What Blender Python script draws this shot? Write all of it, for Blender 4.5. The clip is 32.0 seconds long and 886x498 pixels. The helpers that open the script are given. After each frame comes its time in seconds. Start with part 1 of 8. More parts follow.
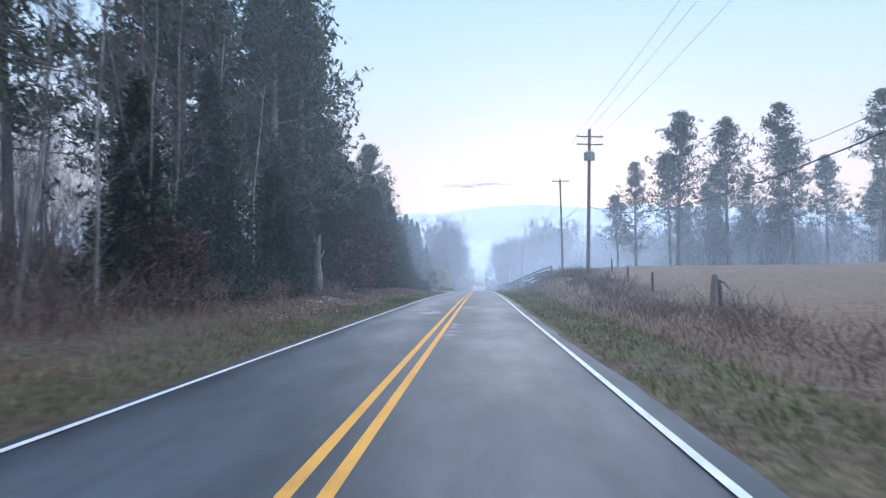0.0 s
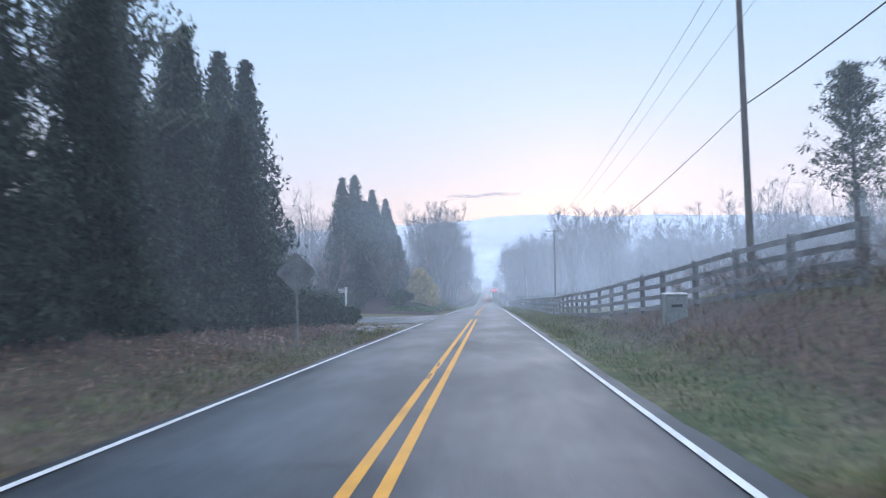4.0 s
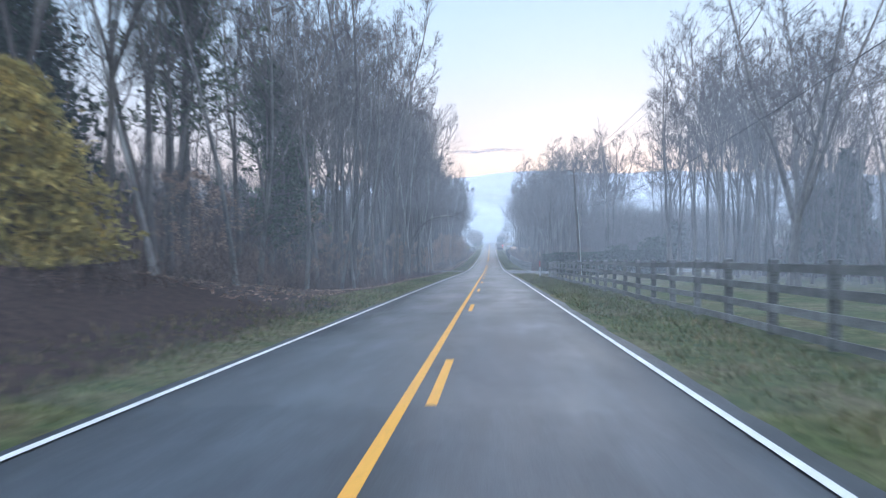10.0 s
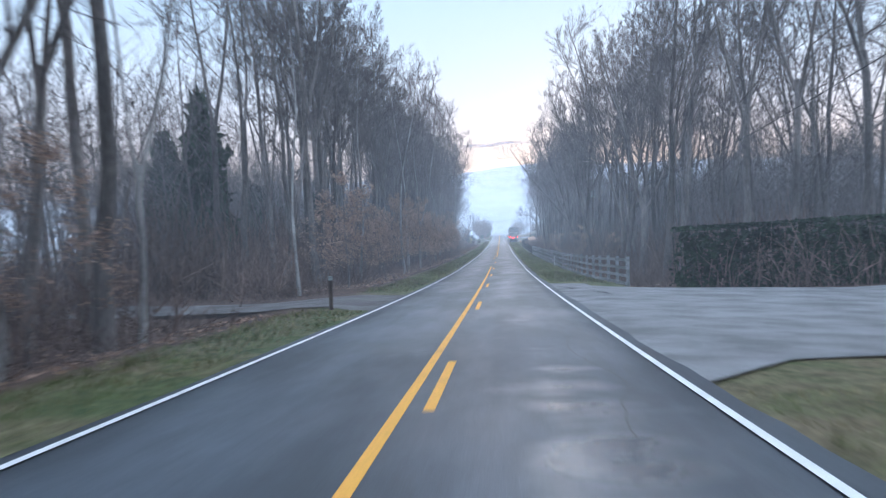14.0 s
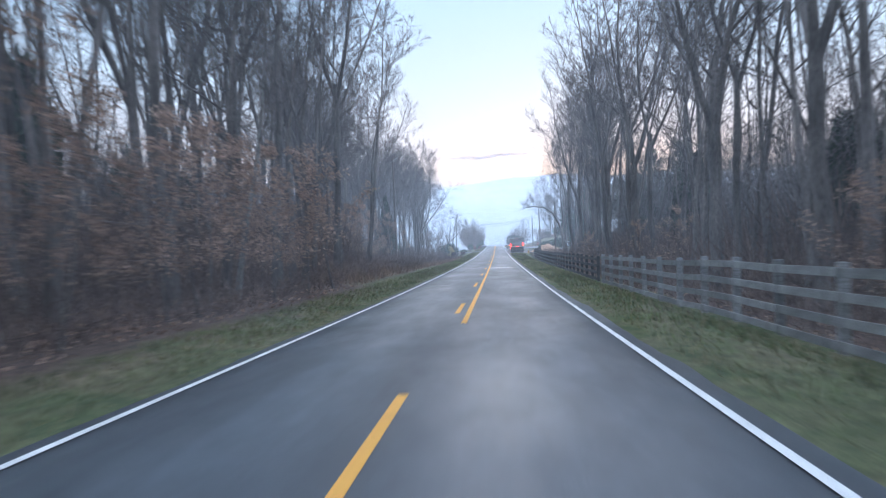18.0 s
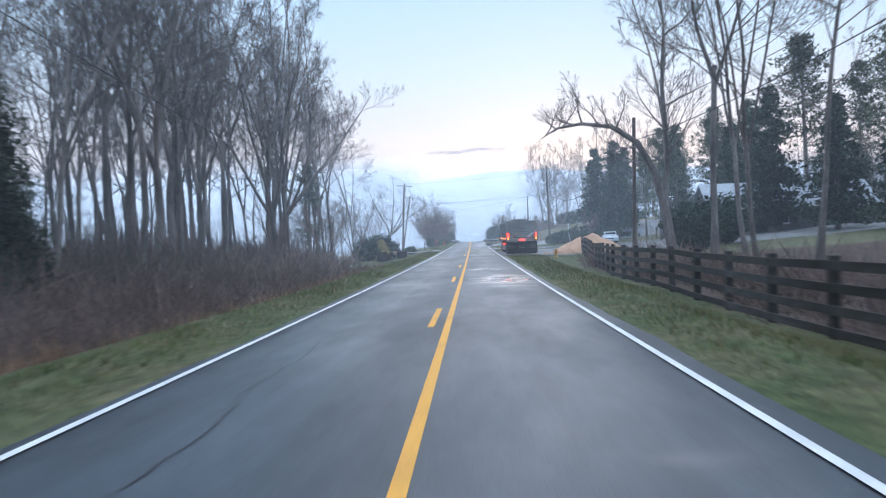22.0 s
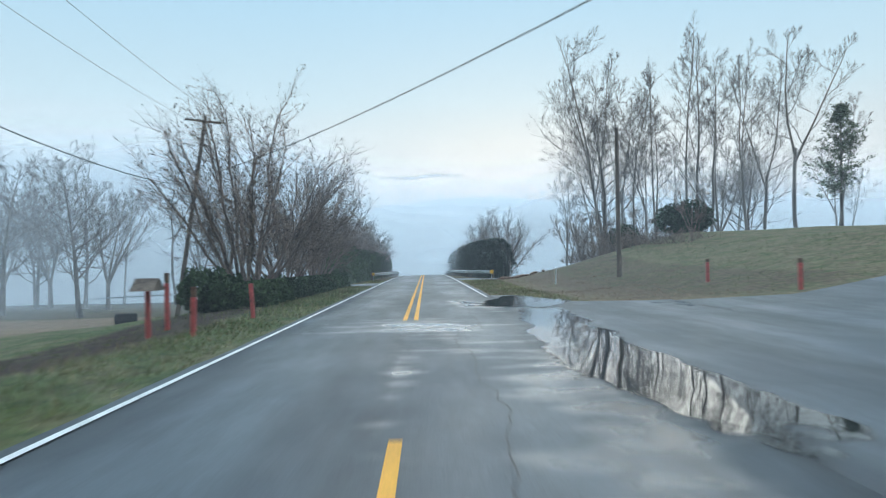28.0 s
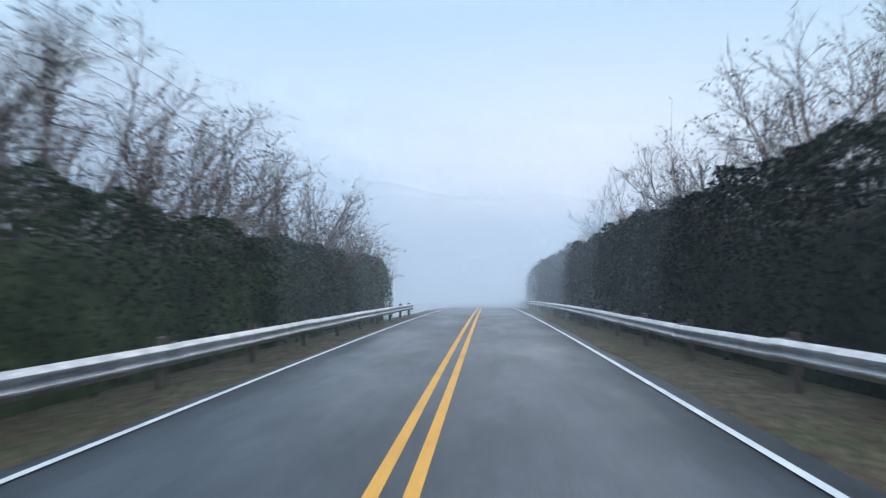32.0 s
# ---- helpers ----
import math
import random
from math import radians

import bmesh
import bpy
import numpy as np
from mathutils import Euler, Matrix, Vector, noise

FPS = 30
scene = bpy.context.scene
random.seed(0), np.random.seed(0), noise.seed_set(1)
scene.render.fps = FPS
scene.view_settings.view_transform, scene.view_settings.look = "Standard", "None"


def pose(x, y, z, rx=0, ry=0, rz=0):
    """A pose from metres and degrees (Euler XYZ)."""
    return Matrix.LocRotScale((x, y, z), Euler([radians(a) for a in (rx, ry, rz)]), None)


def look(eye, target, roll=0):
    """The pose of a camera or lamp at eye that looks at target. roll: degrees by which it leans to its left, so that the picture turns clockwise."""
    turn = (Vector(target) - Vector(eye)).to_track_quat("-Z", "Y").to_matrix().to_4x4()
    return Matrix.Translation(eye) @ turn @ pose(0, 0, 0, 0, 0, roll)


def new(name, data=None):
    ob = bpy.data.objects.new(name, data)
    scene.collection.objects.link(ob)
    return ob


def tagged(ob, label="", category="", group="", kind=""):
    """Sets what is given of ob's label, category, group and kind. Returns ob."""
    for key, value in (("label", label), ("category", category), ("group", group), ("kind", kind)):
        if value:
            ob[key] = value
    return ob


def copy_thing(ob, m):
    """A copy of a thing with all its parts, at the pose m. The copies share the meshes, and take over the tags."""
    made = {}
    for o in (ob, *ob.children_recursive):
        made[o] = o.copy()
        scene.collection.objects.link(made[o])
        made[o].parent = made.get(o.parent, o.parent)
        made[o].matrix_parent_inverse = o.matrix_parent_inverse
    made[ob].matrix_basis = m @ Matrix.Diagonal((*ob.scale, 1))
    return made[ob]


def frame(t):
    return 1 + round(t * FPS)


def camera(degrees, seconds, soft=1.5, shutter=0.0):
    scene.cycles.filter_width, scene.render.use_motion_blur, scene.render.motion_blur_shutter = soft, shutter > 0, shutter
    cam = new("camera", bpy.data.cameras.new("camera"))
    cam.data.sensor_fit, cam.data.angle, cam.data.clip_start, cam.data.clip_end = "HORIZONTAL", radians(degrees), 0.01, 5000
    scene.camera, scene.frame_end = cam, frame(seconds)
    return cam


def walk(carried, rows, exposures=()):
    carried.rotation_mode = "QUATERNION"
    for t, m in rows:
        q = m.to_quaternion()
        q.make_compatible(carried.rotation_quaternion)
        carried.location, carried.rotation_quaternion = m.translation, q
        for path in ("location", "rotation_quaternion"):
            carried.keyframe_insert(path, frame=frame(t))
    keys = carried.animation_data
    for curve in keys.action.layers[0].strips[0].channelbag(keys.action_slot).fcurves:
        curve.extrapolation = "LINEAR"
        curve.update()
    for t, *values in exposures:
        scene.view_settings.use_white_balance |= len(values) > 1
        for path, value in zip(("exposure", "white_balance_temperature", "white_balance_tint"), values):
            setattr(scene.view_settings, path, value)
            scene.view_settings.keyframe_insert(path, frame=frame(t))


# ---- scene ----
# ---------------------------------------------------------------- camera and path
SLOPES = [(-60, -2.0), (30, -2.3), (67, -2.9), (150, -3.2), (235, -3.45), (290, -2.0), (345, -1.5), (400, -1.0),
          (470, -0.5), (520, -0.5), (565, -0.6), (600, -1.3), (640, -2.0), (720, -1.0), (800, 0.0), (4000, 0.0)]
_ys = np.arange(-60.0, 4000.0, 1.0)
_sl = np.tan(np.radians(np.interp(_ys, [a for a, _ in SLOPES], [b for _, b in SLOPES])))
_zs = np.concatenate([[0.0], np.cumsum(_sl[:-1])])
_zs = _zs - np.interp(0.0, _ys, _zs)
_zl = _zs.tolist()


def road_z(y):
    """Height of the road surface at y along the road."""
    f = min(max(y + 60.0, 0.0), len(_zl) - 1.001)
    i = int(f)
    return _zl[i] + (_zl[i + 1] - _zl[i]) * (f - i)


def slope(y):
    return np.interp(y, [a for a, _ in SLOPES], [b for _, b in SLOPES])


EYE = 1.375
PATH = [  # seconds, x, y, pitch over the road, roll, yaw
    (0.0, 1.12, 0.00, 2.35, 0.49, 3.13),
    (0.5, 1.05, 6.88, 3.23, 0.43, 3.23),
    (1.0, 0.99, 13.43, 3.82, 0.50, 3.34),
    (1.5, 0.96, 20.66, 4.02, 0.59, 3.49),
    (2.0, 0.93, 28.15, 3.90, 0.92, 3.33),
    (2.5, 0.92, 35.89, 3.81, 1.12, 3.14),
    (4.5, 0.89, 67.00, 4.03, 0.85, 3.84),
    (5.0, 0.88, 74.67, 4.19, 0.76, 3.86),
    (5.5, 0.83, 82.52, 4.08, 1.10, 3.72),
    (6.0, 0.80, 90.02, 3.88, 1.31, 3.68),
    (6.5, 0.79, 97.69, 3.27, 1.42, 3.44),
    (7.0, 0.79, 105.19, 2.96, 1.46, 3.40),
    (7.5, 0.80, 113.64, 2.73, 1.40, 3.63),
    (8.0, 0.79, 122.61, 2.90, 1.40, 3.86),
    (8.5, 0.77, 130.89, 2.86, 1.02, 4.04),
    (9.0, 0.75, 139.51, 2.50, 0.65, 4.02),
    (9.5, 0.73, 148.48, 1.65, 0.49, 3.87),
    (10.0, 0.71, 157.62, 0.98, 0.70, 3.91),
    (10.5, 0.69, 166.54, 0.52, 0.83, 3.90),
    (11.0, 0.68, 175.81, 0.35, 0.91, 3.89),
    (11.5, 0.69, 184.66, 0.36, 1.08, 4.03),
    (12.0, 0.72, 193.85, 0.58, 1.13, 4.28),
    (12.5, 0.77, 202.96, 1.01, 1.28, 4.38),
    (13.0, 0.81, 212.25, 1.36, 1.57, 4.38),
    (13.5, 0.83, 221.57, 1.18, 1.82, 4.58),
    (14.0, 0.85, 230.89, 0.99, 2.12, 4.77),
    (14.5, 0.81, 240.35, 0.69, 2.04, 4.54),
    (16.5, 0.64, 281.50, 0.26, 2.66, 4.02),
    (17.0, 0.68, 292.56, -0.01, 2.75, 4.66),
    (17.5, 0.77, 303.62, 0.47, 2.60, 4.77),
    (18.0, 0.86, 314.36, 0.55, 2.39, 4.47),
    (18.5, 0.79, 324.79, 0.24, 1.40, 4.15),
    (19.0, 0.71, 335.22, -0.08, 0.63, 3.81),
    (19.5, 0.75, 345.65, -0.19, 0.98, 3.38),
    (20.0, 0.78, 355.76, -0.20, 1.33, 3.14),
    (20.5, 0.74, 365.71, -0.28, 1.61, 2.72),
    (21.0, 0.70, 375.19, -0.46, 1.94, 2.60),
    (21.5, 0.65, 384.67, -0.44, 2.04, 2.67),
    (22.0, 0.60, 393.84, -0.52, 2.14, 2.45),
    (22.5, 0.52, 403.00, -0.75, 2.33, 1.36),
    (23.0, 0.43, 412.17, -0.87, 2.57, 0.47),
    (23.5, 0.42, 421.49, -0.76, 2.42, -0.61),
    (24.0, 0.40, 430.49, -0.35, 2.22, -1.40),
    (24.5, 0.40, 438.71, 0.03, 2.06, -2.29),
    (26.5, 0.27, 472.50, 1.72, 1.10, -2.80),
    (27.0, 0.28, 480.69, 1.63, 0.91, -2.17),
    (27.5, 0.34, 489.24, 1.36, 1.14, -1.81),
    (28.0, 0.40, 497.62, 1.19, 1.30, -1.45),
    (28.5, 0.48, 506.35, 1.52, 1.68, -1.16),
    (29.0, 0.56, 514.45, 1.84, 2.18, -0.26),
    (29.5, 0.59, 522.46, 2.23, 1.56, 0.77),
    (30.0, 0.62, 530.47, 2.73, 1.07, 2.11),
    (30.5, 0.62, 538.29, 3.08, 0.86, 3.13),
    (31.0, 0.61, 546.48, 3.22, 0.47, 3.86),
    (31.5, 0.62, 554.86, 3.00, 0.62, 4.49),
    (32.0, 0.65, 563.41, 3.09, 0.77, 3.62),
]


cam = camera(65.3, 32.0, soft=1.2, shutter=0.35)
walk(cam, [(t, pose(x, y, float(road_z(y)) + EYE, 90 + p + float(slope(y)), r, w)) for t, x, y, p, r, w in PATH],
     exposures=[(0.0, 0.06, 5900, 17), (6.0, -0.14, 6120, 18), (10.0, 0.03, 6080, 15), (17.0, 0.16, 6050, 16), (20.0, 0.14, 6030, 16), (23.0, -0.02, 6200, 12), (28.0, -0.14, 6450, 2), (30.0, -0.08, 6350, 14), (32.0, -0.14, 6400, 12)])

# ---------------------------------------------------------------- world and light
world = bpy.data.worlds.new("dawn_sky")
scene.world = world
world.use_nodes = True
wn, wl = world.node_tree.nodes, world.node_tree.links
sky = wn.new("ShaderNodeTexSky")
sky.sky_type = "NISHITA"
sky.sun_disc = False
sky.sun_elevation = radians(3.0)
sky.sun_rotation = radians(8.0)
sky.altitude = 300
sky.air_density, sky.dust_density, sky.ozone_density = 1.0, 0.6, 1.6
# thin high haze pales the whole dome
pale = wn.new("ShaderNodeMixRGB")
pale.inputs[0].default_value = 0.72
geo = wn.new("ShaderNodeTexCoord")
sep = wn.new("ShaderNodeSeparateXYZ")
wl.new(geo.outputs["Generated"], sep.inputs[0])
ramp = wn.new("ShaderNodeValToRGB")
wl.new(sep.outputs["Z"], ramp.inputs[0])
cr = ramp.color_ramp
cr.elements[0].position, cr.elements[0].color = 0.0, (6.9, 6.7, 7.2, 1)
cr.elements[1].position, cr.elements[1].color = 1.0, (13.0, 16.0, 19.0, 1)
for ps, col in ((0.055, (8.3, 6.7, 6.3, 1)), (0.09, (8.2, 7.1, 7.0, 1)), (0.14, (7.4, 7.5, 8.1, 1)), (0.22, (6.4, 7.9, 9.3, 1)), (0.36, (5.0, 7.4, 9.7, 1)), (0.5, (7.5, 10.0, 13.0, 1))):
    e = cr.elements.new(ps)
    e.color = col
wl.new(sky.outputs[0], pale.inputs[1])
wl.new(ramp.outputs[0], pale.inputs[2])
wl.new(pale.outputs[0], wn["Background"].inputs[0])
wn["Background"].inputs[1].default_value = 0.135

sun_data = bpy.data.lights.new("sun", "SUN")
sun_data.energy, sun_data.angle, sun_data.color = 0.5, radians(40), (1.0, 0.9, 0.8)
sun = new("sun", sun_data)
scene.cycles.transparent_max_bounces = 128
sun.matrix_world = look((0, 0, 60), (-6, -40, 42))

# ---------------------------------------------------------------- small builders


class Shape:
    """Vertices and faces of one mesh, gathered piece by piece."""

    def __init__(self):
        self.v, self.f = [], []

    def box(self, cx, cy, cz, sx, sy, sz, c=0.0, rz=0.0):
        """A box by its middle and full sizes, with edges cut by c along its height and top."""
        ca, sa = math.cos(rz), math.sin(rz)

        def put(x, y, z):
            self.v.append((cx + ca * x - sa * y, cy + sa * x + ca * y, cz + z))
            return len(self.v) - 1
        hx, hy, hz = sx / 2, sy / 2, sz / 2
        if c <= 0:
            a = [put(x, y, z) for z in (-hz, hz) for x, y in ((-hx, -hy), (hx, -hy), (hx, hy), (-hx, hy))]
            for q in ((3, 2, 1, 0), (4, 5, 6, 7), (0, 1, 5, 4), (1, 2, 6, 5), (2, 3, 7, 6), (3, 0, 4, 7)):
                self.f.append([a[i] for i in q])
            return self
        rings = []
        for z, s in ((-hz, c), (-hz + c, 0), (hz - c, 0), (hz, c)):
            x, y = hx - s, hy - s
            rings.append([put(px, py, z) for px, py in ((-x + c, -y), (x - c, -y), (x, -y + c), (x, y - c),
                                                        (x - c, y), (-x + c, y), (-x, y - c), (-x, -y + c))])
        self.f.append(rings[0][::-1])
        self.f.append(rings[3])
        for a, b in zip(rings, rings[1:]):
            for i in range(8):
                self.f.append([a[i], a[(i + 1) % 8], b[(i + 1) % 8], b[i]])
        return self

    def tube(self, pts, rads, sides=6, caps=True):
        """A round limb through pts with a radius at each."""
        pts = [Vector(p) for p in pts]
        last = None
        for i, p in enumerate(pts):
            d = (pts[min(i + 1, len(pts) - 1)] - pts[max(i - 1, 0)])
            d = d.normalized() if d.length > 1e-9 else Vector((0, 0, 1))
            u = d.cross(Vector((0.31, 0.95, 0.05)) if abs(d.y) < 0.9 else Vector((1, 0, 0))).normalized()
            w = d.cross(u)
            n = len(self.v)
            for k in range(sides):
                a = 2 * math.pi * k / sides
                q = p + rads[i] * (math.cos(a) * u + math.sin(a) * w)
                self.v.append((q.x, q.y, q.z))
            if last is not None:
                for k in range(sides):
                    self.f.append([last + k, last + (k + 1) % sides, n + (k + 1) % sides, n + k])
            elif caps:
                self.f.append([n + k for k in range(sides)][::-1])
            last = n
        if caps:
            self.f.append([last + k for k in range(sides)])
        return self

    def ribbon(self, p, q, w, rng):
        """A thin tapering twig of one face."""
        d = q - p
        e = np.cross(d, rng.normal(size=3))
        e = e / (np.linalg.norm(e) + 1e-9) * w
        n = len(self.v)
        self.v += [tuple(p - e), tuple(p + e), tuple(q + e * 0.35), tuple(q - e * 0.35)]
        self.f.append([n, n + 1, n + 2, n + 3])
        return self

    def spike(self, p, q, w, rng):
        """The finest twigs: one thin triangle each."""
        e = np.cross(q - p, rng.normal(size=3))
        e = e / (np.linalg.norm(e) + 1e-9) * w
        n = len(self.v)
        self.v += [tuple(p - e), tuple(p + e), tuple(q)]
        self.f.append([n, n + 1, n + 2])
        return self

    def lathe(self, cx, cy, cz, prof, sides=16, squash=1.0):
        """Turns a profile of (radius, height) round an upright axis."""
        last = None
        for r, z in prof:
            n = len(self.v)
            for k in range(sides):
                a = 2 * math.pi * k / sides
                self.v.append((cx + r * math.cos(a), cy + r * squash * math.sin(a), cz + z))
            if last is not None:
                for k in range(sides):
                    self.f.append([last + k, last + (k + 1) % sides, n + (k + 1) % sides, n + k])
            else:
                self.f.append([n + k for k in range(sides)][::-1])
            last = n
        self.f.append([last + k for k in range(sides)])
        return self

    def prism(self, outline, x0, x1):
        """A flat outline of (y, z) drawn out from x0 to x1."""
        n, m = len(self.v), len(outline)
        self.v += [(x0, y, z) for y, z in outline] + [(x1, y, z) for y, z in outline]
        self.f.append(list(range(n, n + m)))
        self.f.append(list(range(n + 2 * m - 1, n + m - 1, -1)))
        for i in range(m):
            j = (i + 1) % m
            self.f.append([n + i, n + m + i, n + m + j, n + j])
        return self

    def strip(self, pts, width, lift=0.0):
        """A flat strip along pts of (x, y, z), laid level."""
        n = len(self.v)
        for i, p in enumerate(pts):
            a, b = pts[max(i - 1, 0)], pts[min(i + 1, len(pts) - 1)]
            dx, dy = b[0] - a[0], b[1] - a[1]
            s = math.hypot(dx, dy) or 1
            nx, ny = -dy / s * width / 2, dx / s * width / 2
            self.v += [(p[0] + nx, p[1] + ny, p[2] + lift), (p[0] - nx, p[1] - ny, p[2] + lift)]
            if i:
                k = n + 2 * i
                self.f.append([k - 2, k - 1, k + 1, k])
        return self

    def leaves(self, centres, size, rng, up=0.0, long=1.0):
        """Small pointed leaves or sprays at the centres, turned at random."""
        for c in centres:
            d = rng.normal(size=3)
            d[2] += up
            d /= np.linalg.norm(d) + 1e-9
            e = np.cross(d, rng.normal(size=3))
            e /= np.linalg.norm(e) + 1e-9
            s = size * rng.uniform(0.6, 1.4)
            d, e = d * s * long, e * s * 0.5
            n = len(self.v)
            self.v += [tuple(c - d * 0.8 - e * 0.9), tuple(c - d * 0.5 + e * 1.1), tuple(c + d)]
            self.f.append([n, n + 1, n + 2])
        return self

    def mesh(self, name, material, smooth=False):
        me = bpy.data.meshes.new(name)
        me.from_pydata(self.v, [], self.f)
        if material:
            me.materials.append(material)
        if smooth:
            me.polygons.foreach_set("use_smooth", np.ones(len(me.polygons), dtype=bool))
        me.update()
        return me


def thing(name, label, category, group="", at=None, kind=""):
    ob = new(name)
    ob.empty_display_size = 0.2
    if at is not None:
        ob.matrix_basis = at if isinstance(at, Matrix) else pose(*at)
    return tagged(ob, label, category, group, kind)


def part(name, shape, material, parent, label="", smooth=False, at=None, kind=""):
    """One mesh object under a thing or a part; shape is a Shape or a ready mesh."""
    me = shape.mesh(name, material, smooth) if isinstance(shape, Shape) else shape
    ob = new(name, me)
    ob.parent = parent
    if at is not None:
        ob.matrix_basis = at
    return tagged(ob, label, kind=kind)


def single(name, shape, material, label, category, group="", kind="", smooth=False, at=None):
    ob = new(name, shape.mesh(name, material, smooth) if isinstance(shape, Shape) else shape)
    if at is not None:
        ob.matrix_basis = at
    return tagged(ob, label, category, group, kind)


# ---------------------------------------------------------------- materials
def mat(name, col, rough=0.85, col2=None, scale=3.0, fine=40.0, bump=0.3, dist=0.02, metal=0.0, spec=0.5, per_object=0.0, per_island=0.0, coords="Object",
        stretch=(1, 1, 1), fine_amount=0.35, contrast=(0.35, 0.65)):
    m = bpy.data.materials.new(name)
    m.use_nodes = True
    n, l = m.node_tree.nodes, m.node_tree.links
    b = n["Principled BSDF"]
    b.inputs["Roughness"].default_value = rough
    b.inputs["Metallic"].default_value = metal
    b.inputs["Specular IOR Level"].default_value = spec
    tc = n.new("ShaderNodeTexCoord")
    mp = n.new("ShaderNodeMapping")
    mp.inputs["Scale"].default_value = stretch
    l.new(tc.outputs[coords], mp.inputs[0])
    big, small = n.new("ShaderNodeTexNoise"), n.new("ShaderNodeTexNoise")
    big.inputs["Scale"].default_value, big.inputs["Detail"].default_value = scale, 4
    small.inputs["Scale"].default_value, small.inputs["Detail"].default_value = fine, 3
    l.new(mp.outputs[0], big.inputs[0])
    l.new(mp.outputs[0], small.inputs[0])
    rp = n.new("ShaderNodeValToRGB")
    rp.color_ramp.elements[0].position, rp.color_ramp.elements[1].position = contrast
    rp.color_ramp.elements[0].color = (*(col2 or [c * 0.6 for c in col]), 1)
    rp.color_ramp.elements[1].color = (*col, 1)
    l.new(big.outputs["Fac"], rp.inputs[0])
    hs = n.new("ShaderNodeHueSaturation")
    l.new(rp.outputs[0], hs.inputs["Color"])
    val = n.new("ShaderNodeMapRange")
    val.inputs["From Min"].default_value, val.inputs["From Max"].default_value = 0.3, 0.7
    val.inputs["To Min"].default_value, val.inputs["To Max"].default_value = 1 - fine_amount, 1 + fine_amount
    l.new(small.outputs["Fac"], val.inputs["Value"])
    out = val.outputs[0]
    for amount, node, sock in ((per_object, "ShaderNodeObjectInfo", "Random"), (per_island, "ShaderNodeNewGeometry", "Random Per Island")):
        if amount:
            o = n.new(node)
            mr = n.new("ShaderNodeMapRange")
            mr.inputs["To Min"].default_value, mr.inputs["To Max"].default_value = 1 - amount, 1 + amount
            l.new(o.outputs[sock], mr.inputs["Value"])
            mu = n.new("ShaderNodeMath")
            mu.operation = "MULTIPLY"
            l.new(out, mu.inputs[0])
            l.new(mr.outputs[0], mu.inputs[1])
            out = mu.outputs[0]
    l.new(out, hs.inputs["Value"])
    l.new(hs.outputs[0], b.inputs["Base Color"])
    if bump:
        bp = n.new("ShaderNodeBump")
        bp.inputs["Strength"].default_value, bp.inputs["Distance"].default_value = bump, dist
        l.new(small.outputs["Fac"], bp.inputs["Height"])
        l.new(bp.outputs[0], b.inputs["Normal"])
    return m


def leafy(name, col, col2, rough=0.7, through_light=0.25, island=0.45, scale=0.35):
    """Thin leaves: tone changes from leaf to leaf and clump to clump, some light passes through."""
    m = mat(name, col, rough, col2, scale=scale, fine=3.0, bump=0, per_island=island, per_object=0.12, spec=0.25)
    n, l = m.node_tree.nodes, m.node_tree.links
    b = n["Principled BSDF"]
    tr = n.new("ShaderNodeBsdfTranslucent")
    l.new(b.inputs["Base Color"].links[0].from_socket, tr.inputs[0])
    mx = n.new("ShaderNodeMixShader")
    mx.inputs[0].default_value = through_light
    l.new(b.outputs[0], mx.inputs[1])
    l.new(tr.outputs[0], mx.inputs[2])
    l.new(mx.outputs[0], n["Material Output"].inputs[0])
    return m


def glowing(name, col, strength):
    m = bpy.data.materials.new(name)
    m.use_nodes = True
    b = m.node_tree.nodes["Principled BSDF"]
    b.inputs["Base Color"].default_value = (*col, 1)
    b.inputs["Emission Color"].default_value = (*col, 1)
    b.inputs["Emission Strength"].default_value = strength
    return m


BARK = mat("grey_bark", (0.26, 0.225, 0.205), 0.9, (0.11, 0.095, 0.088), 1.2, 22, 0.6, 0.03, per_object=0.3, stretch=(1, 1, 0.25))
BARK_PALE = mat("pale_bark", (0.42, 0.40, 0.37), 0.85, (0.2, 0.18, 0.17), 2.0, 25, 0.4, 0.02, per_object=0.25, stretch=(1, 1, 0.3))
BARK_RED = mat("smooth_tan_bark", (0.24, 0.165, 0.135), 0.75, (0.11, 0.08, 0.07), 3.0, 25, 0.3, 0.02, per_object=0.2, stretch=(1, 1, 0.25))
TWIG = mat("twig_bark", (0.21, 0.18, 0.17), 0.9, (0.12, 0.1, 0.095), 1.0, 12, 0.0, per_object=0.25)
TWIG_BROWN = mat("brown_twig", (0.24, 0.165, 0.135), 0.9, (0.12, 0.085, 0.072), 1.0, 12, 0.0, per_object=0.25, per_island=0.3)
PINE = leafy("pine_needles", (0.135, 0.16, 0.105), (0.065, 0.088, 0.058), through_light=0.35)
CEDAR = leafy("cedar_foliage", (0.065, 0.092, 0.06), (0.032, 0.05, 0.036))
GOLD = leafy("golden_cypress_foliage", (0.6, 0.45, 0.14), (0.27, 0.23, 0.08), scale=1.4)
HOLLY = leafy("holly_leaves", (0.036, 0.062, 0.032), (0.016, 0.032, 0.018), rough=0.65, through_light=0.1)
BOX = leafy("boxwood_leaves", (0.068, 0.1, 0.042), (0.032, 0.052, 0.024), rough=0.6)
BEECH = leafy("dry_beech_leaves", (0.55, 0.38, 0.29), (0.33, 0.21, 0.155), rough=0.8, through_light=0.35)
RUSSET = leafy("russet_leaves", (0.16, 0.085, 0.075), (0.08, 0.048, 0.043))
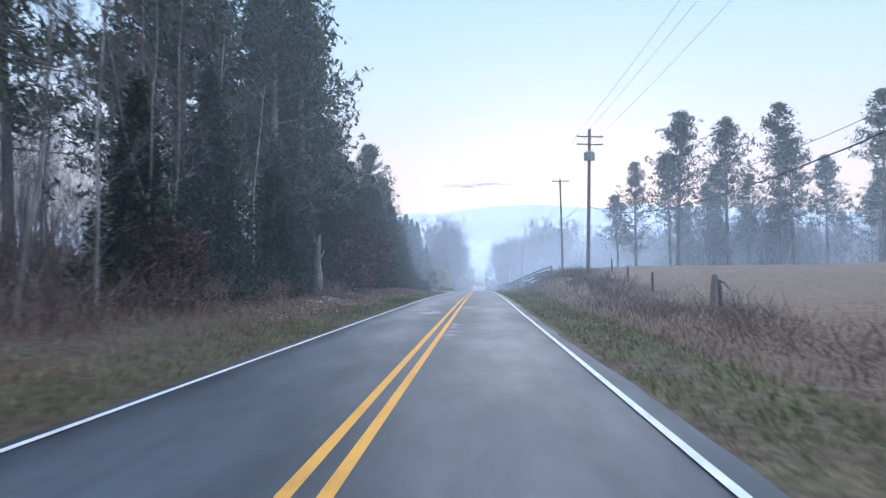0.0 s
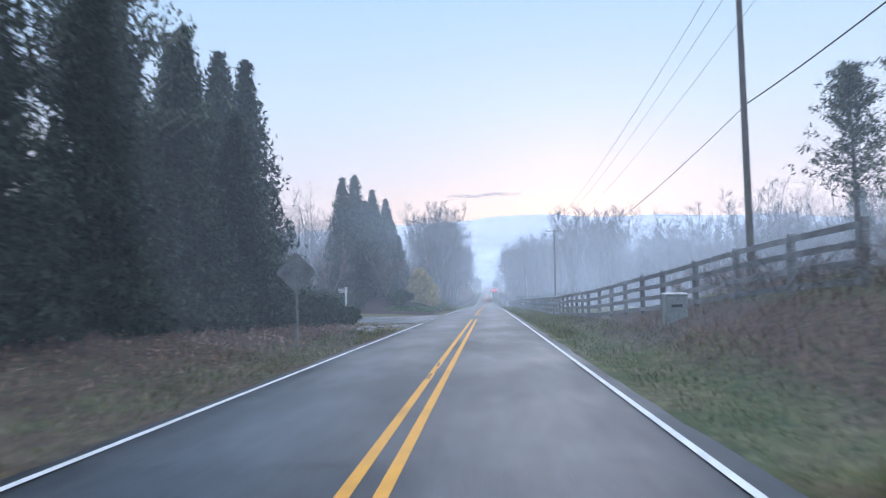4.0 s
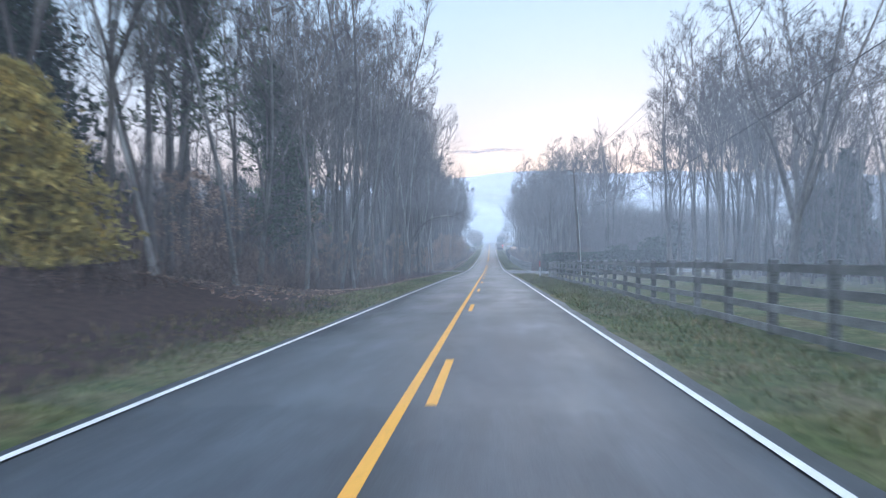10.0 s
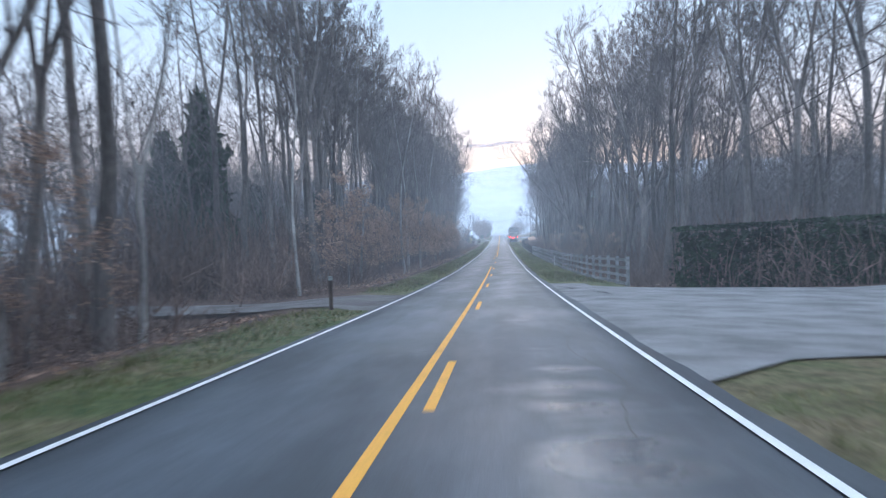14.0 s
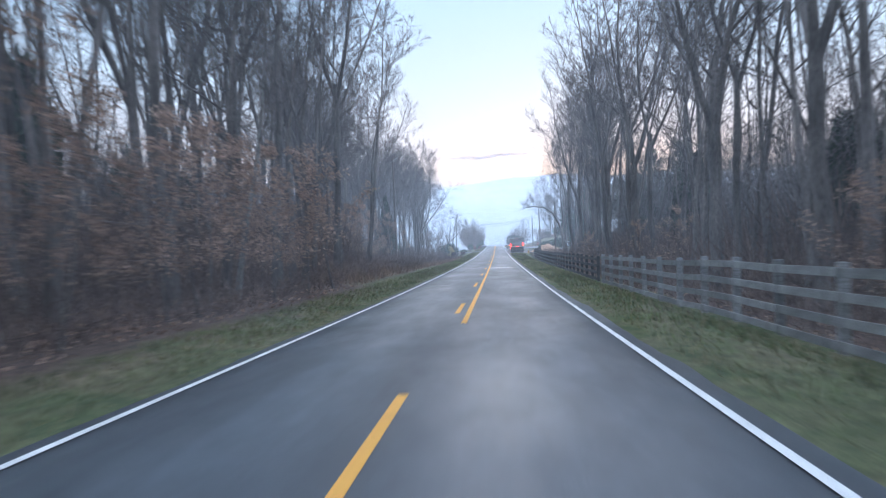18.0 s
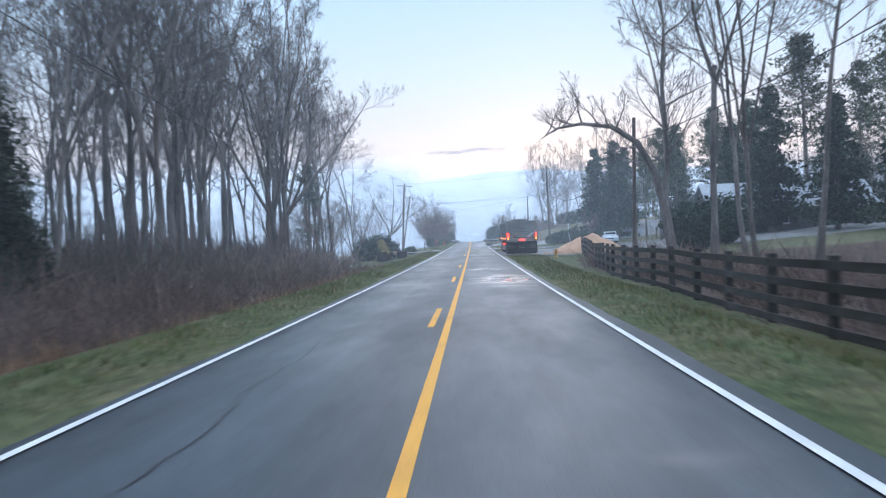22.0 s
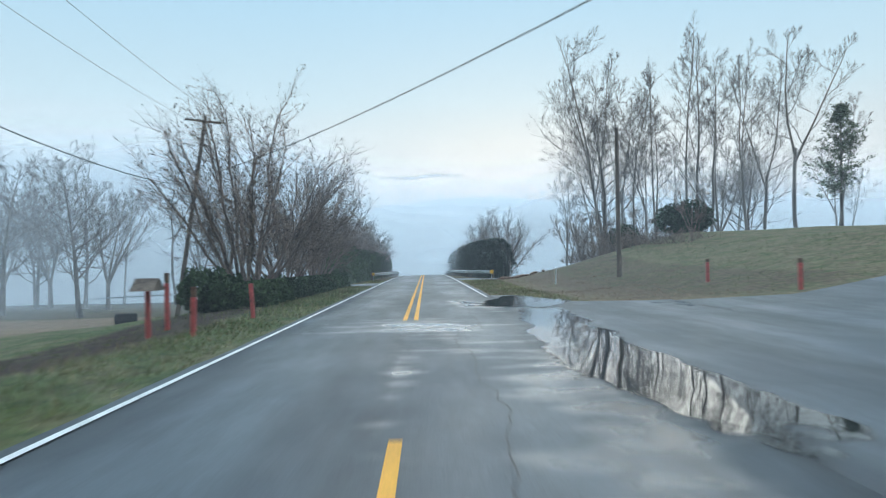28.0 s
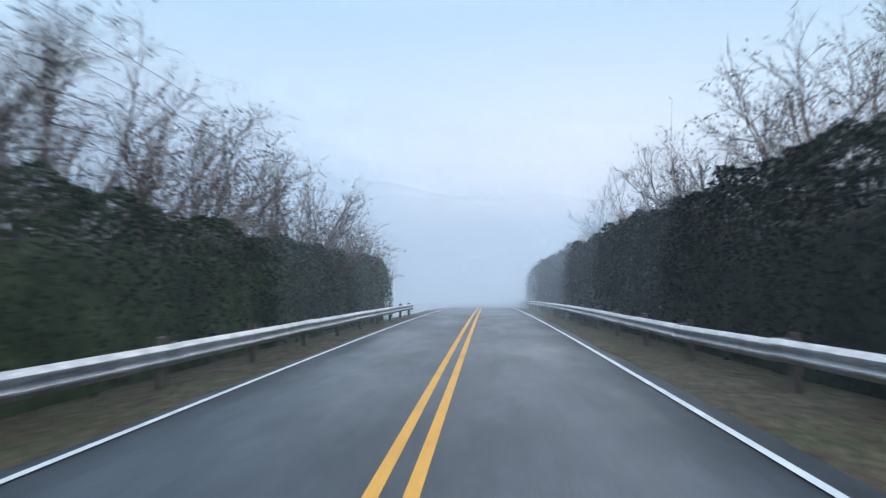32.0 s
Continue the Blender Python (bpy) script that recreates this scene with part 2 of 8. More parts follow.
STRAW = leafy("dry_grass", (0.36, 0.235, 0.16), (0.19, 0.125, 0.09), rough=0.9)
GRASS = leafy("grass_blades", (0.2, 0.225, 0.1), (0.1, 0.135, 0.055), rough=0.8, through_light=0.3, scale=0.25)
IVY = leafy("groundcover_leaves", (0.17, 0.24, 0.09), (0.08, 0.125, 0.05))
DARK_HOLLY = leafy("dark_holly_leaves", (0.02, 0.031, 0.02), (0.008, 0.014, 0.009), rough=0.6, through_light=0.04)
HEDGE_LEAF = leafy("mixed_hedge_leaves", (0.075, 0.105, 0.042), (0.022, 0.038, 0.018), rough=0.65, through_light=0.08)
SEEDS = leafy("seed_heads", (0.1, 0.075, 0.06), (0.06, 0.045, 0.04))

# --- tarmac: aged grey, dark where it is patched and damp, wheel tracks, fine grit
ASPHALT = mat("aged_tarmac", (0.08, 0.098, 0.117), 0.6, (0.052, 0.066, 0.079), 0.5, 90, 0.35, 0.006, spec=0.42, stretch=(1.4, 0.3, 1), fine_amount=0.28)
n, l = ASPHALT.node_tree.nodes, ASPHALT.node_tree.links
road_bsdf = n["Principled BSDF"]


def road_node(kind, **values):
    o = n.new("ShaderNode" + kind)
    for key, value in values.items():
        o.inputs[key.replace("_", " ").title() if isinstance(key, str) else key].default_value = value
    return o


def road_math(op, a, b_=None):
    o = n.new("ShaderNodeMath")
    o.operation = op
    for q, value in enumerate((a, b_)):
        if value is None:
            continue
        if isinstance(value, (int, float)):
            o.inputs[q].default_value = value
        else:
            l.new(value, o.inputs[q])
    return o.outputs[0]


def road_noise(sx, sy, detail, rough=0.5):
    mp_ = n.new("ShaderNodeMapping")
    mp_.inputs["Scale"].default_value = (sx, sy, 1)
    l.new(_tc.outputs["Object"], mp_.inputs[0])
    o = road_node("TexNoise", scale=1.0, detail=detail, roughness=rough)
    l.new(mp_.outputs[0], o.inputs[0])
    return o.outputs["Fac"]


def road_range(value, a0, a1, b0, b1):
    o = road_node("MapRange", from_min=a0, from_max=a1, to_min=b0, to_max=b1)
    l.new(value, o.inputs["Value"])
    return o.outputs[0]


_tc, _sx = n.new("ShaderNodeTexCoord"), n.new("ShaderNodeSeparateXYZ")
l.new(_tc.outputs["Object"], _sx.inputs[0])
# the paler strip down the middle of each lane, darker where tyres and oil have run
_wander = road_range(road_noise(0.25, 0.05, 2), 0.3, 0.7, -0.22, 0.22)
_lane = road_math("COSINE", road_math("MULTIPLY", road_math("SUBTRACT", road_math("ADD", road_math("ABSOLUTE", _sx.outputs["X"]), _wander), 1.4), 2.24))
_streak = road_noise(2.2, 0.07, 6, 0.6)
_mottle = road_noise(0.75, 0.22, 8, 0.62)
_grime = road_noise(5.0, 1.6, 6, 0.65)
_tone = road_math("MULTIPLY", road_range(_lane, -1, 1, 0.84, 1.12), road_range(_streak, 0.3, 0.7, 0.84, 1.16))
_tone = road_math("MULTIPLY", _tone, road_range(_mottle, 0.3, 0.7, 0.78, 1.2))
_tone = road_math("MULTIPLY", _tone, road_range(_grime, 0.3, 0.7, 0.9, 1.1))
_hv = n.new("ShaderNodeHueSaturation")
l.new(road_bsdf.inputs["Base Color"].links[0].from_socket, _hv.inputs["Color"])
l.new(_tone, _hv.inputs["Value"])
l.new(_hv.outputs[0], road_bsdf.inputs["Base Color"])
# wet sheen where water lies on the road, broken up by the mottling
_at, _sp = n.new("ShaderNodeVertexColor"), n.new("ShaderNodeSeparateColor")
_at.layer_name = "wet"
l.new(_at.outputs[0], _sp.inputs[0])
_film = road_range(road_math("ADD", _sp.outputs[0], road_range(road_noise(0.55, 1.3, 6, 0.55), 0.3, 0.7, -0.4, 0.4)), 0.42, 0.95, 0.0, 1.0)
_film = road_math("MULTIPLY", _film, road_range(_sp.outputs[0], 0.02, 0.25, 0.0, 1.0))
_dry = road_math("SUBTRACT", road_range(_mottle, 0.4, 0.72, 0.62, 0.47), road_range(_lane, -1, 1, 0.0, 0.05))
_gl = n.new("ShaderNodeMix")
l.new(_film, _gl.inputs[0])
l.new(_dry, _gl.inputs[2])
_gl.inputs[3].default_value = 0.09
l.new(_gl.outputs[0], road_bsdf.inputs["Roughness"])
GRAVEL_LOT = mat("pale_gravel", (0.27, 0.265, 0.265), 0.95, (0.16, 0.155, 0.155), 0.8, 45, 0.6, 0.02)
WHITE_LINE = mat("white_road_paint", (0.88, 0.88, 0.87), 0.7, (0.72, 0.72, 0.71), 2.5, 60, 0.2, 0.004, fine_amount=0.15)
YELLOW_LINE = mat("yellow_road_paint", (0.9, 0.43, 0.06), 0.7, (0.72, 0.34, 0.06), 1.2, 45, 0.2, 0.004, fine_amount=0.18, contrast=(0.25, 0.5))
FENCE_WOOD = mat("weathered_board", (0.34, 0.335, 0.33), 0.9, (0.2, 0.195, 0.19), 2.0, 30, 0.4, 0.01, per_object=0.25, stretch=(1, 0.15, 1))
FENCE_DARK = mat("dark_stained_board", (0.06, 0.055, 0.052), 0.85, (0.03, 0.028, 0.027), 2.0, 30, 0.4, 0.01, per_object=0.3, stretch=(1, 0.15, 1))
POLE_WOOD = mat("creosoted_pole", (0.17, 0.125, 0.1), 0.9, (0.085, 0.065, 0.055), 1.5, 20, 0.5, 0.01, per_object=0.2, stretch=(1, 1, 0.1))
STEEL = mat("galvanised_steel", (0.55, 0.56, 0.57), 0.42, (0.36, 0.37, 0.38), 2.0, 25, 0.1, 0.003, metal=0.85)
RUST = mat("rusty_steel", (0.2, 0.11, 0.07), 0.85, (0.1, 0.06, 0.045), 4, 30, 0.4, 0.005, metal=0.2)
WIRE = mat("black_cable", (0.045, 0.045, 0.05), 0.7, None, 2, 20, 0)
WHITE_PAINT = mat("white_paint", (0.75, 0.75, 0.73), 0.55, (0.55, 0.55, 0.53), 2, 20, 0.1, 0.003)
RED_PAINT = mat("faded_red_paint", (0.55, 0.09, 0.08), 0.6, (0.36, 0.07, 0.06), 3, 25, 0.15, 0.003)
GREY_PAINT = mat("grey_green_paint", (0.4, 0.42, 0.4), 0.6, (0.28, 0.3, 0.28), 3, 25, 0.15, 0.003)
BLACK_PAINT = mat("black_paint", (0.03, 0.03, 0.032), 0.5, (0.02, 0.02, 0.02), 3, 25, 0.1, 0.003)
STONE = mat("fieldstone", (0.34, 0.32, 0.3), 0.9, (0.18, 0.17, 0.16), 4, 30, 0.6, 0.02, per_object=0.3, per_island=0.3)
EARTH = mat("dark_mulch", (0.075, 0.045, 0.035), 0.95, (0.035, 0.023, 0.02), 2.0, 30, 0.9, 0.04)

# ---------------------------------------------------------------- lie of the land
OFFS = [3.7, 5.0, 6.5, 9.0, 14.0, 25.0, 60.0, 200.0, 1500.0]
LEFT = [(-80, [-.06, .02, .15, .5, .9, 1.2, 1.5, 2, 6]), (45, [-.06, .02, .2, .7, 1.0, 1.2, 1.5, 2, 6]), (62, [-.06, .03, .35, 1.0, 1.4, 1.5, 1.6, 2, 6]),
        (86, [-.06, .0, .2, .5, .6, .6, .6, 1, 6]), (97, [-.07, -.07, -.07, -.05, .0, .1, .2, 1, 6]), (117, [-.07, -.07, -.07, -.05, .0, .1, .2, 1, 6]),
        (124, [-.06, .0, .15, .5, .8, 1.0, 1.4, 2, 6]), (134, [-.06, .06, .35, 1.2, 2.2, 2.6, 2.6, 3, 6]), (144, [-.06, .04, .2, .7, 1.9, 2.4, 2.6, 3, 6]), (151, [-.06, .08, .7, 1.7, 2.2, 2.4, 2.6, 3, 6]), (160, [-.06, .08, .8, 1.9, 2.3, 2.4, 2.6, 3, 6]), (172, [-.06, .06, .6, 1.5, 1.8, 1.8, 1.8, 2, 6]), (182, [-.06, .05, .25, .6, .7, .8, 1, 2, 6]),
        (196, [-.06, .05, .0, -.5, -.8, -.8, -.5, 1, 6]), (236, [-.06, .05, -.1, -.8, -1.2, -1.0, -.5, 1, 6]), (262, [-.06, .03, .05, .0, .0, .2, .6, 2, 6]),
        (330, [-.06, .03, .1, .2, .4, .6, 1, 2, 6]), (365, [-.06, .03, .15, .5, .7, .4, -.5, -1, 6]), (405, [-.06, .03, -.2, -.9, -.4, -.5, -1, -2, 5]),
        (440, [-.06, .0, -.25, -.9, -.6, -.8, -1.5, -2, 5]), (475, [-.06, -.02, -.2, -.6, -1.0, -1.3, -1.8, -2, 5]), (520, [-.06, .0, -.05, -.3, -.9, -1.4, -2, -2, 5]),
        (548, [-.06, -.03, -.1, -.5, -1.6, -3, -3, -3, 5]), (640, [-.06, -.1, -.6, -2.0, -3, -4, -4, -3, 5]), (760, [-.06, -.1, 0, 0, 0, 0, 0, 0, 6]), (4000, [-.1, 0, 0, 0, 0, 0, 0, 0, 8])]
RIGHT = [(-80, [-.06, -.05, -.3, -.45, .3, .9, 2.2, 4, 9]), (34, [-.06, -.05, -.3, -.4, .4, 1.2, 2.4, 4, 9]), (58, [-.06, .0, .3, 1.2, 2.4, 2.6, 3.0, 4, 9]),
         (72, [-.06, .0, .5, 1.5, 2.8, 3.0, 3.2, 4, 9]), (88, [-.06, .0, .3, 1.1, 2.1, 2.2, 2.4, 3, 9]), (100, [-.06, -.02, .15, .45, .7, .7, .8, 2, 9]), (114, [-.06, -.02, -.05, .0, .0, .0, .0, 2, 9]),
         (200, [-.06, -.02, -.15, -.05, -.05, -.3, -.4, 2, 9]), (225, [-.07, -.06, -.15, -.25, -.3, -.2, .1, 2, 9]), (241, [-.07, -.06, -.1, -.3, -.4, -.3, .1, 2, 9]), (262, [-.06, -.02, -.1, -.6, -.5, -.2, .5, 2, 9]),
         (280, [-.06, .0, -.35, -.7, -.5, .0, .5, 3, 9]), (345, [-.06, .0, -.4, -.75, -.6, .2, 2, 6, 9]), (400, [-.06, .0, -.4, -.65, -.4, .4, 2, 6, 9]), (430, [-.06, -.02, -.3, -.5, -.2, .4, 2.6, 7, 12]), (446, [-.06, -.06, -.1, -.2, .0, .4, 2.6, 7, 12]),
         (470, [-.07, -.06, -.07, -.1, .0, .4, 3.0, 8, 12]), (498, [-.07, -.06, -.08, -.14, -.2, -.05, 2.0, 7, 12]), (512, [-.07, -.05, -.05, -.1, -.1, .2, 4.0, 10, 13]), (522, [-.07, -.05, -.05, -.05, .2, 2.0, 6.5, 12, 14]),
         (535, [-.06, -.02, -.1, -.3, -.1, 2.6, 7, 12, 14]), (546, [-.06, -.03, -.05, -.1, .6, 2.8, 4.5, 6, 10]), (555, [-.06, -.05, -.08, .05, 1.1, 4.0, 4.5, 4, 9]), (563, [-.06, -.08, -.1, -.1, .4, 3.4, 3.6, 3, 8]), (574, [-.06, -.08, -.2, -.4, -.5, 2.4, 3, 2, 8]), (592, [-.06, -.08, -.3, -1.0, -1.2, 0, 0, 2, 8]), (640, [-.06, -.1, -.6, -2.0, -3, -4, -4, -2, 8]),
         (760, [-.06, -.1, 0, 0, 0, 0, 0, 0, 8]), (4000, [-.1, 0, 0, 0, 0, 0, 0, 0, 8])]
_ly, _lh = np.array([a for a, _ in LEFT]), np.array([b for _, b in LEFT], dtype=float)
_ry, _rh = np.array([a for a, _ in RIGHT]), np.array([b for _, b in RIGHT], dtype=float)


DRIVES_LEFT = ((95, 121), (249, 260), (470, 484), (541, 553))
DRIVES_RIGHT = ((236, 266), (446, 486), (490, 524), (552, 566))


def smooth_by_drive(x, y):
    """0.1 on graded ground round the drives and side roads, 1 well away from them."""
    d = min(max(a - y, y - b_, 0.0) for a, b_ in (DRIVES_LEFT if x < 0 else DRIVES_RIGHT))
    return min(0.1 + d / 6.0 + max(abs(x) - 26, 0) * 0.1, 1.0)


LEFT_Y, LEFT_H, RIGHT_Y, RIGHT_H = _ly.tolist(), _lh.tolist(), _ry.tolist(), _rh.tolist()


def land(x, y):
    """Height of the ground at (x, y), relative to nothing: metres over the world's zero."""
    ys, hs = (LEFT_Y, LEFT_H) if x < 0 else (RIGHT_Y, RIGHT_H)
    k = 0
    while k < len(ys) - 2 and ys[k + 1] < y:
        k += 1
    f = min(max((y - ys[k]) / (ys[k + 1] - ys[k]), 0.0), 1.0)
    a = abs(x) / 0.874
    h = -0.06
    if a > 3.7:
        m = 0
        while m < len(OFFS) - 2 and OFFS[m + 1] < a:
            m += 1
        g = min((a - OFFS[m]) / (OFFS[m + 1] - OFFS[m]), 1.0)
        r0, r1 = hs[k], hs[k + 1]
        h = 0.9 * ((r0[m] * (1 - g) + r0[m + 1] * g) * (1 - f) + (r1[m] * (1 - g) + r1[m + 1] * g) * f)
    if a > 5.0:
        w = min((a - 5.0) / 6.0, 1.0)
        w *= smooth_by_drive(x, y)
        h += w * (0.22 * noise.noise((x * 0.13, y * 0.13, 0.3)) + 0.07 * noise.noise((x * 0.6, y * 0.6, 4.1)))
    if a > 250:
        h += min((a - 250) / 600, 1) * 12 * noise.noise((x * 0.003, y * 0.003, 2.2))
    return float(road_z(y)) + h


def cover(x, y):
    """What lies on the ground: litter, straw, bare mulch (0 to 1 each); what is left is grass."""
    a = abs(x) / 0.874
    lit = straw = mul = 0.0
    step = lambda e0, e1: min(max((a - e0) / (e1 - e0), 0.0), 1.0)
    if x < 0:
        if y < 92:
            straw = (0.4 if y < 60 else 0.35) * step(3.8, 4.3) * (1 - 0.75 * step(9, 12)); lit = 0.6 + 0.75 * step(7.5, 10); mul = 0.45 * step(4.6, 5.4) if y > 62 else 0.0
        elif y < 120:
            straw = 0.4
        elif y < 182:
            mul = step(4.1, 5.0); straw = 0.3 * step(3.8, 4.2)
        elif y < 345:
            lit = step(5.0, 6.3); straw = 0.35 * step(4.2, 4.8)
        elif y < 395:
            straw = step(5.5, 7.0) * 0.6; lit = 0.5 * step(5.5, 7) + 0.4 * step(12, 16)
        elif y < 432:
            straw = 0.3 * step(6.0, 7.5); lit = 0.95 * step(6.0, 7.5)
        elif y < 560:
            straw = 0.8 * step(17, 22); mul = 0.8 * step(5.3, 5.9) if 507 < y < 545 and a < 9.5 else 0.0; straw = max(straw, 0.5 if y > 545 else 0.12)
        else:
            lit = 0.6
    else:
        if y < 66:
            straw = 0.5 + 0.45 * step(6.6, 8.5); lit = 0.42 * (1 - step(8, 10))
        elif y < 100:
            straw = 0.2 * step(5.5, 7) * (1 - step(8.5, 10)); lit = 0.75 * step(4.6, 6) * (1 - step(8.5, 10))
        elif y < 214:
            straw = 0.25 * step(12, 16); lit = step(40, 60)
        elif y < 250:
            straw = 0.4
        elif y < 400:
            lit = step(7.6, 9.0)
        elif y < 436:
            lit = step(7.0, 8.2) * 0.9; straw = 0.2 * step(9, 11)
        elif y < 470:
            straw = 0.3 * step(10, 14)
        elif y < 556:
            straw = 0.62 if y > 516 and a < 12 else (0.4 if y > 512 else 0.25); lit = 0.5 * step(6, 10) if y > 520 and a < 18 else 0.0
        else:
            lit = 0.6
    return lit, straw, mul


def ground_grid():
    xs = [-1500, -1000, -700, -480, -340, -250, -190, -150, -120, -98, -80, -66, -55, -46, -39, -33, -28.5, -25, -22, -19.5]
    xs += list(np.arange(-17.5, -3.9, 0.7)) + [-3.72, -2, 0]
    xs = xs + [-v for v in xs[-2::-1]]
    ys = list(np.arange(-60, 660, 2.0)) + [664, 672, 684, 700, 725, 760, 800, 860, 950, 1100, 1300, 1600, 2000, 2600, 3300]
    v, col = [], []
    for y in ys:
        for x in xs:
            v.append((x, y, land(x, y)))
            col.append((*cover(x, y), 1.0))
    nx = len(xs)
    f = [[j * nx + i, j * nx + i + 1, (j + 1) * nx + i + 1, (j + 1) * nx + i] for j in range(len(ys) - 1) for i in range(nx - 1)]
    s = Shape()
    s.v, s.f = v, f
    me = s.mesh("ground", None, smooth=True)
    at = me.color_attributes.new("cover", "FLOAT_COLOR", "POINT")
    at.data.foreach_set("color", np.array(col, dtype=np.float32).ravel())
    return me


GROUND = bpy.data.materials.new("ground_cover")
GROUND.use_nodes = True
n, l = GROUND.node_tree.nodes, GROUND.node_tree.links
b = n["Principled BSDF"]
b.inputs["Roughness"].default_value = 0.95
b.inputs["Specular IOR Level"].default_value = 0.2
tc = n.new("ShaderNodeTexCoord")


def _noise(scale, detail=4.0):
    o = n.new("ShaderNodeTexNoise")
    o.inputs["Scale"].default_value, o.inputs["Detail"].default_value = scale, detail
    l.new(tc.outputs["Object"], o.inputs[0])
    return o


def _two(nz, c0, c1, p0=0.35, p1=0.65):
    r = n.new("ShaderNodeValToRGB")
    r.color_ramp.elements[0].position, r.color_ramp.elements[1].position = p0, p1
    r.color_ramp.elements[0].color, r.color_ramp.elements[1].color = (*c0, 1), (*c1, 1)
    l.new(nz.outputs["Fac"], r.inputs[0])
    return r


big, mid, fine = _noise(0.18), _noise(1.3), _noise(24.0)
patch, tuft = _noise(0.85, 6.0), _noise(5.5, 5.0)
green_c = _two(tuft, (0.04, 0.062, 0.026), (0.118, 0.14, 0.062), 0.32, 0.68)
tan_c = _two(tuft, (0.1, 0.083, 0.05), (0.24, 0.2, 0.118), 0.32, 0.68)
tan_w = _two(patch, (0, 0, 0), (0.75, 0.75, 0.75), 0.42, 0.66)
grass_c = n.new("ShaderNodeMixRGB")
l.new(tan_w.outputs[0], grass_c.inputs[0]); l.new(green_c.outputs[0], grass_c.inputs[1]); l.new(tan_c.outputs[0], grass_c.inputs[2])
litter_c = _two(tuft, (0.036, 0.026, 0.023), (0.15, 0.098, 0.076), 0.3, 0.72)
straw_c = _two(tuft, (0.11, 0.073, 0.05), (0.31, 0.22, 0.155), 0.3, 0.7)
mulch_c = _two(tuft, (0.02, 0.012, 0.011), (0.07, 0.042, 0.035), 0.3, 0.72)
att = n.new("ShaderNodeVertexColor")
att.layer_name = "cover"
sp = n.new("ShaderNodeSeparateColor")
l.new(att.outputs[0], sp.inputs[0])
cur = grass_c.outputs[0]
for ch, colr in ((1, straw_c), (0, litter_c), (2, mulch_c)):
    # ragged edges between one cover and the next
    ad = n.new("ShaderNodeMath"); ad.operation = "ADD"
    sb = n.new("ShaderNodeMath"); sb.operation = "MULTIPLY_ADD"
    sb.inputs[1].default_value, sb.inputs[2].default_value = 1.0, -0.5
    l.new(mid.outputs["Fac"], sb.inputs[0])
    l.new(sp.outputs[ch], ad.inputs[0]); l.new(sb.outputs[0], ad.inputs[1])
    mr = n.new("ShaderNodeMapRange"); mr.inputs["From Min"].default_value, mr.inputs["From Max"].default_value = 0.18, 0.82
    l.new(ad.outputs[0], mr.inputs["Value"])
    mx = n.new("ShaderNodeMixRGB")
    l.new(mr.outputs[0], mx.inputs[0]); l.new(cur, mx.inputs[1]); l.new(colr.outputs[0], mx.inputs[2])
    cur = mx.outputs[0]
hs = n.new("ShaderNodeHueSaturation")
mv = n.new("ShaderNodeMapRange")
mv.inputs["From Min"].default_value, mv.inputs["From Max"].default_value = 0.3, 0.7
mv.inputs["To Min"].default_value, mv.inputs["To Max"].default_value = 0.6, 1.4
l.new(fine.outputs["Fac"], mv.inputs["Value"]); l.new(mv.outputs[0], hs.inputs["Value"]); l.new(cur, hs.inputs["Color"])
l.new(hs.outputs[0], b.inputs["Base Color"])
bp = n.new("ShaderNodeBump"); bp.inputs["Strength"].default_value, bp.inputs["Distance"].default_value = 0.7, 0.03
l.new(fine.outputs["Fac"], bp.inputs["Height"]); l.new(bp.outputs[0], b.inputs["Normal"])

ground_me = ground_grid()
ground_me.materials.append(GROUND)
single("ground", ground_me, None, "rolling ground of grass, leaf litter and dry straw", "ground", kind="structure")

# ---------------------------------------------------------------- road
rng = np.random.default_rng(5)


def road_pts(x, y0, y1, step=3.0):
    k = max(int(math.ceil((y1 - y0) / step)), 1)
    ys_ = [y0 + (y1 - y0) * i / k for i in range(k + 1)]
    # 1 and -1 stand for the two edge lines
    return [(x * half(y) if abs(x) == 1 else x, y, float(road_z(y))) for y in ys_]


HALF = [(0, 2.75), (28, 2.67), (90, 2.71), (138, 2.75), (173, 2.73), (211, 2.77), (231, 2.75), (282, 2.66), (314, 2.69), (335, 2.65), (375, 2.72), (412, 2.67), (439, 2.72), (498, 2.72), (514, 2.74), (530, 2.81), (546, 2.85), (563, 2.88)]


def half(y):
    """Distance of the white edge lines from the middle of the road."""
    return float(np.interp(y, [a for a, _ in HALF], [b_ for _, b_ in HALF]))


s = Shape()
nyr = 1600
COLS = [-2.3, -1.8, -1.3, -0.8, -0.35, 0.0, 0.35, 0.8, 1.3, 1.8, 2.3]
